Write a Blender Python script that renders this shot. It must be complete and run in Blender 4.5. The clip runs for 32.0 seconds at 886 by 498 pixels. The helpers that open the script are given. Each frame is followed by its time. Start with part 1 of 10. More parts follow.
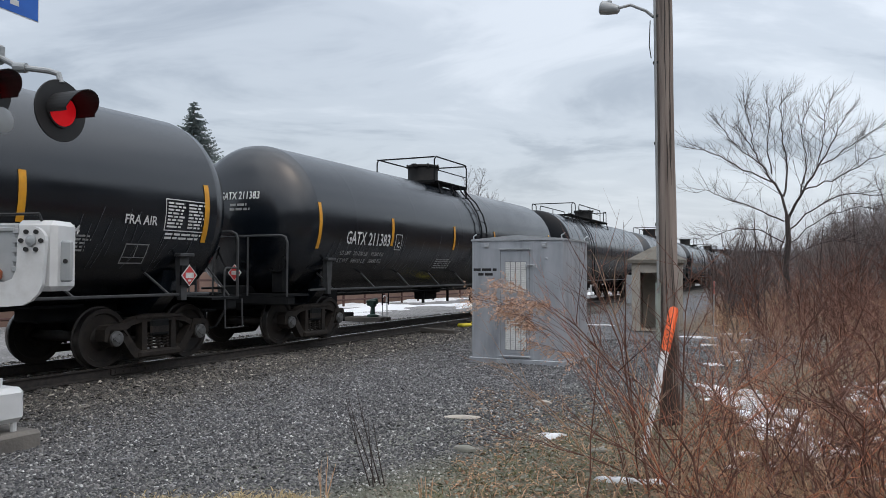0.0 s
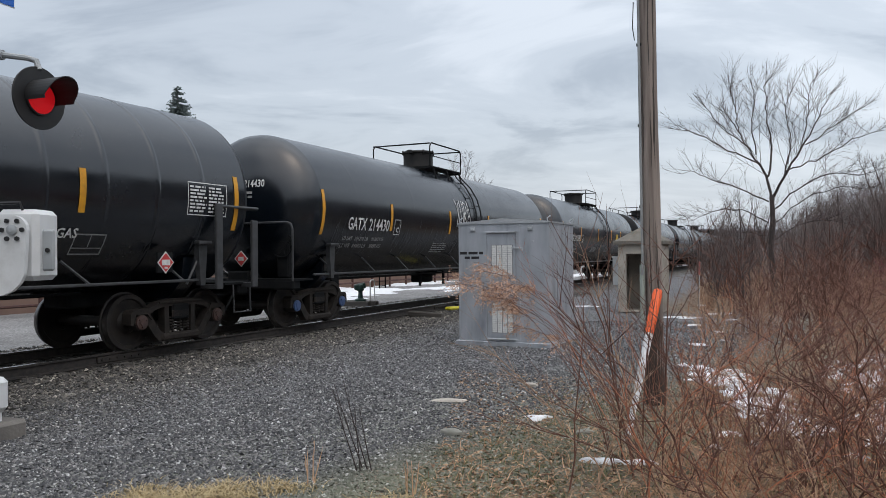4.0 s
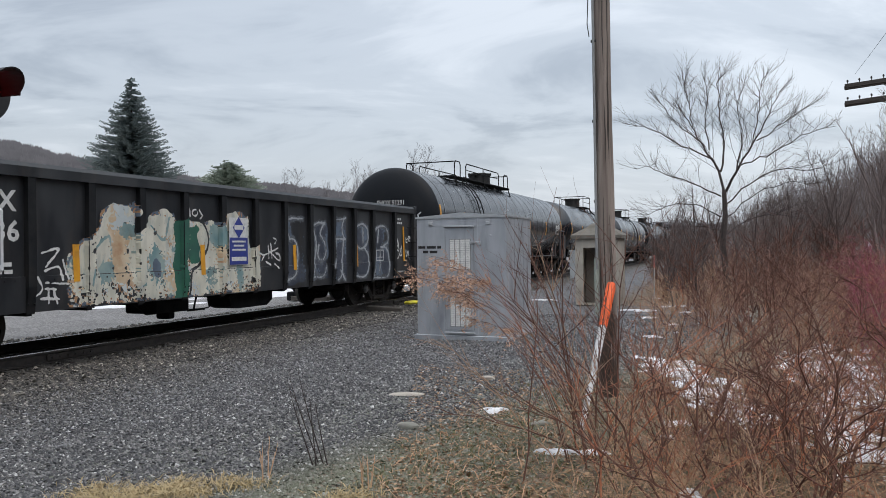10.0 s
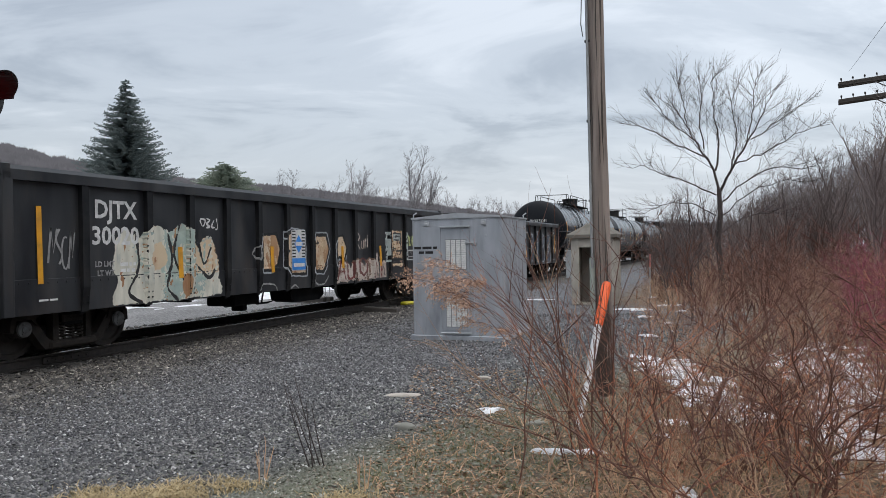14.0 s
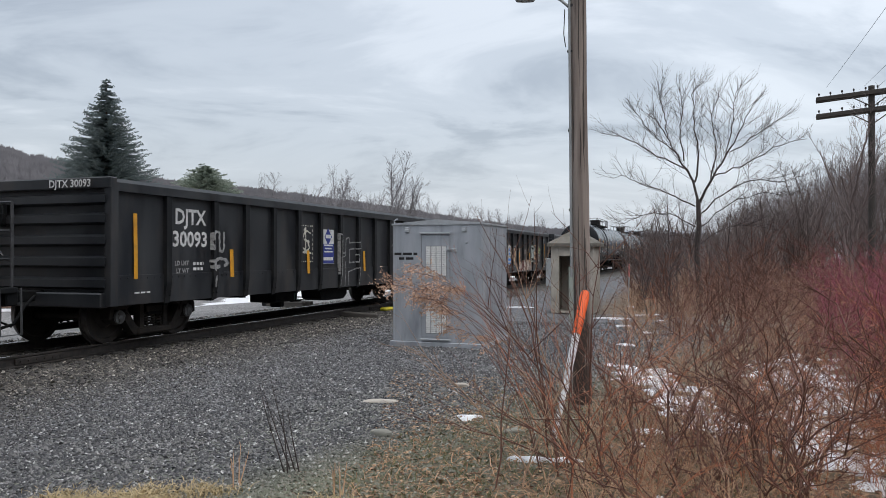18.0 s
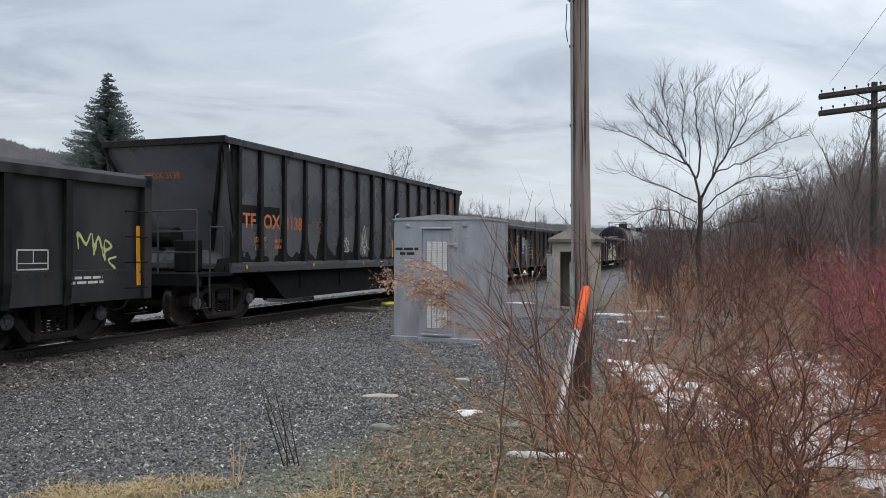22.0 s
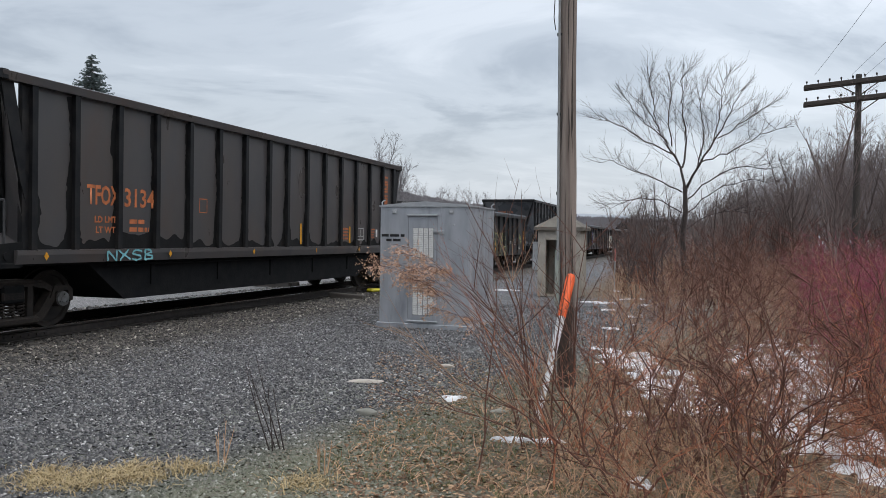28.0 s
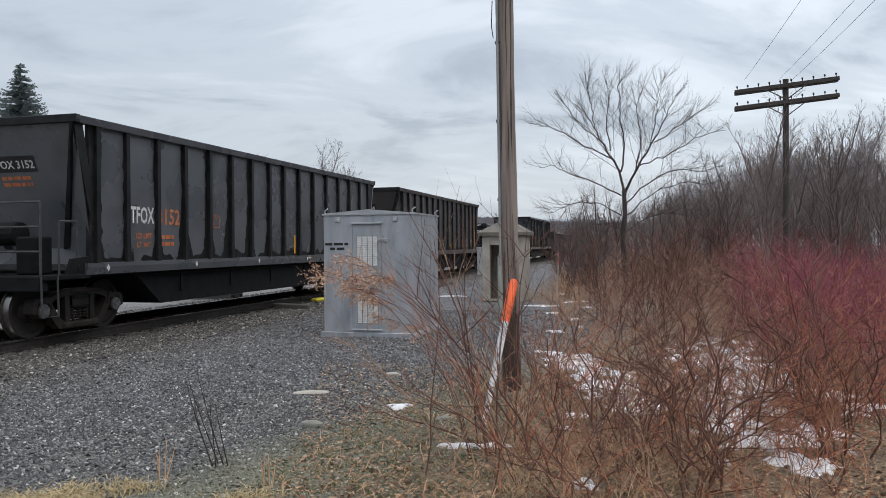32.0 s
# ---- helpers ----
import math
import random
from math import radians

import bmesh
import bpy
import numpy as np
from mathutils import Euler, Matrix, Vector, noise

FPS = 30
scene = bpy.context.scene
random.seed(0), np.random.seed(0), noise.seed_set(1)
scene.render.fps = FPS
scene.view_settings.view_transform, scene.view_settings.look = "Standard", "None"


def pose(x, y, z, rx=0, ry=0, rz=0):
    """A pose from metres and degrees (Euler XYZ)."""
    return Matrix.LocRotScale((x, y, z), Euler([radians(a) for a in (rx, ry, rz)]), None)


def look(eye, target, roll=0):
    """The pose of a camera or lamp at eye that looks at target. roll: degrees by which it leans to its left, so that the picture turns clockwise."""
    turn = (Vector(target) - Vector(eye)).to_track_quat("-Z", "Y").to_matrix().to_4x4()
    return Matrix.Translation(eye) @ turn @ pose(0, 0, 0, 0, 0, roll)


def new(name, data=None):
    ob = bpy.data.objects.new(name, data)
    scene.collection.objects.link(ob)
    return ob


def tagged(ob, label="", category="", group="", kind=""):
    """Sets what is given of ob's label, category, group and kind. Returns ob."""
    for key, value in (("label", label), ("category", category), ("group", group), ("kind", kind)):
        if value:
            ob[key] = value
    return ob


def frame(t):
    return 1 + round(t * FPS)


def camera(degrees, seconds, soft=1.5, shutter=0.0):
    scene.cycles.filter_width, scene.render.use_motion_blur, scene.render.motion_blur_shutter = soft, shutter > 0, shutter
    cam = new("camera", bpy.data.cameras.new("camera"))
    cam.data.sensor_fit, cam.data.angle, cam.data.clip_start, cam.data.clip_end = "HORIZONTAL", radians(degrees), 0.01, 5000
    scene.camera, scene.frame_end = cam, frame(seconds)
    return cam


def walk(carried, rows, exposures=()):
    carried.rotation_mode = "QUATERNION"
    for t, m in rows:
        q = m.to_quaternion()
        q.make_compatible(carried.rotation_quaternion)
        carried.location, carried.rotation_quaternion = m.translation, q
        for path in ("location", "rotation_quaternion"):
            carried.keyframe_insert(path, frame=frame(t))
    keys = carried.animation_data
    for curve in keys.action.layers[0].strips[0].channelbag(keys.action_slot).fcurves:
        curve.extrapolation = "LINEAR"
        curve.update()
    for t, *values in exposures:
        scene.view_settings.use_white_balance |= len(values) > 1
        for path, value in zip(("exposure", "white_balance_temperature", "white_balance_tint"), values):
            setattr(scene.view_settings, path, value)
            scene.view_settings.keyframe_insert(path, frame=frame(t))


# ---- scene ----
cam = camera(60.0, 32.0, 0.5)
PATH = [
    (0.0, (-0.072, -0.002, 1.737), (-4.347, 9.033, 2.037), 0.18),
    (0.5, (-0.063, 0.000, 1.725), (-4.334, 9.038, 2.012), 0.50),
    (1.0, (-0.067, 0.012, 1.727), (-4.363, 9.039, 1.945), 0.55),
    (1.5, (-0.083, 0.005, 1.732), (-4.424, 9.012, 1.915), 0.87),
    (2.0, (-0.066, 0.029, 1.717), (-4.493, 8.993, 1.915), 0.50),
    (2.5, (-0.064, 0.026, 1.713), (-4.552, 8.962, 1.809), -0.19),
    (3.0, (-0.054, 0.009, 1.720), (-4.453, 8.990, 1.743), -0.40),
    (3.5, (-0.046, 0.004, 1.742), (-4.299, 9.055, 1.761), -0.91),
    (4.0, (-0.039, 0.006, 1.754), (-4.175, 9.110, 1.832), -0.46),
    (4.5, (-0.021, -0.011, 1.757), (-3.970, 9.175, 1.816), -0.53),
    (6.5, (-0.020, 0.005, 1.750), (-4.035, 9.164, 1.707), 0.09),
    (7.0, (-0.023, 0.000, 1.751), (-3.973, 9.187, 1.701), -0.11),
    (7.5, (-0.008, 0.011, 1.751), (-3.847, 9.245, 1.713), -0.16),
    (8.0, (-0.017, 0.022, 1.750), (-3.800, 9.278, 1.680), -0.02),
    (8.5, (-0.009, 0.019, 1.749), (-3.773, 9.283, 1.655), -0.14),
    (9.0, (-0.000, 0.000, 1.750), (-3.731, 9.277, 1.656), 0.00),
    (9.5, (-0.007, -0.003, 1.754), (-3.704, 9.289, 1.693), -0.20),
    (10.0, (0.006, -0.002, 1.753), (-3.654, 9.304, 1.752), -0.58),
    (10.5, (0.003, -0.004, 1.755), (-3.623, 9.316, 1.753), -0.83),
    (11.0, (0.004, -0.010, 1.753), (-3.615, 9.312, 1.732), -0.63),
    (11.5, (0.006, -0.009, 1.758), (-3.597, 9.319, 1.740), -0.60),
    (12.0, (0.010, -0.015, 1.753), (-3.658, 9.288, 1.696), -0.69),
    (12.5, (0.013, -0.016, 1.756), (-3.671, 9.280, 1.682), -0.69),
    (13.0, (0.005, -0.007, 1.757), (-3.613, 9.315, 1.744), -0.70),
    (13.5, (0.012, -0.003, 1.754), (-3.608, 9.319, 1.753), -0.95),
    (15.5, (0.022, -0.018, 1.764), (-3.534, 9.328, 1.828), -0.85),
    (16.0, (0.027, -0.016, 1.761), (-3.480, 9.348, 1.863), -0.83),
    (16.5, (0.025, -0.013, 1.765), (-3.444, 9.365, 1.875), -0.78),
    (17.0, (0.029, -0.013, 1.760), (-3.413, 9.375, 1.876), -0.74),
    (17.5, (0.024, -0.011, 1.759), (-3.401, 9.384, 1.862), -0.35),
    (18.0, (0.027, -0.004, 1.758), (-3.354, 9.407, 1.840), 0.01),
    (18.5, (0.010, -0.006, 1.755), (-3.356, 9.410, 1.817), 0.07),
    (19.0, (0.010, 0.003, 1.757), (-3.392, 9.407, 1.801), -0.09),
    (19.5, (0.022, -0.007, 1.756), (-3.384, 9.395, 1.782), -0.24),
    (20.0, (0.026, 0.008, 1.758), (-3.402, 9.402, 1.772), -0.80),
    (20.5, (0.020, 0.004, 1.753), (-3.471, 9.375, 1.731), -0.68),
    (21.0, (0.030, 0.007, 1.751), (-3.398, 9.401, 1.731), -0.14),
    (21.5, (0.031, 0.007, 1.753), (-3.366, 9.412, 1.753), 0.22),
    (22.0, (0.029, 0.007, 1.753), (-3.368, 9.412, 1.775), 0.23),
    (22.5, (0.021, 0.001, 1.745), (-3.374, 9.407, 1.712), 0.37),
    (23.0, (0.031, -0.020, 1.755), (-3.365, 9.385, 1.659), 0.42),
    (23.5, (0.041, -0.028, 1.763), (-3.340, 9.383, 1.724), 0.46),
    (24.0, (0.041, -0.023, 1.759), (-3.293, 9.405, 1.729), 0.62),
    (24.5, (0.041, -0.009, 1.750), (-3.259, 9.430, 1.657), 0.42),
    (25.0, (0.040, -0.017, 1.755), (-3.210, 9.440, 1.629), 0.22),
    (25.5, (0.037, -0.012, 1.754), (-3.207, 9.446, 1.633), 0.26),
    (27.5, (0.046, -0.035, 1.756), (-3.203, 9.421, 1.617), 0.34),
    (28.0, (0.037, -0.021, 1.750), (-3.187, 9.444, 1.605), 0.78),
    (28.5, (0.035, -0.012, 1.750), (-3.184, 9.455, 1.624), 0.74),
    (29.0, (0.042, -0.019, 1.757), (-3.136, 9.462, 1.668), 0.59),
    (29.5, (0.035, -0.023, 1.752), (-3.060, 9.486, 1.701), 0.54),
    (30.0, (0.045, -0.021, 1.757), (-2.975, 9.512, 1.717), 0.06),
    (30.5, (0.045, -0.031, 1.755), (-2.897, 9.526, 1.777), -0.22),
    (31.0, (0.058, -0.040, 1.761), (-2.693, 9.574, 1.719), -0.33),
    (31.5, (0.069, -0.031, 1.760), (-2.456, 9.644, 1.663), -0.40),
    (32.0, (0.071, -0.029, 1.763), (-2.478, 9.641, 1.704), -0.46),
]
walk(cam, [(t, look(eye, target, roll)) for t, eye, target, roll in PATH])


# ---- world and light ----
world = bpy.data.worlds.new("overcast_sky")
scene.world = world
world.use_nodes = True


def build_sky():
    nt = world.node_tree
    nt.nodes.clear()
    N, L = nt.nodes.new, nt.links.new
    out = N("ShaderNodeOutputWorld")
    add = N("ShaderNodeAddShader")
    sky = N("ShaderNodeTexSky")
    sky.sky_type = "NISHITA"
    sky.sun_disc = False
    sky.sun_elevation, sky.sun_rotation = radians(66), radians(125)
    sky.air_density, sky.dust_density, sky.ozone_density = 1.0, 6.0, 0.3
    bg = N("ShaderNodeBackground")
    bg.inputs["Strength"].default_value = 0.05
    L(sky.outputs[0], bg.inputs["Color"])
    # cloud deck: the view direction cut with a flat layer, so the banks shrink towards the horizon
    tc = N("ShaderNodeTexCoord")
    sep = N("ShaderNodeSeparateXYZ")
    L(tc.outputs["Generated"], sep.inputs[0])
    up = N("ShaderNodeMath"); up.operation = "MAXIMUM"; up.inputs[1].default_value = 0.0
    L(sep.outputs["Z"], up.inputs[0])
    lift = N("ShaderNodeMath"); lift.operation = "ADD"; lift.inputs[1].default_value = 0.29
    L(up.outputs[0], lift.inputs[0])
    dx = N("ShaderNodeMath"); dx.operation = "DIVIDE"
    dy = N("ShaderNodeMath"); dy.operation = "DIVIDE"
    L(sep.outputs["X"], dx.inputs[0]); L(lift.outputs[0], dx.inputs[1])
    L(sep.outputs["Y"], dy.inputs[0]); L(lift.outputs[0], dy.inputs[1])
    com = N("ShaderNodeCombineXYZ")
    L(dx.outputs[0], com.inputs["X"]); L(dy.outputs[0], com.inputs["Y"])
    turn = N("ShaderNodeMapping")
    turn.vector_type = "TEXTURE"
    turn.inputs["Rotation"].default_value = (0, 0, radians(20))
    turn.inputs["Scale"].default_value = (1.6, 0.9, 1.0)
    turn.inputs["Location"].default_value = (1.3, 0.55, 0.0)
    L(com.outputs[0], turn.inputs["Vector"])
    big = N("ShaderNodeTexNoise")
    big.inputs["Scale"].default_value, big.inputs["Detail"].default_value = 2.0, 6.0
    big.inputs["Roughness"].default_value = 0.57
    big.inputs["Distortion"].default_value = 0.6
    L(turn.outputs[0], big.inputs["Vector"])
    ramp = N("ShaderNodeValToRGB")
    ramp.color_ramp.interpolation = "EASE"
    e = ramp.color_ramp.elements
    e[0].position, e[0].color = 0.365, (0.375, 0.42, 0.477, 1)
    e[1].position, e[1].color = 0.635, (0.66, 0.708, 0.765, 1)
    mid = e.new(0.5); mid.color = (0.53, 0.58, 0.638, 1)
    L(big.outputs["Fac"], ramp.inputs[0])
    # haze towards the horizon
    fade = N("ShaderNodeMapRange")
    fade.inputs["From Min"].default_value, fade.inputs["From Max"].default_value = 0.0, 0.16
    fade.inputs["To Min"].default_value, fade.inputs["To Max"].default_value = 0.75, 0.0
    L(up.outputs[0], fade.inputs["Value"])
    mix = N("ShaderNodeMix"); mix.data_type = "RGBA"
    L(fade.outputs[0], mix.inputs["Factor"])
    L(ramp.outputs[0], mix.inputs["A"])
    mix.inputs["B"].default_value = (0.545, 0.59, 0.645, 1)
    deck = N("ShaderNodeBackground")
    # the deck is thinner, and so brighter, on the sun's side
    side = N("ShaderNodeMath"); side.operation = "MULTIPLY_ADD"
    side.inputs[1].default_value, side.inputs[2].default_value = 0.22, 1.12
    L(sep.outputs["X"], side.inputs[0])
    # an overcast sky is brightest overhead, and a darker bank lies across the north
    bank = N("ShaderNodeMath"); bank.operation = "MULTIPLY_ADD"
    bank.inputs[1].default_value, bank.inputs[2].default_value = 1.5, -0.6
    L(up.outputs[0], bank.inputs[0])
    zen = N("ShaderNodeMath"); zen.operation = "MULTIPLY_ADD"
    zen.inputs[2].default_value = 1.01
    L(up.outputs[0], zen.inputs[0]); L(bank.outputs[0], zen.inputs[1])
    both = N("ShaderNodeMath"); both.operation = "MULTIPLY"
    L(side.outputs[0], both.inputs[0]); L(zen.outputs[0], both.inputs[1])
    L(both.outputs[0], deck.inputs["Strength"])
    L(mix.outputs["Result"], deck.inputs["Color"])
    L(bg.outputs[0], add.inputs[0]); L(deck.outputs[0], add.inputs[1])
    L(add.outputs[0], out.inputs["Surface"])


build_sky()
sun_data = bpy.data.lights.new("sun", "SUN")
sun_data.energy, sun_data.angle, sun_data.color = 0.5, radians(90), (1.0, 0.97, 0.93)
sun = new("sun", sun_data)
sun.matrix_world = look((20, -14, 55), (0, 0, 0))
scene.view_settings.exposure = 0.0


# ---- building tools ----
class Geo:
    """Collects vertices and faces of one mesh."""

    def __init__(self):
        self.v, self.f, self.mi, self.cur = [], [], [], 0

    def add(self, verts, faces):
        o = len(self.v)
        self.v.extend(tuple(p) for p in verts)
        self.f.extend(tuple(o + i for i in f) for f in faces)
        self.mi.extend([self.cur] * len(faces))

    def box(self, x0, x1, y0, y1, z0, z1, c=0.0, m=None):
        if c <= 0:
            vs = [(x, y, z) for x in (x0, x1) for y in (y0, y1) for z in (z0, z1)]
            fs = [(0, 1, 3, 2), (4, 6, 7, 5), (0, 4, 5, 1), (2, 3, 7, 6), (0, 2, 6, 4), (1, 5, 7, 3)]
        else:
            vs, ids = [], {}
            X, Y, Z = (x0, x1), (y0, y1), (z0, z1)
            for i in (0, 1):
                for j in (0, 1):
                    for k in (0, 1):
                        p = [X[i], Y[j], Z[k]]
                        s = [c if q == 0 else -c for q in (i, j, k)]
                        for a in range(3):
                            q = [p[b] + (0 if b == a else s[b]) for b in range(3)]
                            ids[i, j, k, a] = len(vs)
                            vs.append(tuple(q))
            fs = []
            ring = [(0, 0), (1, 0), (1, 1), (0, 1)]
            for a in range(3):
                b, d = (a + 1) % 3, (a + 2) % 3
                for side in (0, 1):
                    f = []
                    for p, q in ring:
                        key = [0, 0, 0]
                        key[a], key[b], key[d] = side, p, q
                        f.append(ids[(*key, a)])
                    fs.append(tuple(f if side else f[::-1]))
                for p in (0, 1):
                    for q in (0, 1):
                        k0, k1 = [0, 0, 0], [0, 0, 0]
                        k0[a], k1[a] = 0, 1
                        k0[b] = k1[b] = p
                        k0[d] = k1[d] = q
                        f = (ids[(*k0, b)], ids[(*k1, b)], ids[(*k1, d)], ids[(*k0, d)])
                        fs.append(f if (p == q) else f[::-1])
            for i in (0, 1):
                for j in (0, 1):
                    for k in (0, 1):
                        f = (ids[i, j, k, 0], ids[i, j, k, 1], ids[i, j, k, 2])
                        fs.append(f if (i + j + k) % 2 else f[::-1])
        if m is not None:
            vs = [m @ Vector(p) for p in vs]
        self.add(vs, fs)

    def prism(self, outline, a0, a1, axis="x"):
        """outline in the two other axes, swept from a0 to a1 along axis."""
        n = len(outline)
        def at(p, a):
            return (a, p[0], p[1]) if axis == "x" else (p[0], a, p[1]) if axis == "y" else (p[0], p[1], a)
        vs = [at(p, a0) for p in outline] + [at(p, a1) for p in outline]
        fs = [tuple(range(n))[::-1], tuple(range(n, 2 * n))]
        fs += [(i, (i + 1) % n, n + (i + 1) % n, n + i) for i in range(n)]
        self.add(vs, fs)

    def tube(self, pts, r, n=8, caps=True):
        """A round bar along pts; r is one radius or one for each point."""
        pts = [Vector(p) for p in pts]
        rs = [r] * len(pts) if isinstance(r, (int, float)) else list(r)
        o, vs, fs = None, [], []
        side = None
        for i, p in enumerate(pts):
            d = (pts[min(i + 1, len(pts) - 1)] - pts[max(i - 1, 0)]).normalized()
            if side is None:
                side = d.orthogonal().normalized()
            else:
                side = side - d * side.dot(d)
                side = side.normalized() if side.length > 1e-6 else d.orthogonal().normalized()
            other = d.cross(side)
            for k in range(n):
                a = 2 * math.pi * k / n
                vs.append(p + (side * math.cos(a) + other * math.sin(a)) * rs[i])
        for i in range(len(pts) - 1):
            for k in range(n):
                k2 = (k + 1) % n
                fs.append((i * n + k, i * n + k2, (i + 1) * n + k2, (i + 1) * n + k))
        if caps:
            fs.append(tuple(range(n))[::-1])
            fs.append(tuple(range((len(pts) - 1) * n, len(pts) * n)))
        self.add(vs, fs)

    def lathe(self, profile, m, n=24, caps=True):
        """profile: (along, radius) turned about the local z axis of m."""
        vs, fs = [], []
        for a, r in profile:
            for k in range(n):
                w = 2 * math.pi * k / n
                vs.append(m @ Vector((r * math.cos(w), r * math.sin(w), a)))
        for i in range(len(profile) - 1):
            for k in range(n):
                k2 = (k + 1) % n
                fs.append((i * n + k, i * n + k2, (i + 1) * n + k2, (i + 1) * n + k))
        if caps:
            fs.append(tuple(range(n))[::-1])
            fs.append(tuple(range((len(profile) - 1) * n, len(profile) * n)))
        self.add(vs, fs)

    def quad(self, a, b, c, d):
        self.add([a, b, c, d], [(0, 1, 2, 3)])

    def mesh(self, name, mats, smooth=False):
        me = bpy.data.meshes.new(name)
        me.from_pydata(self.v, [], self.f)
        for mt in (mats if isinstance(mats, (list, tuple)) else [mats]):
            me.materials.append(mt)
        if any(self.mi):
            me.polygons.foreach_set("material_index", self.mi)
        if smooth:
            me.polygons.foreach_set("use_smooth", [True] * len(me.polygons))
            try:
                me.set_sharp_from_angle(angle=radians(35))
            except AttributeError:
                pass
        me.update()
        return me


def part(name, geo, material, parent=None, label="", m=None, smooth=False):
    """Links one mesh object under a thing or a part. geo: a Geo or a mesh that is shared."""
    me = geo if isinstance(geo, bpy.types.Mesh) else geo.mesh(name, material, smooth)
    ob = new(name, me)
    if parent is not None:
        ob.parent = parent
    if m is not None:
        ob.matrix_basis = m
    if label:
        ob["label"] = label
    return ob


def thing(name, label, category, m=None, group="", kind=""):
    ob = new(name)
    ob.empty_display_size = 0.2
    if m is not None:
        ob.matrix_basis = m
    return tagged(ob, label, category, group, kind)


SHARED = {}


def shared(key, build, material, smooth=False):
    """One mesh for all alike parts."""
    if key not in SHARED:
        g = Geo()
        build(g)
        SHARED[key] = g.mesh(key if isinstance(key, str) else key[0], material, smooth)
    return SHARED[key]


def lettering(text, height, name="lettering", bold=0.0, width=None):
    """A flat mesh of the text in the x-z plane, its middle at the origin; height is that of a capital."""
    key = (text, height, bold, width)
    if key in SHARED:
        return SHARED[key]
    cu = bpy.data.curves.new(name, "FONT")
    cu.body, cu.size, cu.align_x, cu.align_y = text, height / 0.69, "CENTER", "CENTER"
    cu.offset = bold
    cu.resolution_u = 2
    ob = bpy.data.objects.new(name, cu)
    scene.collection.objects.link(ob)
    me = bpy.data.meshes.new_from_object(ob.evaluated_get(bpy.context.evaluated_depsgraph_get()))
    bpy.data.objects.remove(ob)
    w = max((v.co.x for v in me.vertices), default=1) - min((v.co.x for v in me.vertices), default=0)
    s = width / w if width else 1.0
    for v in me.vertices:
        v.co = (v.co.x * s, 0.0, v.co.y)
    me.update()
    SHARED[key] = me
    return me


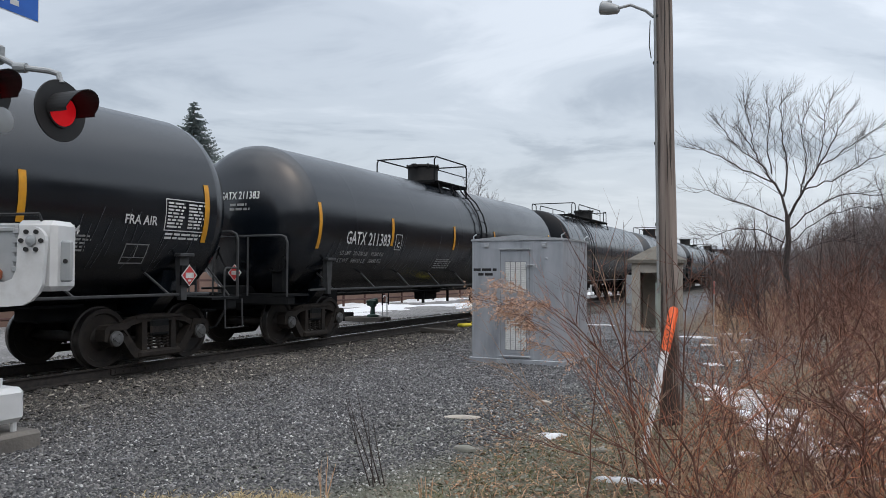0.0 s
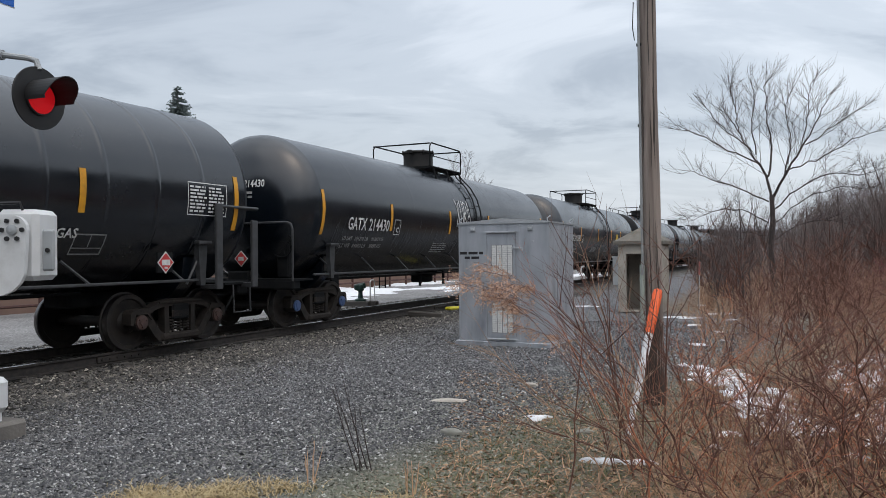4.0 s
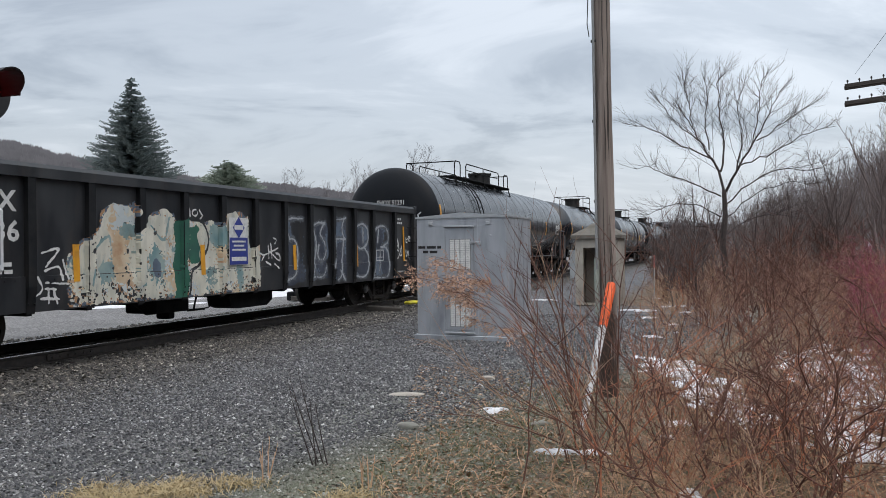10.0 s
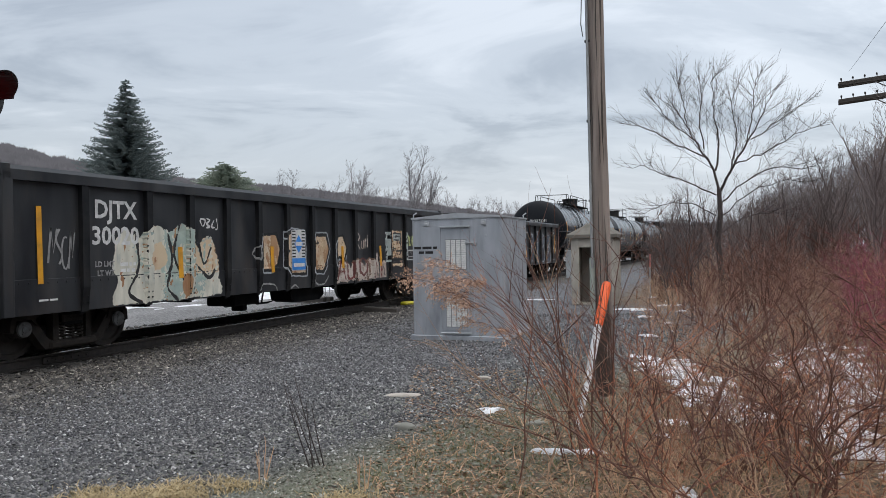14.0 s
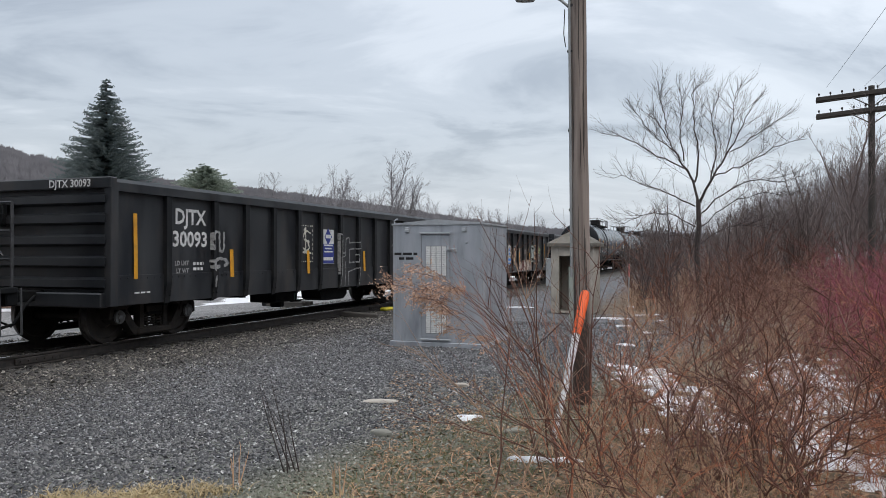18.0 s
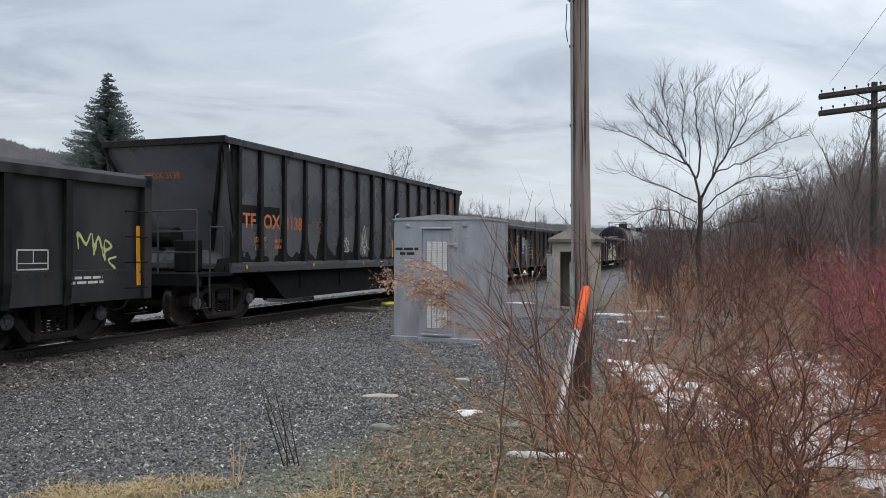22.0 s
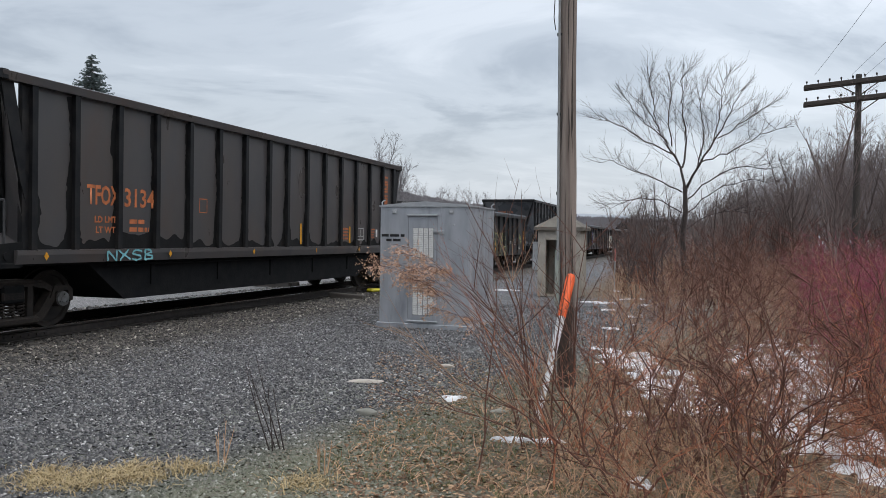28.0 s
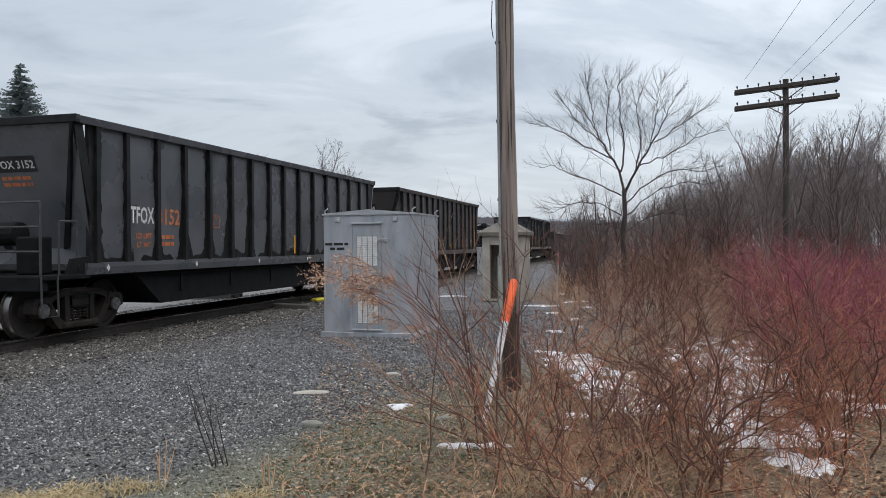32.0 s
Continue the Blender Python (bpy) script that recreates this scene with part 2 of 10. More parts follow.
# ---- materials ----
def surface(name, col, col2=None, scale=3.0, rough=0.6, metal=0.0, bump=0.0, bump_scale=40.0, stain=None, stain_scale=0.8,
            stain_amount=0.5, stretch=(1, 1, 1), rough2=None, random_amount=0.0, detail=6.0, spec=0.5, coat=0.0):
    """A painted or natural surface: a base colour with grain, a second colour in patches, stains, and fine relief."""
    mt = bpy.data.materials.new(name)
    mt.use_nodes = True
    nt = mt.node_tree
    N, L = nt.nodes.new, nt.links.new
    b = nt.nodes["Principled BSDF"]
    b.inputs["Roughness"].default_value, b.inputs["Metallic"].default_value = rough, metal
    b.inputs["Specular IOR Level"].default_value = spec
    if coat:
        b.inputs["Coat Weight"].default_value = coat
        b.inputs["Coat Roughness"].default_value = 0.14
        b.inputs["Coat IOR"].default_value = 1.6
    tc = N("ShaderNodeTexCoord")
    mp = N("ShaderNodeMapping")
    mp.inputs["Scale"].default_value = stretch
    L(tc.outputs["Object"], mp.inputs[0])
    n1 = N("ShaderNodeTexNoise")
    n1.inputs["Scale"].default_value, n1.inputs["Detail"].default_value = scale, detail
    L(mp.outputs[0], n1.inputs["Vector"])
    r1 = N("ShaderNodeMapRange")
    r1.inputs["From Min"].default_value, r1.inputs["From Max"].default_value = 0.32, 0.68
    L(n1.outputs["Fac"], r1.inputs["Value"])
    m1 = N("ShaderNodeMix"); m1.data_type = "RGBA"
    m1.inputs["A"].default_value = (*col, 1)
    m1.inputs["B"].default_value = (*(col2 or [c * 0.72 for c in col]), 1)
    L(r1.outputs[0], m1.inputs["Factor"])
    last = m1.outputs["Result"]
    if stain:
        n2 = N("ShaderNodeTexNoise")
        n2.inputs["Scale"].default_value, n2.inputs["Detail"].default_value = stain_scale, 8.0
        n2.inputs["Roughness"].default_value = 0.62
        L(mp.outputs[0], n2.inputs["Vector"])
        r2 = N("ShaderNodeMapRange")
        r2.inputs["From Min"].default_value, r2.inputs["From Max"].default_value = 0.52, 0.72
        r2.inputs["To Max"].default_value = stain_amount
        L(n2.outputs["Fac"], r2.inputs["Value"])
        m2 = N("ShaderNodeMix"); m2.data_type = "RGBA"
        L(r2.outputs[0], m2.inputs["Factor"])
        L(last, m2.inputs["A"])
        m2.inputs["B"].default_value = (*stain, 1)
        last = m2.outputs["Result"]
    if random_amount:
        oi = N("ShaderNodeObjectInfo")
        rr = N("ShaderNodeMapRange")
        rr.inputs["To Min"].default_value, rr.inputs["To Max"].default_value = 1 - random_amount, 1 + random_amount
        L(oi.outputs["Random"], rr.inputs["Value"])
        hs = N("ShaderNodeHueSaturation")
        L(rr.outputs[0], hs.inputs["Value"])
        L(last, hs.inputs["Color"])
        last = hs.outputs[0]
    L(last, b.inputs["Base Color"])
    if rough2 is not None:
        r3 = N("ShaderNodeMapRange")
        r3.inputs["To Min"].default_value, r3.inputs["To Max"].default_value = rough, rough2
        L(r1.outputs[0], r3.inputs["Value"])
        L(r3.outputs[0], b.inputs["Roughness"])
    if bump:
        n3 = N("ShaderNodeTexNoise")
        n3.inputs["Scale"].default_value, n3.inputs["Detail"].default_value = bump_scale, 4.0
        L(mp.outputs[0], n3.inputs["Vector"])
        bp = N("ShaderNodeBump")
        bp.inputs["Strength"].default_value, bp.inputs["Distance"].default_value = bump, 0.02
        L(n3.outputs["Fac"], bp.inputs["Height"])
        L(bp.outputs[0], b.inputs["Normal"])
    return mt


TANK_BLACK = surface("tank_black_paint", (0.0016, 0.0036, 0.0068), (0.003, 0.0056, 0.0095), 1.2, 0.17, stain=(0.007, 0.0073, 0.008),
                     stain_scale=0.9, stain_amount=0.4, rough2=0.27, bump=0.003, bump_scale=3.0, stretch=(1, 0.6, 1), spec=0.8)
JACKET_BLACK = surface("jacket_black_paint", (0.002, 0.0042, 0.0078), (0.0045, 0.007, 0.011), 1.6, 0.16, stain=(0.02, 0.019, 0.018),
                       stain_scale=1.4, stain_amount=0.4, rough2=0.28, bump=0.012, bump_scale=3.0, spec=0.8, coat=0.12)
GON_BLACK = surface("gondola_black_paint", (0.009, 0.011, 0.0145), (0.034, 0.0357, 0.0385), 1.6, 0.3, stain=(0.062, 0.05, 0.042), stretch=(1, 1.6, 0.45),
                    stain_scale=1.3, stain_amount=0.55, bump=0.08, bump_scale=6.0, rough2=0.55, spec=0.55)
SUL_BLACK = surface("hopper_black_paint", (0.078, 0.086, 0.097), (0.1, 0.106, 0.115), 1.1, 0.2, stain=(0.045, 0.045, 0.046),
                    stain_scale=1.5, stain_amount=0.5, bump=0.03, bump_scale=7.0, rough2=0.4, spec=0.8)
SUL_BROWN = surface("hopper_brown_black_paint", (0.082, 0.073, 0.069), (0.06, 0.059, 0.062), 1.3, 0.25, stain=(0.085, 0.058, 0.045),
                    stain_scale=1.0, stain_amount=0.6, bump=0.03, bump_scale=7.0, rough2=0.45, spec=0.7, stretch=(1, 1, 0.5))
POST_BLACK = surface("post_black_paint", (0.007, 0.0078, 0.0095), (0.02, 0.0205, 0.0215), 5.0, 0.4, stain=(0.05, 0.042, 0.036),
                     stain_scale=3.0, stain_amount=0.35, bump=0.1, bump_scale=14.0, rough2=0.6, spec=0.25)
HEAD_BLACK = surface("matte_black_head", (0.004, 0.0055, 0.0085), (0.0075, 0.0095, 0.013), 1.5, 0.4, spec=0.22, rough2=0.6, stain=(0.02, 0.019, 0.018), stain_scale=1.2, stain_amount=0.4)
TAR = surface("black_residue", (0.0035, 0.0035, 0.004), (0.007, 0.007, 0.007), 3.0, 0.45, spec=0.3, rough2=0.7, bump=0.1, bump_scale=20.0)
DOME_BLACK = surface("dull_black_fittings", (0.012, 0.012, 0.013), (0.02, 0.019, 0.018), 6.0, 0.6, spec=0.3)
SCUFF = surface("rubbed_grey", (0.1, 0.107, 0.115), (0.055, 0.06, 0.066), 9.0, 0.55, spec=0.3)
UNDER_BLACK = surface("underframe_grime", (0.0045, 0.0055, 0.007), (0.011, 0.0115, 0.012), 5.0, 0.8, spec=0.2, bump=0.25, bump_scale=30.0)
TRUCK_STEEL = surface("cast_truck_steel", (0.017, 0.015, 0.014), (0.036, 0.029, 0.024), 7.0, 0.78, spec=0.25, bump=0.3, bump_scale=45.0,
                      stain=(0.025, 0.023, 0.022), stain_scale=4.0)
WHEEL_STEEL = surface("wheel_steel", (0.018, 0.0165, 0.016), (0.036, 0.03, 0.026), 6.0, 0.6, spec=0.3, metal=0.0, bump=0.15, bump_scale=25.0)
TREAD_STEEL = surface("bright_tread_steel", (0.22, 0.215, 0.21), (0.14, 0.135, 0.13), 12.0, 0.35, metal=1.0)
BEARING = surface("dull_grey_bearing_cap", (0.13, 0.135, 0.14), (0.07, 0.068, 0.066), 9.0, 0.5)
BEARING_RED = surface("rusty_bearing_cap", (0.085, 0.045, 0.038), (0.05, 0.032, 0.028), 9.0, 0.55)
BEARING_BLUE = surface("blue_bearing_cap", (0.07, 0.12, 0.26), (0.05, 0.085, 0.19), 9.0, 0.5)
RAIL_GREY = surface("hand_rail_grey", (0.06, 0.062, 0.066), (0.035, 0.036, 0.038), 9.0, 0.45)
YELLOW = surface("yellow_reflector", (0.75, 0.36, 0.02), (0.62, 0.28, 0.02), 7.0, 0.42, stain=(0.3, 0.16, 0.03), stain_scale=5.0, stain_amount=0.5)
WHITE_STENCIL = surface("white_stencil", (0.72, 0.72, 0.70), (0.55, 0.55, 0.54), 14.0, 0.6, stain=(0.2, 0.2, 0.2), stain_scale=6.0, stain_amount=0.5)
GREY_STENCIL = surface("worn_white_stencil", (0.36, 0.36, 0.35), (0.2, 0.2, 0.2), 20.0, 0.6)
ORANGE_STENCIL = surface("orange_stencil", (0.62, 0.2, 0.07), (0.42, 0.13, 0.05), 9.0, 0.6, stain=(0.1, 0.05, 0.03), stain_scale=6.0, stain_amount=0.4)
RED_SIGN = surface("placard_red", (0.6, 0.05, 0.05), (0.5, 0.04, 0.04), 9.0, 0.5)
BLUE_SIGN = surface("sign_blue", (0.03, 0.05, 0.28), (0.025, 0.04, 0.22), 9.0, 0.5)
SKYBLUE_SIGN = surface("sign_light_blue", (0.05, 0.27, 0.72), (0.04, 0.22, 0.62), 9.0, 0.5)
RAIL_HEAD = surface("polished_rail_head", (0.62, 0.61, 0.6), (0.45, 0.44, 0.43), 20.0, 0.22, metal=1.0)
RAIL_RUST = surface("rail_rust", (0.018, 0.0165, 0.016), (0.042, 0.034, 0.029), 14.0, 0.75, bump=0.2, bump_scale=60.0)
TIE_WOOD = surface("creosoted_tie", (0.055, 0.05, 0.046), (0.1, 0.09, 0.08), 4.0, 0.85, bump=0.5, bump_scale=18.0, stretch=(0.25, 3, 3), random_amount=0.3)
GALV = surface("galvanised_steel", (0.5, 0.525, 0.56), (0.36, 0.382, 0.415), 1.9, 0.36, metal=0.4, stain=(0.24, 0.255, 0.28), stain_scale=1.5,
               stain_amount=0.75, bump=0.02, bump_scale=12.0, stretch=(2.2, 2.2, 0.5), rough2=0.55)
# darker copy of the galvanised grey, with the shade of recesses in its colour
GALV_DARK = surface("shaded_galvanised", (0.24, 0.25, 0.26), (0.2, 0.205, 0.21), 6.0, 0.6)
GALV_TRIM = surface("galvanised_trim", (0.52, 0.54, 0.56), (0.42, 0.44, 0.46), 6.0, 0.42, metal=0.4)
LOUVRE_WHITE = surface("filter_white", (0.78, 0.78, 0.76), (0.66, 0.66, 0.64), 12.0, 0.7)
PAINT_WHITE = surface("white_metal_paint", (0.72, 0.73, 0.73), (0.62, 0.63, 0.63), 3.0, 0.45, stain=(0.42, 0.41, 0.39), stain_scale=3.5, stain_amount=0.45)
PAINT_GREY = surface("silver_grey_paint", (0.42, 0.44, 0.45), (0.34, 0.36, 0.37), 4.0, 0.5, metal=0.2)
SIGNAL_BLACK = surface("signal_black", (0.012, 0.012, 0.013), (0.02, 0.02, 0.02), 6.0, 0.55)
CONCRETE = surface("weathered_concrete", (0.48, 0.44, 0.38), (0.36, 0.33, 0.285), 3.0, 0.9, stain=(0.17, 0.155, 0.13), stain_scale=1.8,
                   stain_amount=0.6, bump=0.35, bump_scale=35.0)
POLE_WOOD = surface("weathered_pole_wood", (0.37, 0.31, 0.272), (0.2, 0.16, 0.138), 2.0, 0.85, bump=0.8, bump_scale=14.0, stretch=(9, 9, 0.35),
                    stain=(0.05, 0.042, 0.038), stain_scale=1.1, stain_amount=0.8)
OLD_WOOD = surface("dark_crossarm_wood", (0.045, 0.04, 0.036), (0.075, 0.064, 0.056), 3.0, 0.85, bump=0.4, bump_scale=15.0, stretch=(0.4, 6, 6))
ORANGE_PLASTIC = surface("orange_plastic", (0.86, 0.13, 0.02), (0.75, 0.1, 0.015), 6.0, 0.5)
PLASTIC_WHITE = surface("worn_white_plastic", (0.68, 0.68, 0.69), (0.52, 0.52, 0.52), 8.0, 0.6, stain=(0.3, 0.28, 0.25), stain_scale=6.0, stain_amount=0.5)
BARK_GREY = surface("grey_bark", (0.115, 0.095, 0.085), (0.075, 0.06, 0.055), 9.0, 0.9, bump=0.4, bump_scale=30.0)
# far trees: distance haze is put into this pale twig colour
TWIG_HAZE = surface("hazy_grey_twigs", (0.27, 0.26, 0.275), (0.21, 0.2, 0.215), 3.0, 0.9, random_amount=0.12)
SAPLING = surface("brown_grey_sapling_bark", (0.15, 0.115, 0.105), (0.1, 0.078, 0.072), 5.0, 0.9, random_amount=0.2)
TREE_DARK = surface("dark_tree_bark", (0.075, 0.06, 0.056), (0.05, 0.04, 0.038), 6.0, 0.9)
# middle-distance trees: some haze is mixed into the twig colour
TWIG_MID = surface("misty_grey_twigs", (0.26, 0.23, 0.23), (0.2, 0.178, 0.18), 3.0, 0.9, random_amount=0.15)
TWIG_WOOD = surface("grey_brown_twigs", (0.175, 0.138, 0.128), (0.125, 0.098, 0.092), 3.0, 0.9, random_amount=0.2)
TWIG_DARK = surface("dark_twigs", (0.175, 0.08, 0.056), (0.105, 0.052, 0.039), 8.0, 0.85)
TWIG_BLACK = surface("blackened_twigs", (0.05, 0.036, 0.032), (0.034, 0.026, 0.024), 8.0, 0.85)
TWIG_BROWN = surface("brown_twigs", (0.52, 0.2, 0.108), (0.31, 0.12, 0.07), 4.0, 0.85, random_amount=0.25)
TWIG_FAR = surface("far_brown_twigs", (0.34, 0.178, 0.124), (0.215, 0.112, 0.082), 4.0, 0.85, random_amount=0.25)
TWIG_GREY = surface("weathered_grey_stems", (0.42, 0.28, 0.185), (0.27, 0.175, 0.12), 5.0, 0.85, random_amount=0.25)
TWIG_TAN = surface("tan_dry_stems", (0.6, 0.39, 0.245), (0.46, 0.275, 0.165), 5.0, 0.85, random_amount=0.2)
TWIG_RED = surface("red_dogwood_stems", (0.3, 0.058, 0.095), (0.2, 0.045, 0.072), 5.0, 0.7, random_amount=0.2)
LEAF_RUST = surface("dry_rust_leaves", (0.64, 0.43, 0.31), (0.5, 0.31, 0.21), 6.0, 0.85, random_amount=0.2)
# spruce and pine greens are lightened to include distance haze
NEEDLE = surface("spruce_needles", (0.165, 0.205, 0.205), (0.11, 0.14, 0.143), 2.0, 0.8)
NEEDLE_LIGHT = surface("pine_needles", (0.3, 0.345, 0.285), (0.21, 0.25, 0.205), 2.0, 0.8)
STRAW = surface("straw_grass", (0.58, 0.46, 0.26), (0.42, 0.32, 0.17), 6.0, 0.9, random_amount=0.2)
GREEN_GRASS = surface("winter_grass", (0.12, 0.13, 0.055), (0.17, 0.15, 0.08), 5.0, 0.9)
SNOW = surface("old_snow", (0.82, 0.83, 0.85), (0.7, 0.71, 0.73), 5.0, 0.7, bump=0.3, bump_scale=20.0, stain=(0.5, 0.47, 0.43), stain_scale=2.0, stain_amount=0.5)
STONE_GREY = surface("grey_stone", (0.27, 0.265, 0.23), (0.2, 0.2, 0.17), 6.0, 0.9, bump=0.4, bump_scale=25.0)
YELLOW_PLASTIC = surface("yellow_derail", (0.72, 0.66, 0.04), (0.6, 0.52, 0.03), 6.0, 0.55)
BROWN_WALL = surface("brown_low_wall", (0.22, 0.14, 0.11), (0.17, 0.11, 0.085), 0.8, 0.9, stain=(0.28, 0.2, 0.16), stain_scale=0.5, stain_amount=0.5)
RUST_PIPE = surface("rusty_pipe", (0.09, 0.04, 0.032), (0.06, 0.03, 0.025), 6.0, 0.8)
MACHINE_GREEN = surface("dark_green_machine", (0.02, 0.055, 0.045), (0.015, 0.04, 0.034), 5.0, 0.5)


def glow(name, col, strength):
    mt = bpy.data.materials.new(name)
    mt.use_nodes = True
    b = mt.node_tree.nodes["Principled BSDF"]
    b.inputs["Base Color"].default_value = (*col, 1)
    b.inputs["Roughness"].default_value = 0.2
    b.inputs["Emission Color"].default_value = (*col, 1)
    b.inputs["Emission Strength"].default_value = strength
    return mt


RED_LIT = glow("lit_red_lens", (0.85, 0.012, 0.02), 0.45)
RED_WARM = glow("glowing_red_lens", (0.85, 0.012, 0.02), 0.28)
SIGN_BLUE_ENS = surface("bright_blue_sign", (0.015, 0.13, 0.55), (0.012, 0.11, 0.5), 4.0, 0.4)


def ground_material():
    """Crushed stone, bare soil, moss and leaf litter, laid out by place."""
    mt = bpy.data.materials.new("ballast_and_soil")
    mt.use_nodes = True
    nt = mt.node_tree
    N, L = nt.nodes.new, nt.links.new
    b = nt.nodes["Principled BSDF"]
    b.inputs["Roughness"].default_value = 0.85
    tc = N("ShaderNodeTexCoord")
    co = tc.outputs["Object"]
    vor = N("ShaderNodeTexVoronoi")
    vor.inputs["Scale"].default_value = 30.0
    L(co, vor.inputs["Vector"])
    gr = N("ShaderNodeValToRGB")
    e = gr.color_ramp.elements
    e[0].position, e[0].color = 0.0, (0.04, 0.041, 0.045, 1)
    e[1].position, e[1].color = 1.0, (0.29, 0.29, 0.3, 1)
    k = e.new(0.55); k.color = (0.1, 0.1, 0.102, 1)
    sepc = N("ShaderNodeSeparateColor")
    L(vor.outputs["Color"], sepc.inputs[0])
    L(sepc.outputs[0], gr.inputs[0])
    big = N("ShaderNodeTexNoise")
    big.inputs["Scale"].default_value, big.inputs["Detail"].default_value = 0.5, 6
    L(co, big.inputs["Vector"])
    soil = N("ShaderNodeTexNoise")
    soil.inputs["Scale"].default_value, soil.inputs["Detail"].default_value = 9.0, 8
    L(co, soil.inputs["Vector"])
    sr = N("ShaderNodeValToRGB")
    e = sr.color_ramp.elements
    e[0].position, e[0].color = 0.3, (0.07, 0.048, 0.034, 1)
    e[1].position, e[1].color = 0.72, (0.27, 0.195, 0.13, 1)
    k = e.new(0.5); k.color = (0.145, 0.108, 0.07, 1)
    L(soil.outputs["Fac"], sr.inputs[0])
    sep = N("ShaderNodeSeparateXYZ")
    L(co, sep.inputs[0])
    # how far from the stone yard: to the right of a slanting line the soil takes over
    edge = N("ShaderNodeMath"); edge.operation = "MULTIPLY_ADD"
    edge.inputs[1].default_value = -0.30
    L(sep.outputs["Y"], edge.inputs[0]); L(sep.outputs["X"], edge.inputs[2])
    wob = N("ShaderNodeMath"); wob.operation = "MULTIPLY_ADD"
    wob.inputs[1].default_value, wob.inputs[2].default_value = 3.2, -1.6
    L(big.outputs["Fac"], wob.inputs[0])
    su = N("ShaderNodeMath"); su.operation = "ADD"
    L(edge.outputs[0], su.inputs[0]); L(wob.outputs[0], su.inputs[1])
    fac = N("ShaderNodeMapRange")
    fac.inputs["From Min"].default_value, fac.inputs["From Max"].default_value = -5.3, -4.1
    L(su.outputs[0], fac.inputs["Value"])
    # rough brown ground beyond the booth
    north = N("ShaderNodeMapRange")
    north.inputs["From Min"].default_value, north.inputs["From Max"].default_value = 21.5, 25.0
    L(sep.outputs["Y"], north.inputs["Value"])
    strip = N("ShaderNodeMapRange")
    strip.inputs["From Min"].default_value, strip.inputs["From Max"].default_value = -4.6, -3.4
    L(sep.outputs["X"], strip.inputs["Value"])
    rough = N("ShaderNodeMath"); rough.operation = "MULTIPLY"
    L(north.outputs[0], rough.inputs[0]); L(strip.outputs[0], rough.inputs[1])
    soiled = N("ShaderNodeMath"); soiled.operation = "MAXIMUM"
    L(fac.outputs[0], soiled.inputs[0]); L(rough.outputs[0], soiled.inputs[1])
    mix = N("ShaderNodeMix"); mix.data_type = "RGBA"
    L(soiled.outputs[0], mix.inputs["Factor"]); L(gr.outputs[0], mix.inputs["A"]); L(sr.outputs[0], mix.inputs["B"])
    # thin moss and dust where stone turns to soil
    mb = N("ShaderNodeValToRGB")
    e = mb.color_ramp.elements
    e[0].position, e[0].color = 0.0, (0, 0, 0, 1)
    e[1].position, e[1].color = 1.0, (0.1, 0.1, 0.1, 1)
    k = e.new(0.45); k.color = (0.95, 0.95, 0.95, 1)
    k = e.new(0.75); k.color = (0.55, 0.55, 0.55, 1)
    wide = N("ShaderNodeMapRange")
    wide.inputs["From Min"].default_value, wide.inputs["From Max"].default_value = -7.2, -4.2
    L(su.outputs[0], wide.inputs["Value"])
    L(wide.outputs[0], mb.inputs[0])
    mn = N("ShaderNodeMath"); mn.operation = "MULTIPLY"
    L(mb.outputs[0], mn.inputs[0]); L(soil.outputs["Fac"], mn.inputs[1])
    moss = N("ShaderNodeMix"); moss.data_type = "RGBA"
    moss.inputs["B"].default_value = (0.2, 0.21, 0.15, 1)
    L(mn.outputs[0], moss.inputs["Factor"]); L(mix.outputs["Result"], moss.inputs["A"])
    # brown fines and old dust along the foot of the track
    foot = N("ShaderNodeMapRange")
    foot.inputs["From Min"].default_value, foot.inputs["From Max"].default_value = -6.6, -7.9
    fw = N("ShaderNodeMath"); fw.operation = "MULTIPLY_ADD"
    fw.inputs[1].default_value = 1.6
    L(big.outputs["Fac"], fw.inputs[0]); L(sep.outputs["X"], fw.inputs[2])
    L(fw.outputs[0], foot.inputs["Value"])
    fines = N("ShaderNodeMix"); fines.data_type = "RGBA"; fines.blend_type = "MULTIPLY"
    fines.inputs["B"].default_value = (0.74, 0.66, 0.56, 1)
    L(foot.outputs[0], fines.inputs["Factor"]); L(moss.outputs["Result"], fines.inputs["A"])
    # paler, cleaner stone beyond the track
    past = N("ShaderNodeMapRange")
    past.inputs["From Min"].default_value, past.inputs["From Max"].default_value = -11.9, -12.6
    past.inputs["To Max"].default_value = 0.55
    L(sep.outputs["X"], past.inputs["Value"])
    pale = N("ShaderNodeMix"); pale.data_type = "RGBA"; pale.blend_type = "ADD"
    pale.inputs["B"].default_value = (0.3, 0.3, 0.3, 1)
    pale.inputs["Factor"].default_value = 0.6
    L(gr.outputs[0], pale.inputs["A"])
    beyond = N("ShaderNodeMix"); beyond.data_type = "RGBA"
    L(past.outputs[0], beyond.inputs["Factor"]); L(fines.outputs["Result"], beyond.inputs["A"]); L(pale.outputs["Result"], beyond.inputs["B"])
    # far fields
    far = N("ShaderNodeMapRange")
    far.inputs["From Min"].default_value, far.inputs["From Max"].default_value = -30, -34
    L(sep.outputs["X"], far.inputs["Value"])
    mx2 = N("ShaderNodeMix"); mx2.data_type = "RGBA"
    mx2.inputs["B"].default_value = (0.16, 0.125, 0.075, 1)
    L(far.outputs[0], mx2.inputs["Factor"]); L(beyond.outputs["Result"], mx2.inputs["A"])
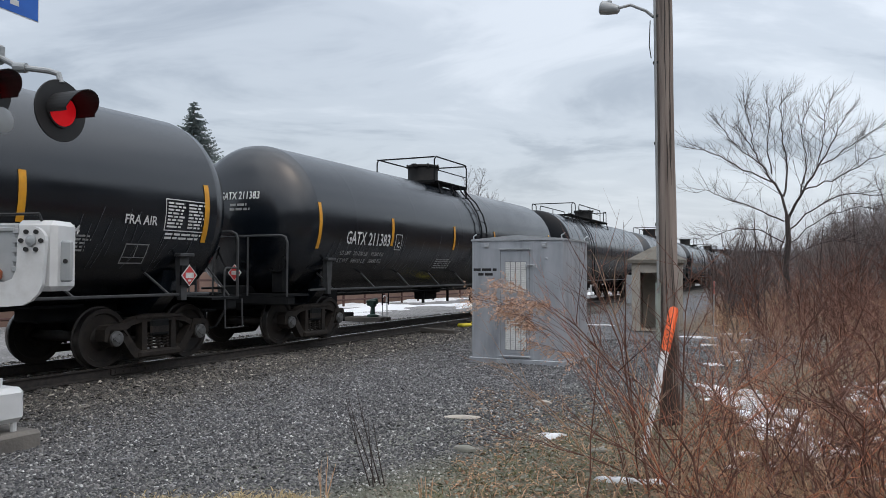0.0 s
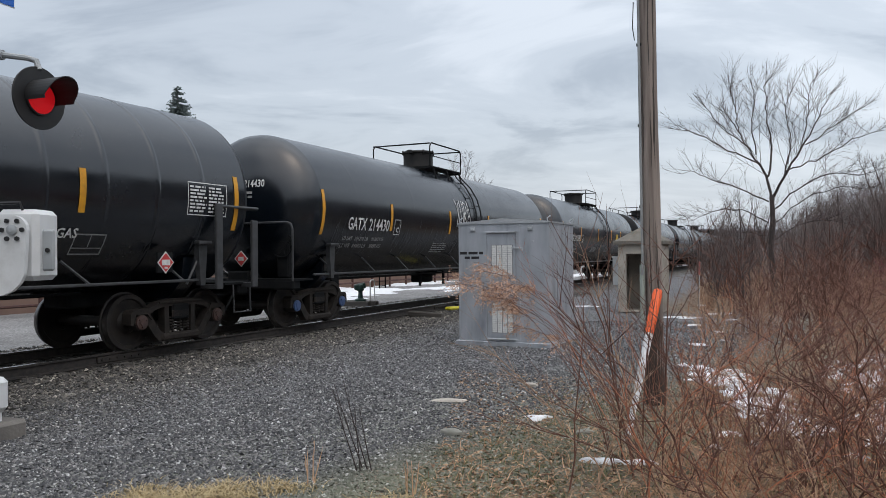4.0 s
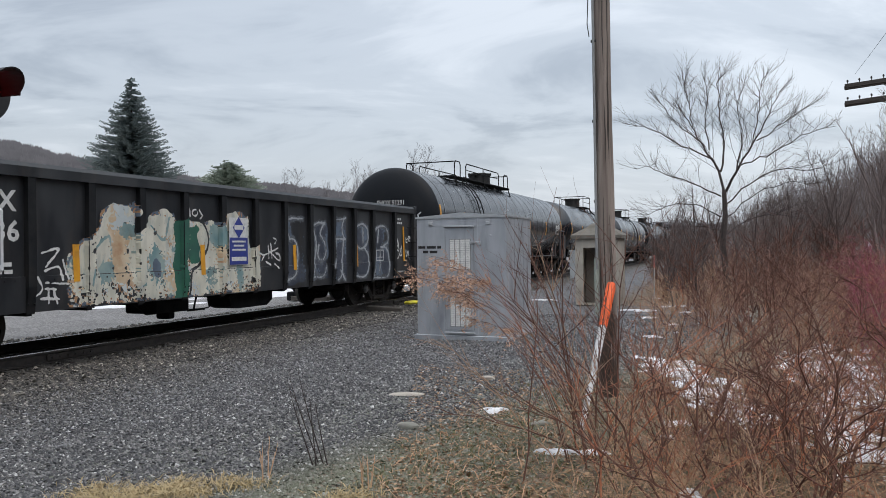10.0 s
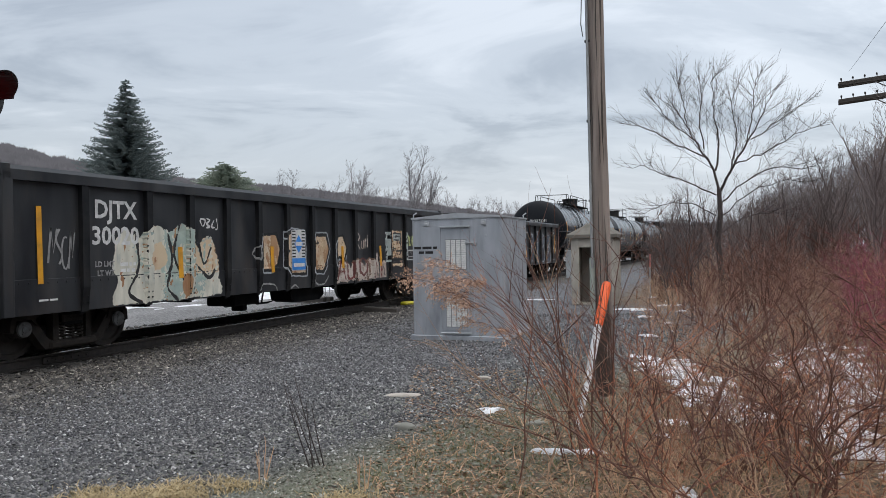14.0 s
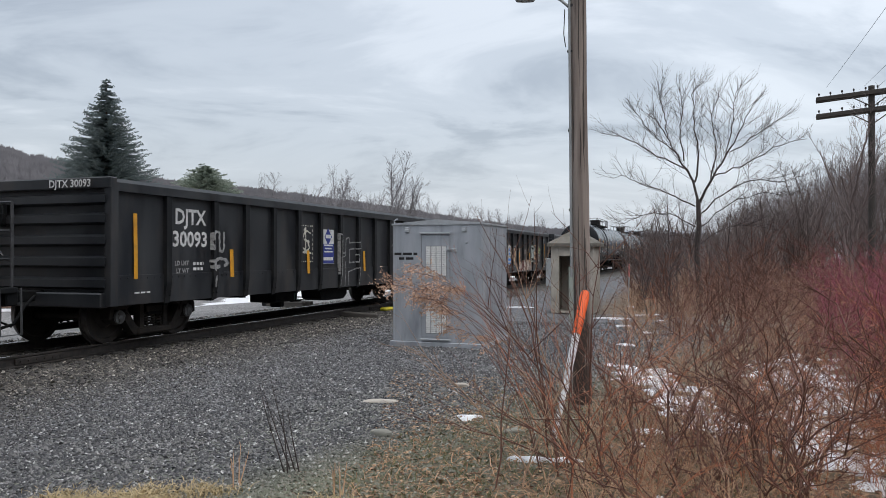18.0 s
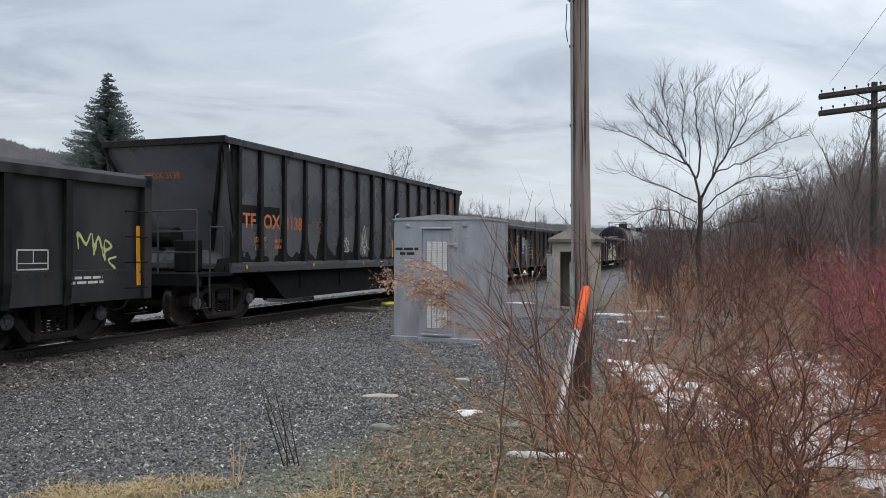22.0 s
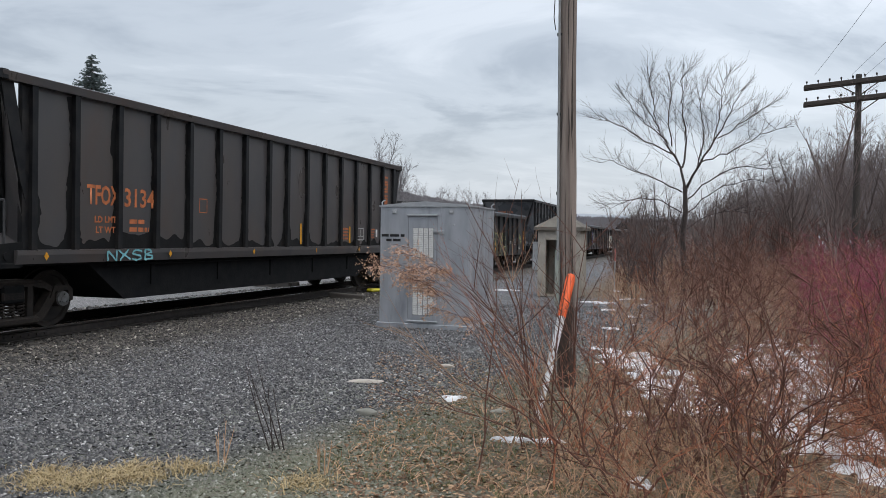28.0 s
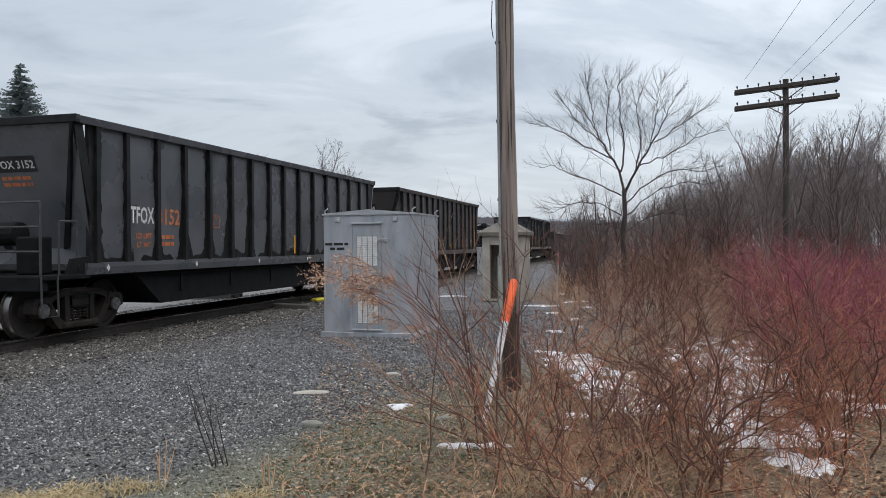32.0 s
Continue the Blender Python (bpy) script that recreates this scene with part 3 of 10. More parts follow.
    # ground to the east and south, mostly unseen, darkened to dim car reflections
    east = N("ShaderNodeMapRange")
    east.inputs["From Min"].default_value, east.inputs["From Max"].default_value = 2.2, 4.5
    L(sep.outputs["X"], east.inputs["Value"])
    south = N("ShaderNodeMapRange")
    south.inputs["From Min"].default_value, south.inputs["From Max"].default_value = 3.6, 2.4
    L(sep.outputs["Y"], south.inputs["Value"])
    most = N("ShaderNodeMath"); most.operation = "MAXIMUM"
    L(east.outputs[0], most.inputs[0]); L(south.outputs[0], most.inputs[1])
    mx3 = N("ShaderNodeMix"); mx3.data_type = "RGBA"
    mx3.inputs["B"].default_value = (0.068, 0.062, 0.055, 1)
    L(most.outputs[0], mx3.inputs["Factor"]); L(mx2.outputs["Result"], mx3.inputs["A"])
    tone = N("ShaderNodeMapRange")
    tone.inputs["From Min"].default_value, tone.inputs["From Max"].default_value = 0.3, 0.7
    tone.inputs["To Min"].default_value, tone.inputs["To Max"].default_value = 0.8, 1.2
    L(big.outputs["Fac"], tone.inputs["Value"])
    hs = N("ShaderNodeHueSaturation")
    L(tone.outputs[0], hs.inputs["Value"]); L(mx3.outputs["Result"], hs.inputs["Color"])
    L(hs.outputs[0], b.inputs["Base Color"])
    bp = N("ShaderNodeBump")
    bp.inputs["Strength"].default_value, bp.inputs["Distance"].default_value = 0.7, 0.03
    L(vor.outputs["Distance"], bp.inputs["Height"])
    L(bp.outputs[0], b.inputs["Normal"])
    return mt


GROUND = ground_material()


def stone_material():
    mt = bpy.data.materials.new("crushed_stone")
    mt.use_nodes = True
    nt = mt.node_tree
    N, L = nt.nodes.new, nt.links.new
    b = nt.nodes["Principled BSDF"]
    b.inputs["Roughness"].default_value = 0.75
    ge = N("ShaderNodeNewGeometry")
    gr = N("ShaderNodeValToRGB")
    e = gr.color_ramp.elements
    e[0].position, e[0].color = 0.0, (0.04, 0.041, 0.045, 1)
    e[1].position, e[1].color = 1.0, (0.55, 0.55, 0.54, 1)
    k = e.new(0.5); k.color = (0.085, 0.085, 0.088, 1)
    k = e.new(0.93); k.color = (0.215, 0.21, 0.205, 1)
    L(ge.outputs["Random Per Island"], gr.inputs[0])
    # browner, dustier stones beside the track, a film of moss towards the soil
    tc = N("ShaderNodeTexCoord")
    sep = N("ShaderNodeSeparateXYZ")
    L(tc.outputs["Object"], sep.inputs[0])
    foot = N("ShaderNodeMapRange")
    foot.inputs["From Min"].default_value, foot.inputs["From Max"].default_value = -6.4, -8.4
    L(sep.outputs["X"], foot.inputs["Value"])
    dust = N("ShaderNodeMix"); dust.data_type = "RGBA"; dust.blend_type = "MULTIPLY"
    dust.inputs["B"].default_value = (0.84, 0.78, 0.69, 1)
    L(foot.outputs[0], dust.inputs["Factor"]); L(gr.outputs[0], dust.inputs["A"])
    edge = N("ShaderNodeMath"); edge.operation = "MULTIPLY_ADD"
    edge.inputs[1].default_value = -0.30
    L(sep.outputs["Y"], edge.inputs[0]); L(sep.outputs["X"], edge.inputs[2])
    rim = N("ShaderNodeMapRange")
    rim.inputs["From Min"].default_value, rim.inputs["From Max"].default_value = -5.3, -4.5
    rim.inputs["To Max"].default_value = 0.45
    L(edge.outputs[0], rim.inputs["Value"])
    film = N("ShaderNodeMix"); film.data_type = "RGBA"
    film.inputs["B"].default_value = (0.24, 0.25, 0.15, 1)
    L(rim.outputs[0], film.inputs["Factor"]); L(dust.outputs["Result"], film.inputs["A"])
    L(film.outputs["Result"], b.inputs["Base Color"])
    return mt


CRUSHED = stone_material()


# ---- ground and track ----
def ground_height(x, y):
    h = 0.03 * noise.noise(Vector((x * 0.35, y * 0.35, 0.0))) + 0.012 * noise.noise(Vector((x * 1.7, y * 1.7, 3.0)))
    near = math.exp(-((x - TRACK_X) / 3.4) ** 6)
    h = h * (1 - near) + near * (0.055 + 0.01 * noise.noise(Vector((x * 3, y * 3, 1.0))))
    if x > 1.0:
        h -= min(0.5, 0.05 * (x - 1.0))
    if x < -26:
        h += min(1.2, (-26 - x) * 0.08)
    return h


TRACK_X, RAIL_Z = -10.67, 0.25


def build_ground():
    def axis(lo, hi, mid0, mid1, step):
        out, v, s = [], mid0, step
        while v > lo:
            v -= s
            out.append(max(v, lo))
            s *= 1.35
        out = out[::-1]
        v = mid0
        while v <= mid1:
            out.append(v)
            v += step
        s = step
        while v < hi:
            v += s
            out.append(min(v, hi))
            s *= 1.35
        return out
    xs, ys = axis(-900, 900, -16, 6, 0.4), axis(-300, 1500, -2, 34, 0.4)
    g = Geo()
    g.v = [(x, y, ground_height(x, y)) for y in ys for x in xs]
    n = len(xs)
    g.f = [(j * n + i, j * n + i + 1, (j + 1) * n + i + 1, (j + 1) * n + i) for j in range(len(ys) - 1) for i in range(n - 1)]
    g.mi = [0] * len(g.f)
    ob = part("ground", g, GROUND, None, "", None, True)
    tagged(ob, "grey crushed stone yard turning to soil and leaf litter", "ground", "", "structure")


def build_track():
    track = thing("railway_track", "single railway track on dark ballast", "railway track", None, "", "structure")
    # rail section: foot, web and head
    sec = [(-0.07, 0), (0.07, 0), (0.07, 0.012), (0.012, 0.03), (0.009, 0.135), (0.036, 0.145), (0.036, 0.172)]
    sec = sec + [(-x, z) for x, z in sec[::-1]]
    for s in (1, -1):
        x = TRACK_X + s * (0.7175 + 0.036)
        g = Geo()
        y0, y1 = -60, 420
        g.prism([(x + a, RAIL_Z - 0.176 + b) for a, b in sec], y0, y1, "y")
        part("rail", g, RAIL_RUST, track, "rusty rail")
        g = Geo()
        g.box(x - 0.034, x + 0.034, y0, y1, RAIL_Z - 0.006, RAIL_Z, 0.0)
        part("rail_head", g, RAIL_HEAD, track, "polished running surface")
    def tie(g):
        g.box(-1.3, 1.3, -0.11, 0.11, -0.17, 0.0, 0.012)
        for s in (1, -1):
            g.box(s * 0.754 - 0.17, s * 0.754 + 0.17, -0.09, 0.09, 0.0, 0.014)
            for d in (-0.09, 0.09):
                g.box(s * 0.754 + d - 0.012, s * 0.754 + d + 0.012, -0.03, 0.0, 0.014, 0.035)
    me = shared("tie", tie, TIE_WOOD)
    rng = random.Random(8)
    for k in range(120):
        part("tie", me, None, track, "", pose(TRACK_X + rng.uniform(-0.05, 0.05), 2 + k * 0.54, 0.062 + rng.uniform(-0.006, 0.004), 0, 0, rng.uniform(-1, 1)))
    # joint bars on the near rail
    def bar(g):
        g.box(-0.02, 0.02, -0.45, 0.45, 0.03, 0.13, 0.008)
        for k in range(6):
            g.lathe([(0, 0.018), (0.025, 0.018)], pose(0.02, -0.37 + 0.148 * k, 0.08, 0, 90, 0), 6)
    for y in (9.1, 21.5):
        part("joint_bar", shared("joint_bar", bar, RAIL_RUST), None, track, "bolted joint bar", pose(TRACK_X + 0.7535 + 0.025, y, RAIL_Z - 0.176))


def gravel(name, count, seed, place, size, material, label, category="gravel", flat=0.65):
    """Loose stones as one object; place(rng) gives x, y or None."""
    rng = np.random.default_rng(seed)
    base = np.array([(1, 0, 0), (0, 1, 0), (-1, 0, 0), (0, -1, 0), (0, 0, 1), (0, 0, -1)], float)
    faces = np.array([(0, 1, 4), (1, 2, 4), (2, 3, 4), (3, 0, 4), (1, 0, 5), (2, 1, 5), (3, 2, 5), (0, 3, 5)])
    xy = place(rng, count)
    count = len(xy)
    s = rng.uniform(*size, count) * rng.choice([0.7, 1.0, 1.0, 1.35], count)
    ang = rng.uniform(0, 2 * np.pi, count)
    tilt = rng.normal(0, 0.35, (count, 2))
    v = base[None] * (s[:, None, None] * rng.uniform(0.65, 1.25, (count, 6, 1)))
    v[:, :, 2] *= flat
    c, d = np.cos(ang)[:, None], np.sin(ang)[:, None]
    x, y = v[:, :, 0] * c - v[:, :, 1] * d, v[:, :, 0] * d + v[:, :, 1] * c
    z = v[:, :, 2] + x * tilt[:, :1] + y * tilt[:, 1:]
    gz = np.array([ground_height(a, b) for a, b in xy])
    v = np.stack([x + xy[:, :1], y + xy[:, 1:], z + (gz + s * 0.22)[:, None]], -1).reshape(-1, 3)
    f = (faces[None] + 6 * np.arange(count)[:, None, None]).reshape(-1, 3)
    me = bpy.data.meshes.new(name)
    me.from_pydata(v.tolist(), [], f.tolist())
    me.materials.append(material)
    ob = new(name, me)
    tagged(ob, label, category, "", "stuff")


def yard_places(rng, n):
    """Dense near the camera, thinner away; outside the rails."""
    d = 4.6 + 16 * rng.random(n * 3) ** 1.7
    a = np.radians(rng.uniform(-66, 12, n * 3))
    xy = np.stack([np.sin(a) * d, np.cos(a) * d], -1)
    edge = xy[:, 0] - 0.30 * xy[:, 1] + rng.normal(0, 0.7, len(xy))
    ok = (xy[:, 0] > -9.2) & ((edge < -4.6) | ((edge < -3.7) & (rng.random(len(xy)) < 0.55)))
    return xy[ok][:n]


def track_places(rng, n):
    xy = np.stack([rng.uniform(-13.4, -7.9, n), 3 + 30 * rng.random(n) ** 1.4], -1)
    ok = (np.abs(np.abs(xy[:, 0] - TRACK_X) - 0.7535) > 0.11)
    return xy[ok]


build_ground()
build_track()


# ---- relay house beside the track ----
def relay_house():
    x0, x1, y0, y1, h = -5.95, -4.12, 13.75, 15.45, 2.37
    house = thing("signal_relay_house", "grey galvanised steel signal relay house with a louvred door", "relay house", pose(x0, y0, 0.0))
    W, D = x1 - x0, y1 - y0
    g = Geo(); g.box(-0.05, W + 0.02, -0.06, D + 0.05, -0.02, 0.1, 0.01)
    part("base_skid", g, GALV, house)
    g = Geo()
    g.box(0, W, 0, D, 0.1, h - 0.02, 0.006)
    part("body", g, GALV, house)
    g = Geo()
    g.prism([(-0.02, h - 0.03), (W + 0.02, h - 0.03), (W + 0.02, h + 0.0), (W * 0.5, h + 0.075), (-0.02, h + 0.0)], -0.025, D + 0.025, "y")
    part("roof", g, GALV_TRIM, house, "low pitched galvanised roof")
    # vertical seams
    for x in (0.02, 1.25, W - 0.03):
        g = Geo(); g.box(x - 0.012, x + 0.012, -0.012, 0.0, 0.12, h - 0.05, 0.003)
        part("corner_trim", g, GALV, house)
    for y in (0.5, 1.1):
        g = Geo(); g.box(W, W + 0.012, y - 0.012, y + 0.012, 0.12, h - 0.05, 0.003)
        part("side_seam", g, GALV, house)
    # door with header and louvred filters
    g = Geo(); g.box(0.60, 1.17, -0.012, -0.004, 0.2, 2.16, 0.004)
    door = part("door", g, GALV, house)
    g = Geo(); g.box(0.58, 1.19, -0.06, 0.0, 2.165, 2.195, 0.004)
    part("drip_rail", g, GALV_TRIM, house)
    # gap strips and vent backings get the shaded grey instead of real depth
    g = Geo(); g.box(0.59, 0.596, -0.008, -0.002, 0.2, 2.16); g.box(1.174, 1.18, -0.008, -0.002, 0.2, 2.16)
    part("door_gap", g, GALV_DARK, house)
    for z0, z1 in ((1.36, 1.94), (0.26, 0.84)):
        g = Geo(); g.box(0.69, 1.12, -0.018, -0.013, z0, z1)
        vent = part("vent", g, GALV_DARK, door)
        # louvre slats in four columns
        rows = int((z1 - z0) / 0.036)
        for c in range(4):
            g = Geo()
            xa = 0.70 + c * 0.106
            for r in range(rows):
                z = z0 + 0.012 + r * (z1 - z0 - 0.02) / rows
                g.box(xa, xa + 0.088, -0.027, -0.018, z, z + 0.031)
            part("louvre_column", g, LOUVRE_WHITE, vent, "white louvre slats")
    g = Geo(); g.box(0.6, 1.2, -0.08, -0.02, 0.14, 0.165, 0.005)
    part("door_step", g, GALV_TRIM, house)
    g = Geo()
    g.box(1.1, 1.16, -0.035, -0.012, 1.84, 1.9, 0.005)
    g.tube([(1.13, -0.035, 1.87), (1.27, -0.045, 1.87)], 0.012, 6)
    g.box(1.22, 1.32, -0.03, -0.004, 1.82, 1.89, 0.005)
    part("door_latch", g, GALV_TRIM, house, "chrome door latch")
    for x in (0.3, 1.46):
        g = Geo(); g.box(x - 0.05, x + 0.05, -0.02, -0.004, 2.2, 2.3, 0.006); g.box(x - 0.035, x + 0.035, -0.04, -0.02, 2.21, 2.26, 0.006)
        part("vent_hood", g, GALV_TRIM, house)
    # stencilled place name and number: bars
    for x0b, z, ws in ((0.03, 1.76, (0.15, 0.19, 0.08)), (0.13, 1.67, (0.11, 0.16))):
        for w in ws:
            g = Geo(); g.box(x0b, x0b + w, -0.0035, -0.001, z, z + 0.05)
            part("stencil_bar", g, SIGNAL_BLACK, house, "black stencilled bar")
            x0b += w + 0.03
    # lifting eyes at the roof corners
    for x, y in ((0.03, 0.03), (W - 0.03, 0.03), (W - 0.03, D - 0.05), (0.03, D - 0.05)):
        g = Geo(); g.tube([(x, y, h - 0.05), (x - 0.015, y, h + 0.06), (x + 0.05, y, h + 0.1)], 0.014, 6)
        part("lifting_eye", g, GALV_TRIM, house)
    g = Geo(); g.lathe([(0, 0.02), (0.015, 0.02), (0.02, 0.012)], pose(W - 0.32, -0.002, 2.0, 90, 0, 0), 10)
    part("bolt", g, GALV_TRIM, house)


def concrete_hut():
    cx, cy = -4.1, 23.55
    hut = thing("concrete_booth", "weathered concrete trackside booth with an open doorway and hipped roof", "booth", pose(cx, cy, 0.02))
    w, t, h = 0.64, 0.1, 2.0
    g = Geo()
    # front wall with a doorway, other walls whole
    g.box(-w, -0.4, -w, -w + t, 0, h, 0.01)
    g.box(0.14, w, -w, -w + t, 0, h, 0.01)
    g.box(-0.4, 0.14, -w, -w + t, 1.72, h, 0.0)
    part("front_wall", g, CONCRETE, hut)
    for a, b, c, d in ((-w, -w + t, -w + t, w - t), (w - t, w, -w + t, w - t), (-w, w, w - t, w)):
        g = Geo(); g.box(a, b, c, d, 0, h, 0.01)
        part("wall", g, CONCRETE, hut)
    g = Geo(); g.box(-w + t, w - t, -w + t, w - t, 0.0, 0.05)
    part("floor_slab", g, CONCRETE, hut)
    g = Geo()
    e = 0.75
    vs = [(-e, -e, h), (e, -e, h), (e, e, h), (-e, e, h), (-e, -e, h + 0.1), (e, -e, h + 0.1), (e, e, h + 0.1), (-e, e, h + 0.1), (-0.1, -0.1, h + 0.5), (0.1, -0.1, h + 0.5), (0.1, 0.1, h + 0.5), (-0.1, 0.1, h + 0.5)]
    g.add(vs, [(0, 3, 2, 1), (0, 1, 5, 4), (1, 2, 6, 5), (2, 3, 7, 6), (3, 0, 4, 7), (4, 5, 9, 8), (5, 6, 10, 9), (6, 7, 11, 10), (7, 4, 8, 11), (8, 9, 10, 11)])
    part("roof", g, surface("mossy_concrete_roof", (0.2, 0.185, 0.16), (0.13, 0.12, 0.1), 4.0, 0.95, bump=0.4, bump_scale=30), hut, "stained concrete hipped roof")
    g = Geo(); g.box(0.26, 0.54, -w - 0.01, -w, 0.3, 1.6); part("panel", g, CONCRETE, hut)
    g = Geo(); g.box(-w - 0.16, -w, -w, -w + 0.3, 0.8, 1.6, 0.01); g.box(-w - 0.18, -w, -w - 0.02, -w + 0.32, 1.6, 1.65, 0.01)
    part("meter_box", g, PAINT_GREY, hut, "pale grey metal box on the side wall")


# ---- wooden pole with conduit, lamp and marker ----
CONDUIT = surface("dull_conduit", (0.34, 0.355, 0.355), (0.25, 0.26, 0.26), 5.0, 0.6)


def lamp_pole():
    pole = thing("utility_pole", "weathered wooden utility pole with a pale conduit and street lamp", "utility pole", pose(-1.5, 9.16, 0))
    g = Geo()
    pts, rs = [], []
    for k in range(15):
        z = -0.1 + 9.2 * k / 14
        pts.append((-0.012 * z + 0.004 * math.sin(z * 1.3), 0.01 * z, z))
        rs.append(0.11 - 0.003 * z + 0.003 * math.sin(z * 3.1))
    g.tube(pts, rs, 20)
    part("shaft", g, POLE_WOOD, pole, "", None, True)
    g = Geo()
    n = 20
    for k, z in enumerate((-0.05, 0.3, 0.6, 0.85, 0.95)):
        for i in range(n):
            a = 2 * math.pi * i / n
            zz = z + (0.22 * noise.noise(Vector((math.cos(a) * 2.2, math.sin(a) * 2.2, 4.0))) if k > 2 else 0)
            r = 0.1145 - 0.003 * zz
            g.v.append((-0.012 * zz + r * math.cos(a), 0.01 * zz + r * math.sin(a), zz))
    g.f = [(k * n + i, k * n + (i + 1) % n, (k + 1) * n + (i + 1) % n, (k + 1) * n + i) for k in range(4) for i in range(n)]
    g.mi = [0] * len(g.f)
    part("ground_line_wrap", g, surface("preservative_wrap", (0.075, 0.05, 0.038), (0.045, 0.032, 0.026), 5.0, 0.85, bump=0.4, bump_scale=16.0, stretch=(5, 5, 0.5)), pole, "dark preservative wrap at the foot", None, True)
    # dark cracks along the shaft
    rng = random.Random(4)
    for k in range(14):
        a = rng.uniform(-2.6, -0.6)
        z0 = rng.uniform(0.4, 5.0)
        L = rng.uniform(0.5, 1.6)
        g = Geo()
        q = []
        for i in range(7):
            z = z0 + L * i / 6
            r = 0.11 - 0.003 * z + 0.003 * math.sin(z * 3.1) + 0.001
            b = a + 0.04 * math.sin(i * 1.7 + k)
            q.append((-0.012 * z + 0.004 * math.sin(z * 1.3) + r * math.cos(b), 0.01 * z + r * math.sin(b), z))
        g.tube(q, [0.001, 0.004, 0.006, 0.007, 0.006, 0.004, 0.001], 5)
        part("crack", g, OLD_WOOD, pole)
    g = Geo()
    def cx(z):
        return -0.012 * z - (0.11 - 0.003 * z) + 0.004
    g.tube([(cx(1.5), -0.06, 1.5), (cx(3), -0.045, 3), (cx(6), -0.015, 6), (cx(9), 0.015, 9)], 0.016, 10)
    part("conduit", g, CONDUIT, pole, "grey metal conduit")
    g = Geo(); g.tube([(cx(0.95) - 0.005, -0.035, 0.95), (cx(1.62) - 0.005, -0.035, 1.62)], 0.034, 10); part("conduit_sleeve", g, surface("pale_green_plastic", (0.4, 0.44, 0.39), (0.33, 0.36, 0.32), 5, 0.6), pole, "pale green plastic conduit sleeve")
    g = Geo(); g.tube([(cx(0.75) + 0.02, -0.05, 0.75), (cx(1.2) + 0.02, -0.05, 1.2), (cx(1.56), -0.03, 1.56)], 0.012, 6)
    part("cable", g, PAINT_GREY, pole, "pale bare cable end")
    for z in (1.35, 2.3, 3.25, 4.2, 4.75):
        g = Geo(); g.box(cx(z) - 0.03, cx(z) + 0.06, -0.035, 0.0, z - 0.015, z + 0.015)
        part("conduit_strap", g, SIGNAL_BLACK, pole)
    # lamp arm and head
    g = Geo()
    g.tube([(-0.17, -0.02, 4.75), (-0.25, -0.06, 4.82), (-0.42, -0.1, 4.9), (-0.6, -0.15, 4.86)], 0.018, 8)
    part("lamp_arm", g, PAINT_GREY, pole)
    g = Geo()
    g.lathe([(-0.12, 0.02), (-0.1, 0.05), (0.02, 0.075), (0.1, 0.08), (0.12, 0.055)], pose(-0.65, -0.16, 4.87, 0, -78, 10), 16)
    g.lathe([(-0.06, 0.035), (0.0, 0.035)], pose(-0.66, -0.16, 4.96), 10)
    part("lamp_head", g, PAINT_GREY, pole, "grey street lamp head", None, True)
    g = Geo(); g.tube([(-0.2, -0.05, 4.7), (-0.21, -0.06, 4.4), (-0.19, -0.05, 4.25)], 0.006, 5)
    part("loose_wire", g, SIGNAL_BLACK, pole)
    # leaning guy marker: white lower sleeve, orange upper sleeve
    mk = thing("guy_marker", "leaning white and orange plastic guy wire marker", "marker post", pose(0, 0, 0))
    a, b = Vector((-1.47, 7.3, -0.02)), Vector((-1.325, 8.3, 1.36))
    def on(f):
        return a + (b - a) * f
    g = Geo(); g.tube([on(0), on(0.3), on(0.32), on(0.71)], [0.026, 0.03, 0.036, 0.04], 10); part("lower_sleeve", g, PLASTIC_WHITE, mk, "scuffed white sleeve")
    g = Geo(); g.tube([on(0.69), on(0.8), on(0.97), on(1.0), on(1.01)], [0.045, 0.05, 0.052, 0.042, 0.015], 12); part("upper_sleeve", g, ORANGE_PLASTIC, mk, "bright orange sleeve", None, True)


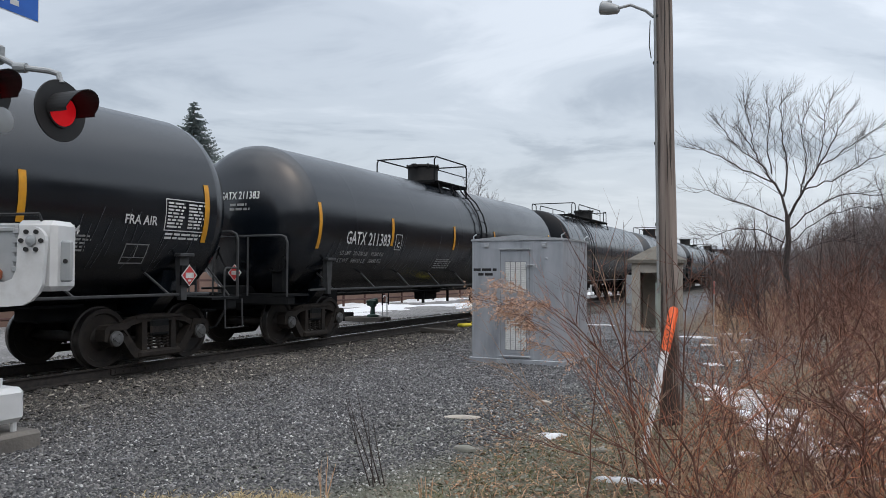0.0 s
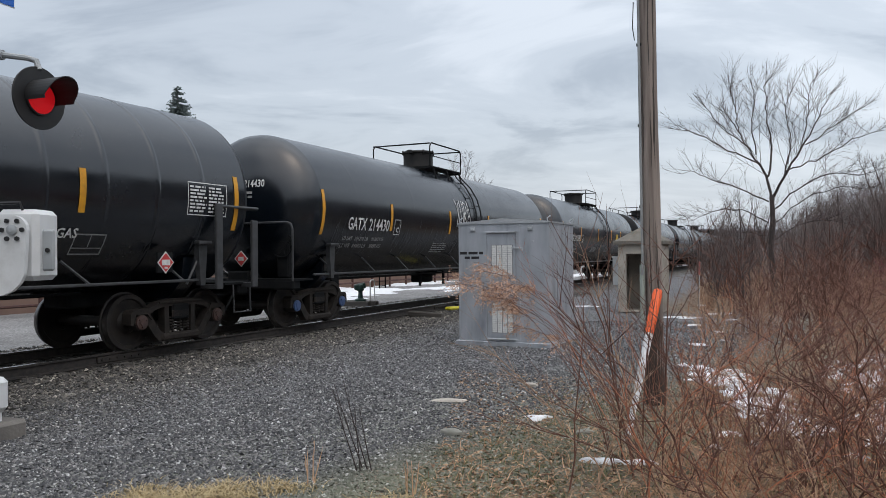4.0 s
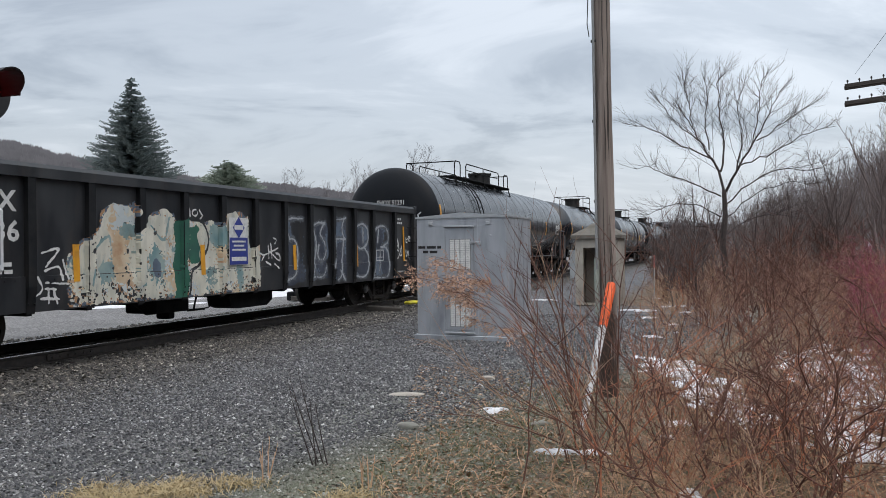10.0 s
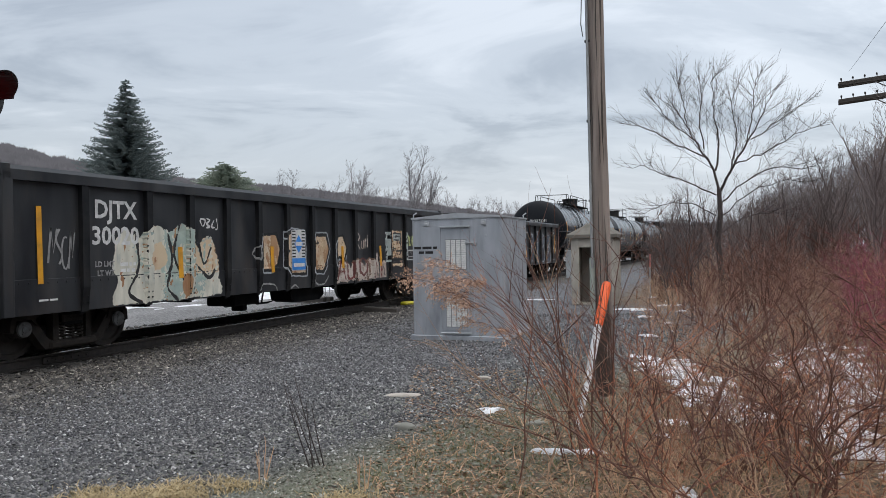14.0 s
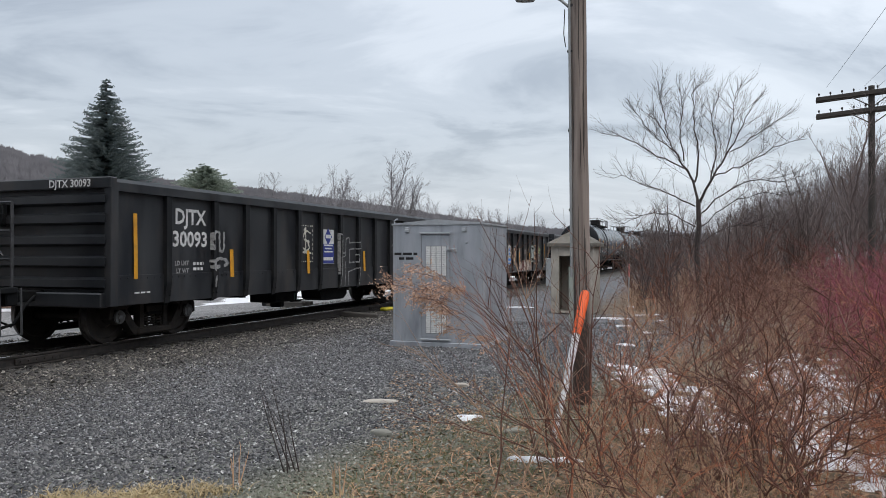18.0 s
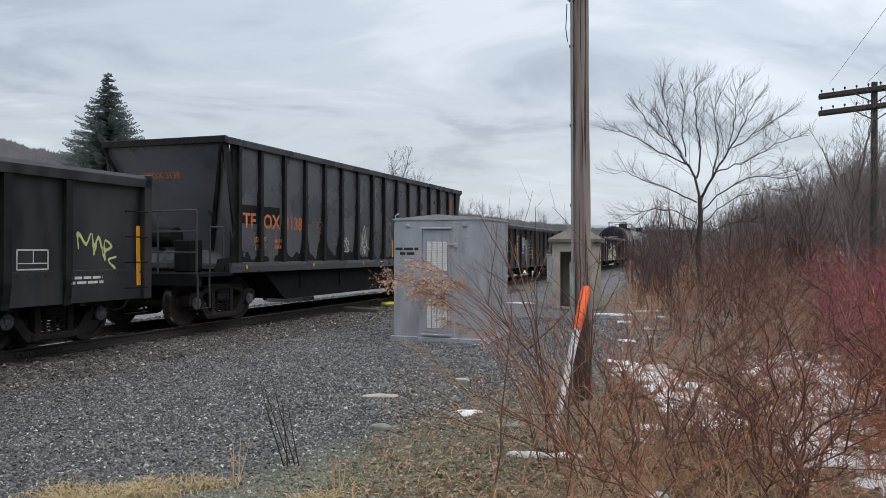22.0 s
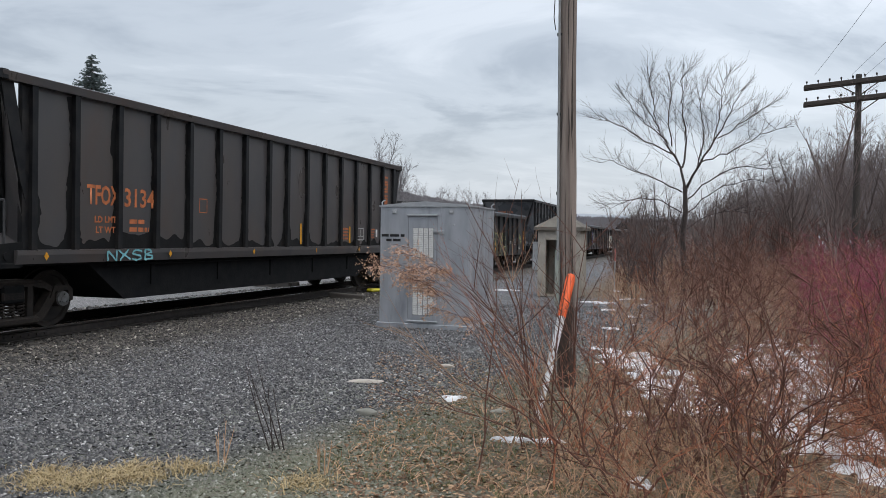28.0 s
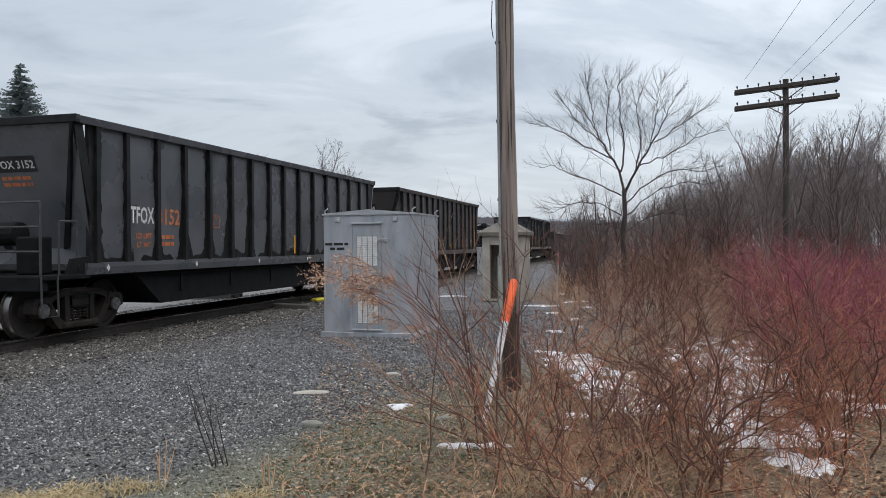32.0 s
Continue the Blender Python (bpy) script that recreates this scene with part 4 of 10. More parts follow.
# ---- crossing signal ----
def crossing_signal():
    base = Vector((-7.29, 4.885, 0.0))
    sig = thing("crossing_signal", "white railway crossing signal with red lamps and gate machine", "crossing signal", pose(*base))
    # the frame of the arm: towards the lamps, and the way the lamps face
    ax = Vector((0.92, 0.40, 0)).normalized()
    fc = Vector((0.998, 0.072, 0)).normalized()
    g = Geo(); g.box(-0.42, 0.36, -0.34, 0.34, -0.05, 0.17, 0.03); part("foundation", g, surface("dirty_concrete", (0.2, 0.185, 0.165), (0.13, 0.12, 0.11), 4.0, 0.9, bump=0.4, bump_scale=30), sig)
    g = Geo(); g.box(-0.34, 0.28, -0.26, 0.22, 0.26, 0.6, 0.05)
    for dx in (-0.25, 0.2):
        for dy in (-0.18, 0.14):
            g.tube([(dx, dy, 0.16), (dx, dy, 0.28)], 0.03, 8)
    part("junction_base", g, PAINT_WHITE, sig, "off-white cast junction base on bolts")
    g = Geo(); g.tube([(0.04, 0, 0.58), (0.04, 0, 0.68)], 0.11, 16); g.tube([(0.04, 0, 0.6), (-0.02, 0, 2.4), (-0.06, 0, 4.6)], 0.068, 16); part("mast", g, PAINT_WHITE, sig, "", None, True)
    g = Geo()
    g.tube([Vector((0, 0, 3.9)) - ax * 0.75, Vector((0, 0, 3.87)), Vector((0, 0, 3.74)) + ax * 0.25, Vector((0, 0, 3.7)) + ax * 0.56, Vector((0, 0, 3.67)) + ax * 0.65, Vector((0, 0, 3.58)) + ax * 0.68], 0.03, 10)
    g.box(-0.13, 0.06, -0.09, 0.09, 3.78, 3.97, 0.02)
    g.lathe([(-0.06, 0.05), (0.06, 0.05)], look(Vector((0, 0, 3.735)) + ax * 0.27, Vector((0, 0, 3.7)) + ax), 10)
    part("cross_arm", g, PAINT_GREY, sig)
    def lamp(p, f, lit):
        m = look(p, p - f)
        g = Geo(); g.lathe([(-0.012, 0.30), (0.0, 0.305), (0.008, 0.30)], m, 36)
        l = part("lamp_disc", g, SIGNAL_BLACK, sig, "black lamp with a round backing disc", None, True)
        g = Geo(); g.lathe([(-0.2, 0.06), (-0.18, 0.14), (-0.02, 0.17), (0.03, 0.17)], m, 24); part("lamp_housing", g, SIGNAL_BLACK, l, "", None, True)
        g = Geo(); g.lathe([(0.03, 0.155), (0.05, 0.14), (0.065, 0.08), (0.07, 0.01)], m, 24)
        part("red_lens", g, lit, l, "glowing red lens", None, True)
        # hood: the upper part of a sleeve, longer on top
        g = Geo()
        n = 18
        vs = []
        m = look(p, p - f)
        for k in range(n + 1):
            w = radians(-15 + 210 * k / n)
            reach = 0.26 + 0.12 * max(0.0, math.sin(w)) ** 0.7
            for rr, zz in ((0.175, 0.0), (0.18, reach), (0.172, reach), (0.167, 0.0)):
                vs.append(m @ Vector((rr * math.cos(w), rr * math.sin(w), zz)))
        for k in range(n):
            for q in range(4):
                g.f.append((4 * k + q, 4 * k + (q + 1) % 4, 4 * k + 4 + (q + 1) % 4, 4 * k + 4 + q))
        g.v, g.mi = [tuple(v) for v in vs], [0] * len(g.f)
        part("hood", g, SIGNAL_BLACK, l)
    lamp(Vector((0, 0, 3.305)) + ax * 0.68, fc, RED_WARM)
    lamp(Vector((0, 0, 3.5)) - ax * 0.17 + fc * 0.1, fc, RED_LIT)
    # gate machine with its bolted counterweight arm
    mm = Matrix.Translation((0, 0, 1.85)) @ Matrix(((ax.x, -ax.y, 0, 0), (ax.y, ax.x, 0, 0), (0, 0, 1, 0), (0, 0, 0, 1)))
    g = Geo(); g.box(0.36, 0.76, -0.2, 0.22, -0.31, 0.37, 0.05, mm); box = part("gate_machine", g, PAINT_WHITE, sig, "white gate machine housing")
    g = Geo(); g.box(0.1, 0.4, -0.22, 0.14, -0.24, 0.34, 0.02, mm); g.box(0.12, 0.38, -0.24, -0.22, 0.26, 0.3, 0.005, mm); part("machine_cover", g, PAINT_GREY, box, "grey ribbed side cover")
    g = Geo()
    for k in range(5):
        g.box(0.36, 0.42, -0.235, -0.215, -0.12 + 0.09 * k, -0.07 + 0.09 * k, 0.004, mm)
    part("hinge", g, PAINT_GREY, box)
    g = Geo()
    out = [(0.58 + 0.135 * math.cos(radians(a)), 0.17 + 0.135 * math.sin(radians(a))) for a in range(0, 181, 20)] + [(0.44, -0.1), (0.4, -0.19), (0.32, -0.22), (-0.4, -0.2), (-0.4, -0.45)] + [(0.36, -0.45)] + [(0.42 + 0.28 * math.cos(radians(a)), -0.17 + 0.28 * math.sin(radians(a))) for a in (-75, -55, -35, -15)]
    vs0 = [mm @ Vector((x, -0.29, z)) for x, z in out] + [mm @ Vector((x, -0.24, z)) for x, z in out]
    n = len(out)
    g.add(vs0, [tuple(range(n)), tuple(range(n, 2 * n))[::-1]] + [(i, n + i, n + (i + 1) % n, (i + 1) % n) for i in range(n)])
    arm = part("gate_arm_bracket", g, PAINT_WHITE, sig, "white bolted gate arm bracket")
    g = Geo()
    for k in range(6):
        a = k * math.pi / 3
        g.lathe([(0, 0.022), (0.02, 0.022)], mm @ pose(0.58 + 0.095 * math.cos(a), -0.29, 0.17 + 0.095 * math.sin(a), 90, 0, 0), 8)
    part("bracket_bolts", g, SIGNAL_BLACK, arm, "dark bolt circle")
    g = Geo(); g.lathe([(0, 0.05), (0.02, 0.05), (0.03, 0.02)], mm @ pose(0.58, -0.29, 0.17, 90, 0, 0), 14); part("pivot_cap", g, PAINT_GREY, arm)
    g = Geo(); g.box(0.7, 0.87, -0.1, -0.06, -0.22, 0.18, 0.02, mm); plate = part("side_plate", g, PAINT_GREY, sig)
    g = Geo(); g.lathe([(0, 0.022), (0.015, 0.022)], mm @ pose(0.81, -0.1, -0.02, 90, 0, 0), 8); part("plate_bolt", g, SIGNAL_BLACK, plate)
    g = Geo(); g.tube([mm @ Vector((0.6, -0.15, 0.36)), mm @ Vector((0.6, -0.2, 0.43)), mm @ Vector((0.1, -0.2, 0.42)), mm @ Vector((0.05, -0.1, 0.3))], 0.015, 6); part("cable", g, SIGNAL_BLACK, sig)
    g = Geo(); g.tube([mm @ Vector((0.2, -0.2, -0.4)), (0.06, -0.2, 1.15), (-0.05, -0.16, 0.85), (0.05, -0.1, 0.6)], 0.012, 6); part("cable", g, SIGNAL_BLACK, sig)
    g = Geo(); g.box(-0.05, 0.28, -0.3, -0.22, -0.2, -0.1, 0.02, mm); part("arm_clamp", g, surface("orange_clamp", (0.35, 0.1, 0.04), (0.25, 0.07, 0.03), 6, 0.6), sig, "rusty orange arm clamp")
    # bell
    g = Geo(); g.lathe([(-0.05, 0.03), (0.0, 0.09), (0.07, 0.13), (0.08, 0.1)], look(Vector((0.0, 0.05, 3.22)) + ax * 0.0, Vector((0.0, 0.05, 3.22)) - fc * 2), 20)
    part("bell", g, PAINT_GREY, sig, "pale round warning bell", None, True)
    # blue notice on the mast, its print as bars
    sd = Vector((-0.14, 0.99, 0)).normalized()
    sm = Matrix.Translation(Vector((0, 0, 4.46)) + ax * 0.43 - sd * 0.35) @ Matrix(((sd.x, -sd.y, 0, 0), (sd.y, sd.x, 0, 0), (0, 0, 1, 0), (0, 0, 0, 1)))
    g = Geo(); g.box(-0.34, 0.36, -0.004, 0.0, -0.28, 0.25, 0.0, sm); plate = part("notice_edge", g, PAINT_WHITE, sig, "white edged blue notice")
    g = Geo(); g.box(-0.33, 0.35, -0.007, -0.004, -0.27, 0.24, 0.0, sm); part("notice_field", g, SIGN_BLUE_ENS, plate)
    for z, spans in ((-0.2, ((-0.25, -0.05), (0.02, 0.12))), (-0.1, ((-0.25, 0.2),)), (0.02, ((-0.2, 0.28),)), (0.13, ((-0.28, 0.3),))):
        for p, q in spans:
            g = Geo(); g.box(p, q, -0.0095, -0.007, z, z + 0.055, 0.0, sm)
            part("notice_bar", g, PAINT_WHITE, plate)


# ---- beyond the track ----
def far_side():
    wall = thing("low_wall", "long low brown wall behind a rusty pipe fence", "wall", None, "", "structure")
    g = Geo(); g.box(-22.6, -22.2, -40, 60, -0.1, 1.7, 0.02); part("wall_face", g, BROWN_WALL, wall)
    fence = thing("pipe_fence", "rusty red pipe fence along the far side of the track", "fence")
    g0 = Geo()
    def post(g):
        g.tube([(0, 0, -0.1), (0, 0, 1.5)], 0.06, 8)
    for k in range(30):
        part("post", shared("fence_post", post, RUST_PIPE), None, fence, "", pose(-20.6, -8 + 2.0 * k, 0.05))
    for z in (0.35, 0.85, 1.4):
        g = Geo(); g.tube([(-20.6, -9, z), (-20.6, 51, z)], 0.045, 6); part("rail", g, RUST_PIPE, fence)
    # a broad thin sheet of old snow between the track and the fence, bare in places
    bank = Geo()
    ny, nx = 150, 26
    for j in range(ny):
        y = 12 + j * 0.36
        edge = float(np.interp(y, [12, 17.5, 20.5, 24, 27, 32, 40, 66], [-17.6, -17.2, -16.4, -15.7, -14.9, -14.0, -13.6, -13.4])) + 0.5 * noise.noise(Vector((y * 0.5, 5, 0)))
        for i in range(nx):
            t = i / (nx - 1)
            x = edge - (edge + 21.4) * t
            bare = 0.30 * noise.noise(Vector((x * 0.35, y * 0.25, 2))) + 0.13 * noise.noise(Vector((x * 1.3, y * 1.1, 4))) + 0.05 * noise.noise(Vector((x * 4, y * 4, 6)))
            cover = min(1.0, max(0.0, (y - 15.5) / 3.5)) * min(1.0, t * 6) - 0.18
            bank.v.append((x, y, ground_height(x, y) - 0.13 + 0.17 * cover + 0.42 * bare * (0.4 + t)))
    bank.f = [(j * nx + i + 1, j * nx + i, (j + 1) * nx + i, (j + 1) * nx + i + 1) for j in range(ny - 1) for i in range(nx - 1)]
    bank.mi = [0] * len(bank.f)
    ob = part("snow_bank", bank, SNOW, None, "", None, True)
    tagged(ob, "broad thin sheet of old snow beyond the track", "snow", "", "stuff")
    # switch stand
    sw = thing("switch_stand", "dark green switch stand with a pale hoop on two timbers", "switch stand", pose(-13.4, 22.6, 0.05))
    for yy in (-0.35, 0.15):
        g = Geo(); g.box(-0.9, 0.5, yy, yy + 0.23, 0.0, 0.16, 0.02); part("timber", g, TIE_WOOD, sw)
    g = Geo(); g.lathe([(0, 0.2), (0.08, 0.2), (0.12, 0.09), (0.34, 0.07), (0.4, 0.13), (0.56, 0.13), (0.6, 0.06)], pose(0, 0, 0.14), 16); part("stand_body", g, MACHINE_GREEN, sw, "", None, True)
    g = Geo(); g.box(-0.08, 0.32, -0.07, 0.07, 0.55, 0.75, 0.03, pose(0, 0, 0, 0, -12, 50)); part("head", g, MACHINE_GREEN, sw)
    g = Geo(); g.tube([(0.15, 0.4, 0.15), (0.15, 0.4, 0.8), (0.15, 0.48, 0.86), (0.15, 0.62, 0.86), (0.15, 0.7, 0.8), (0.15, 0.72, 0.15)], 0.02, 8); part("hoop", g, PAINT_WHITE, sw, "pale bent hoop")
    g = Geo(); g.box(-1.1, -0.8, -0.3, 0.1, 0.0, 0.3, 0.03); part("lock_box", g, UNDER_BLACK, sw)
    # yellow block by the near rail
    g = Geo(); g.box(-0.13, 0.13, -0.25, 0.25, 0, 0.11, 0.045)
    g.tube([(0, 0.3, 0.1), (0.04, 0.5, 0.22), (0.02, 0.75, 0.04)], 0.012, 5)
    ob = part("yellow_plastic_block", g, YELLOW_PLASTIC, None, "", pose(-9.55, 21.6, 0.06, 0, 0, -15)); tagged(ob, "bright yellow plastic block lying beside the rail", "block")
    # spare tie ends beside the track
    for k, (x, y, a) in enumerate(((-9.2, 19.0, 5), (-9.35, 22.4, -20), (-9.0, 24.0, 12))):
        g = Geo(); g.box(-0.5, 0.5, -0.12, 0.12, 0, 0.15, 0.02)
        ob = part("old_timber", g, TIE_WOOD, None, "", pose(x, y, 0.04, 0, 3, a)); tagged(ob, "dark creosoted timber end lying in the ballast", "timber", "old timbers by the track")


def red_marker():
    post = thing("marker_post", "thin post with a faded red top beside the snowy path", "marker post", pose(-2.4, 21.9, 0))
    g = Geo(); g.tube([(0.05, 0, -0.05), (0.07, 0, 1.18)], 0.017, 8); part("shaft", g, PAINT_GREY, post, "dull white lower post")
    g = Geo(); g.tube([(0.07, 0, 1.16), (0.075, 0, 1.5), (0.075, 0, 1.52)], [0.024, 0.024, 0.012], 10); part("sleeve", g, surface("faded_red_plastic", (0.5, 0.17, 0.15), (0.42, 0.14, 0.12), 8.0, 0.6), post, "faded red sleeve")


relay_house()
red_marker()
concrete_hut()
lamp_pole()
crossing_signal()
far_side()


# ---- the train ----
TRACK_X, RAIL_Z = -10.67, 0.25
# seconds and metres run by the train
RUN = [(0, 0.0), (1, 4.89), (2, 9.75), (3, 14.59), (4.5, 21.85), (6.5, 31.54), (8, 38.82), (9, 43.71), (10, 48.59), (11, 53.5), (12, 58.46),
       (13.5, 65.97), (15.5, 75.97), (17, 83.45), (18, 88.43), (19, 93.42), (20, 98.41), (21, 103.43), (22, 108.48), (23, 113.55), (24, 118.58),
       (25.5, 126.05), (27.5, 136.07), (29, 143.63), (30, 148.7), (31, 153.79), (32, 158.9)]
CARS, WHEELSETS = [], []


def build_wheelset(g):
    for s in (1, -1):
        m = pose(s * 0.76, 0, 0, 0, 90 * s, 0)
        g.cur = 0
        g.lathe([(-0.08, 0.11), (-0.08, 0.16), (-0.02, 0.19), (-0.03, 0.37), (-0.07, 0.40), (-0.07, 0.485), (-0.045, 0.487), (-0.035, 0.462)], m, 36, False)
        g.cur = 1
        g.lathe([(-0.035, 0.461), (0.05, 0.456), (0.07, 0.448)], m, 36, False)
        g.cur = 0
        g.lathe([(0.0695, 0.448), (0.07, 0.38), (0.035, 0.36), (0.02, 0.2), (0.05, 0.17), (0.09, 0.14), (0.09, 0.08)], m, 36, False)
        # bearing and its bolted cap
        m2 = pose(s * 1.0, 0, 0, 0, 90 * s, 0)
        g.lathe([(-0.16, 0.075), (-0.1, 0.08), (-0.1, 0.13), (0.1, 0.13)], m2, 18)
        g.cur = 2
        g.lathe([(0.1, 0.12), (0.13, 0.115), (0.14, 0.06), (0.15, 0.055)], m2, 18)
        for k in range(3):
            a = 2 * math.pi * k / 3 + 0.5
            g.lathe([(0.13, 0.02), (0.155, 0.02)], m2 @ Matrix.Translation((0.075 * math.cos(a), 0.075 * math.sin(a), 0)), 6)
    g.cur = 0
    g.tube([(-0.95, 0, 0), (0.95, 0, 0)], 0.085, 14)


def build_side_frame(g):
    # cast frame seen from the side, in y and z from the bolster's middle; thickness in x
    w = 0.08
    top = [(-0.8, 0.16), (-0.5, 0.3), (-0.2, 0.34), (0.2, 0.34), (0.5, 0.3), (0.8, 0.16), (0.8, 0.06), (0.56, 0.18), (0.36, 0.22), (-0.36, 0.22), (-0.56, 0.18), (-0.8, 0.06)]
    g.prism(top, -w, w)
    for s in (1, -1):
        leg = [(s * 0.86, 0.12), (s * 0.7, 0.14), (s * 0.46, -0.18), (s * 0.34, -0.24), (s * 0.32, -0.34), (s * 0.5, -0.34), (s * 0.6, -0.24)]
        g.prism(leg if s < 0 else leg[::-1], -w, w)
        col = [(s * 0.36, 0.24), (s * 0.26, 0.24), (s * 0.25, -0.26), (s * 0.36, -0.26)]
        g.prism(col if s < 0 else col[::-1], -w * 0.9, w * 0.9)
        jaw = [(s * 1.04, 0.2), (s * 0.74, 0.22), (s * 0.66, 0.02), (s * 0.76, 0.12), (s * 1.0, 0.13), (s * 1.05, -0.05), (s * 1.11, -0.03), (s * 1.1, 0.14)]
        g.prism(jaw if s < 0 else jaw[::-1], -w * 1.25, w * 1.25)
    g.box(-0.12, 0.12, -0.44, 0.44, -0.35, -0.23, 0.03)
    g.box(-0.02, 0.1, -0.2, 0.2, 0.02, 0.16, 0.02)
    # raised rims along the casting
    g.box(w, w + 0.022, -0.5, 0.5, 0.27, 0.31, 0.006)
    g.box(w, w + 0.022, -0.42, 0.42, -0.33, -0.29, 0.006)


def build_springs(g):
    pts = []
    for k in range(31):
        a = 2 * math.pi * k / 6
        pts.append((0.065 * math.cos(a), 0.065 * math.sin(a), -0.21 + 0.008 * k))
    g.tube(pts, 0.017, 5)


def add_truck(car, y, keyed, cap=None):
    def bolster(g):
        g.box(-1.1, 1.1, -0.2, 0.2, -0.02 + 0.46, 0.26 + 0.46, 0.03)
        g.box(-0.4, 0.4, -0.26, 0.26, 0.6, 0.82, 0.03)
        for s in (1, -1):
            g.tube([(-0.9, s * 0.42, 0.4), (0.9, s * 0.42, 0.4)], 0.035, 8)
            for x in (-0.75, 0.75):
                g.box(x - 0.06, x + 0.06, s * 0.40 - 0.06, s * 0.40 + 0.06, 0.28, 0.62, 0.01)
    tr = part("truck", shared("truck", bolster, UNDER_BLACK), None, car, "", pose(0, y, 0))
    for s in (1, -1):
        part("side_frame", shared("side_frame", build_side_frame, TRUCK_STEEL), None, tr, "", pose(s * 1.0, 0, 0.46))
        for yy in (-0.17, 0.0, 0.17):
            part("spring", shared("spring", build_springs, TRUCK_STEEL, True), None, tr, "", pose(s * 1.0, yy, 0.46))
    for s in (1, -1):
        ws = part("wheelset", shared(("wheelset", (cap or BEARING).name), build_wheelset, [WHEEL_STEEL, TREAD_STEEL, cap or BEARING], True), None, tr, "", pose(0, s * 0.89, 0.457))
        if keyed:
            WHEELSETS.append((ws, s * 0.89))
    return tr


def build_coupler(g):
    # drawbar from the end sill, with a knuckle head at its end
    g.box(-0.09, 0.09, -1.0, -0.05, 0.75, 0.93, 0.02)
    g.box(-0.17, 0.14, -0.16, 0.1, 0.7, 0.98, 0.04)
    g.box(0.06, 0.17, 0.0, 0.19, 0.72, 0.96, 0.03)
    g.tube([(0.03, -0.05, 0.7), (0.03, -0.05, 0.45), (0.08, -0.3, 0.35)], 0.02, 6)
    # air hose
    g.tube([(-0.25, -0.45, 0.85), (-0.27, -0.25, 0.7), (-0.22, -0.08, 0.42), (-0.1, 0.05, 0.36)], 0.025, 6)


def add_couplers(car, half):
    me = shared("coupler", build_coupler, UNDER_BLACK)
    part("coupler", me, None, car, "", pose(0, half, 0))
    part("coupler", me, None, car, "", pose(0, -half, 0, 0, 0, 180))


class Plane:
    """Puts flat marks on the near side of a car: x = const."""

    def __init__(self, x):
        self.x = x

    def at(self, y, z, lift=0.006):
        return (self.x + lift, y, z)


class Shell:
    """Puts marks on the near flank of a tank of radius r and axis height zc."""

    def __init__(self, r, zc):
        self.r, self.zc = r, zc

    def at(self, y, z, lift=0.008):
        a = math.asin(max(-0.98, min(0.98, (z - self.zc) / self.r)))
        return ((self.r + lift) * math.cos(a), y, self.zc + (self.r + lift) * math.sin(a))


class Corrugated:
    """The near side of a gondola with its posts and lower band."""

    def __init__(self, w, z0, posts):
        self.w, self.z0, self.posts = w, z0, posts

    def at(self, y, z, lift=0.006):
        x = self.w + (0.022 if z < self.z0 + 0.5 else 0.0)
        for p in self.posts:
            if abs(y - p) < 0.078:
                x = self.w + (0.085 if z > self.z0 + 0.35 else 0.035 + 0.05 * max(0.0, (z - self.z0) / 0.35))
        return (x + lift, y, z)


class Head:
    """The rear head of a tank; marks take x and z."""

    def __init__(self, half, head, r, zc, power=1.0):
        self.half, self.head, self.r, self.zc, self.power = half, head, r, zc, power

    def at(self, x, z, lift=0.01):
        f = min(0.99, math.hypot(x, z - self.zc) / self.r)
        return (x, -(self.half - self.head * 0.5) - self.head * math.cos(math.asin(f ** (1 / self.power))) - lift, z)


class Slope:
    """A rear end sheet that runs from (y0, z0) to (y1, z1); marks take x and z."""

    def __init__(self, y0, z0, y1, z1):
        self.line = (y0, z0, y1, z1)

    def at(self, x, z, lift=0.01):
        y0, z0, y1, z1 = self.line
        return (x, y0 + (y1 - y0) * (z - z0) / (z1 - z0) - lift, z)


def far_from(Y, Z, lines):
    """Distance of each point of a grid from a set of polylines."""
    best = np.full(Y.shape, 9.0)
    for pts in lines:
        for (a, b), (c, d) in zip(pts[:-1], pts[1:]):
            ux, uz = c - a, d - b
            t = np.clip(((Y - a) * ux + (Z - b) * uz) / max(1e-9, ux * ux + uz * uz), 0, 1)
            best = np.minimum(best, np.hypot(Y - a - t * ux, Z - b - t * uz))
    return best


def ripple(Y, Z, seed, scale):
    """Smooth uneven field between about -1 and 1."""
    r = random.Random(seed)
    out = np.zeros(Y.shape)
    for k in range(7):
        a, f = r.uniform(0, 6.28), scale * r.uniform(0.5, 2.4)
        out += np.sin((Y * math.cos(a) + Z * math.sin(a)) * f + r.uniform(0, 6.28)) / 3.2
    return out


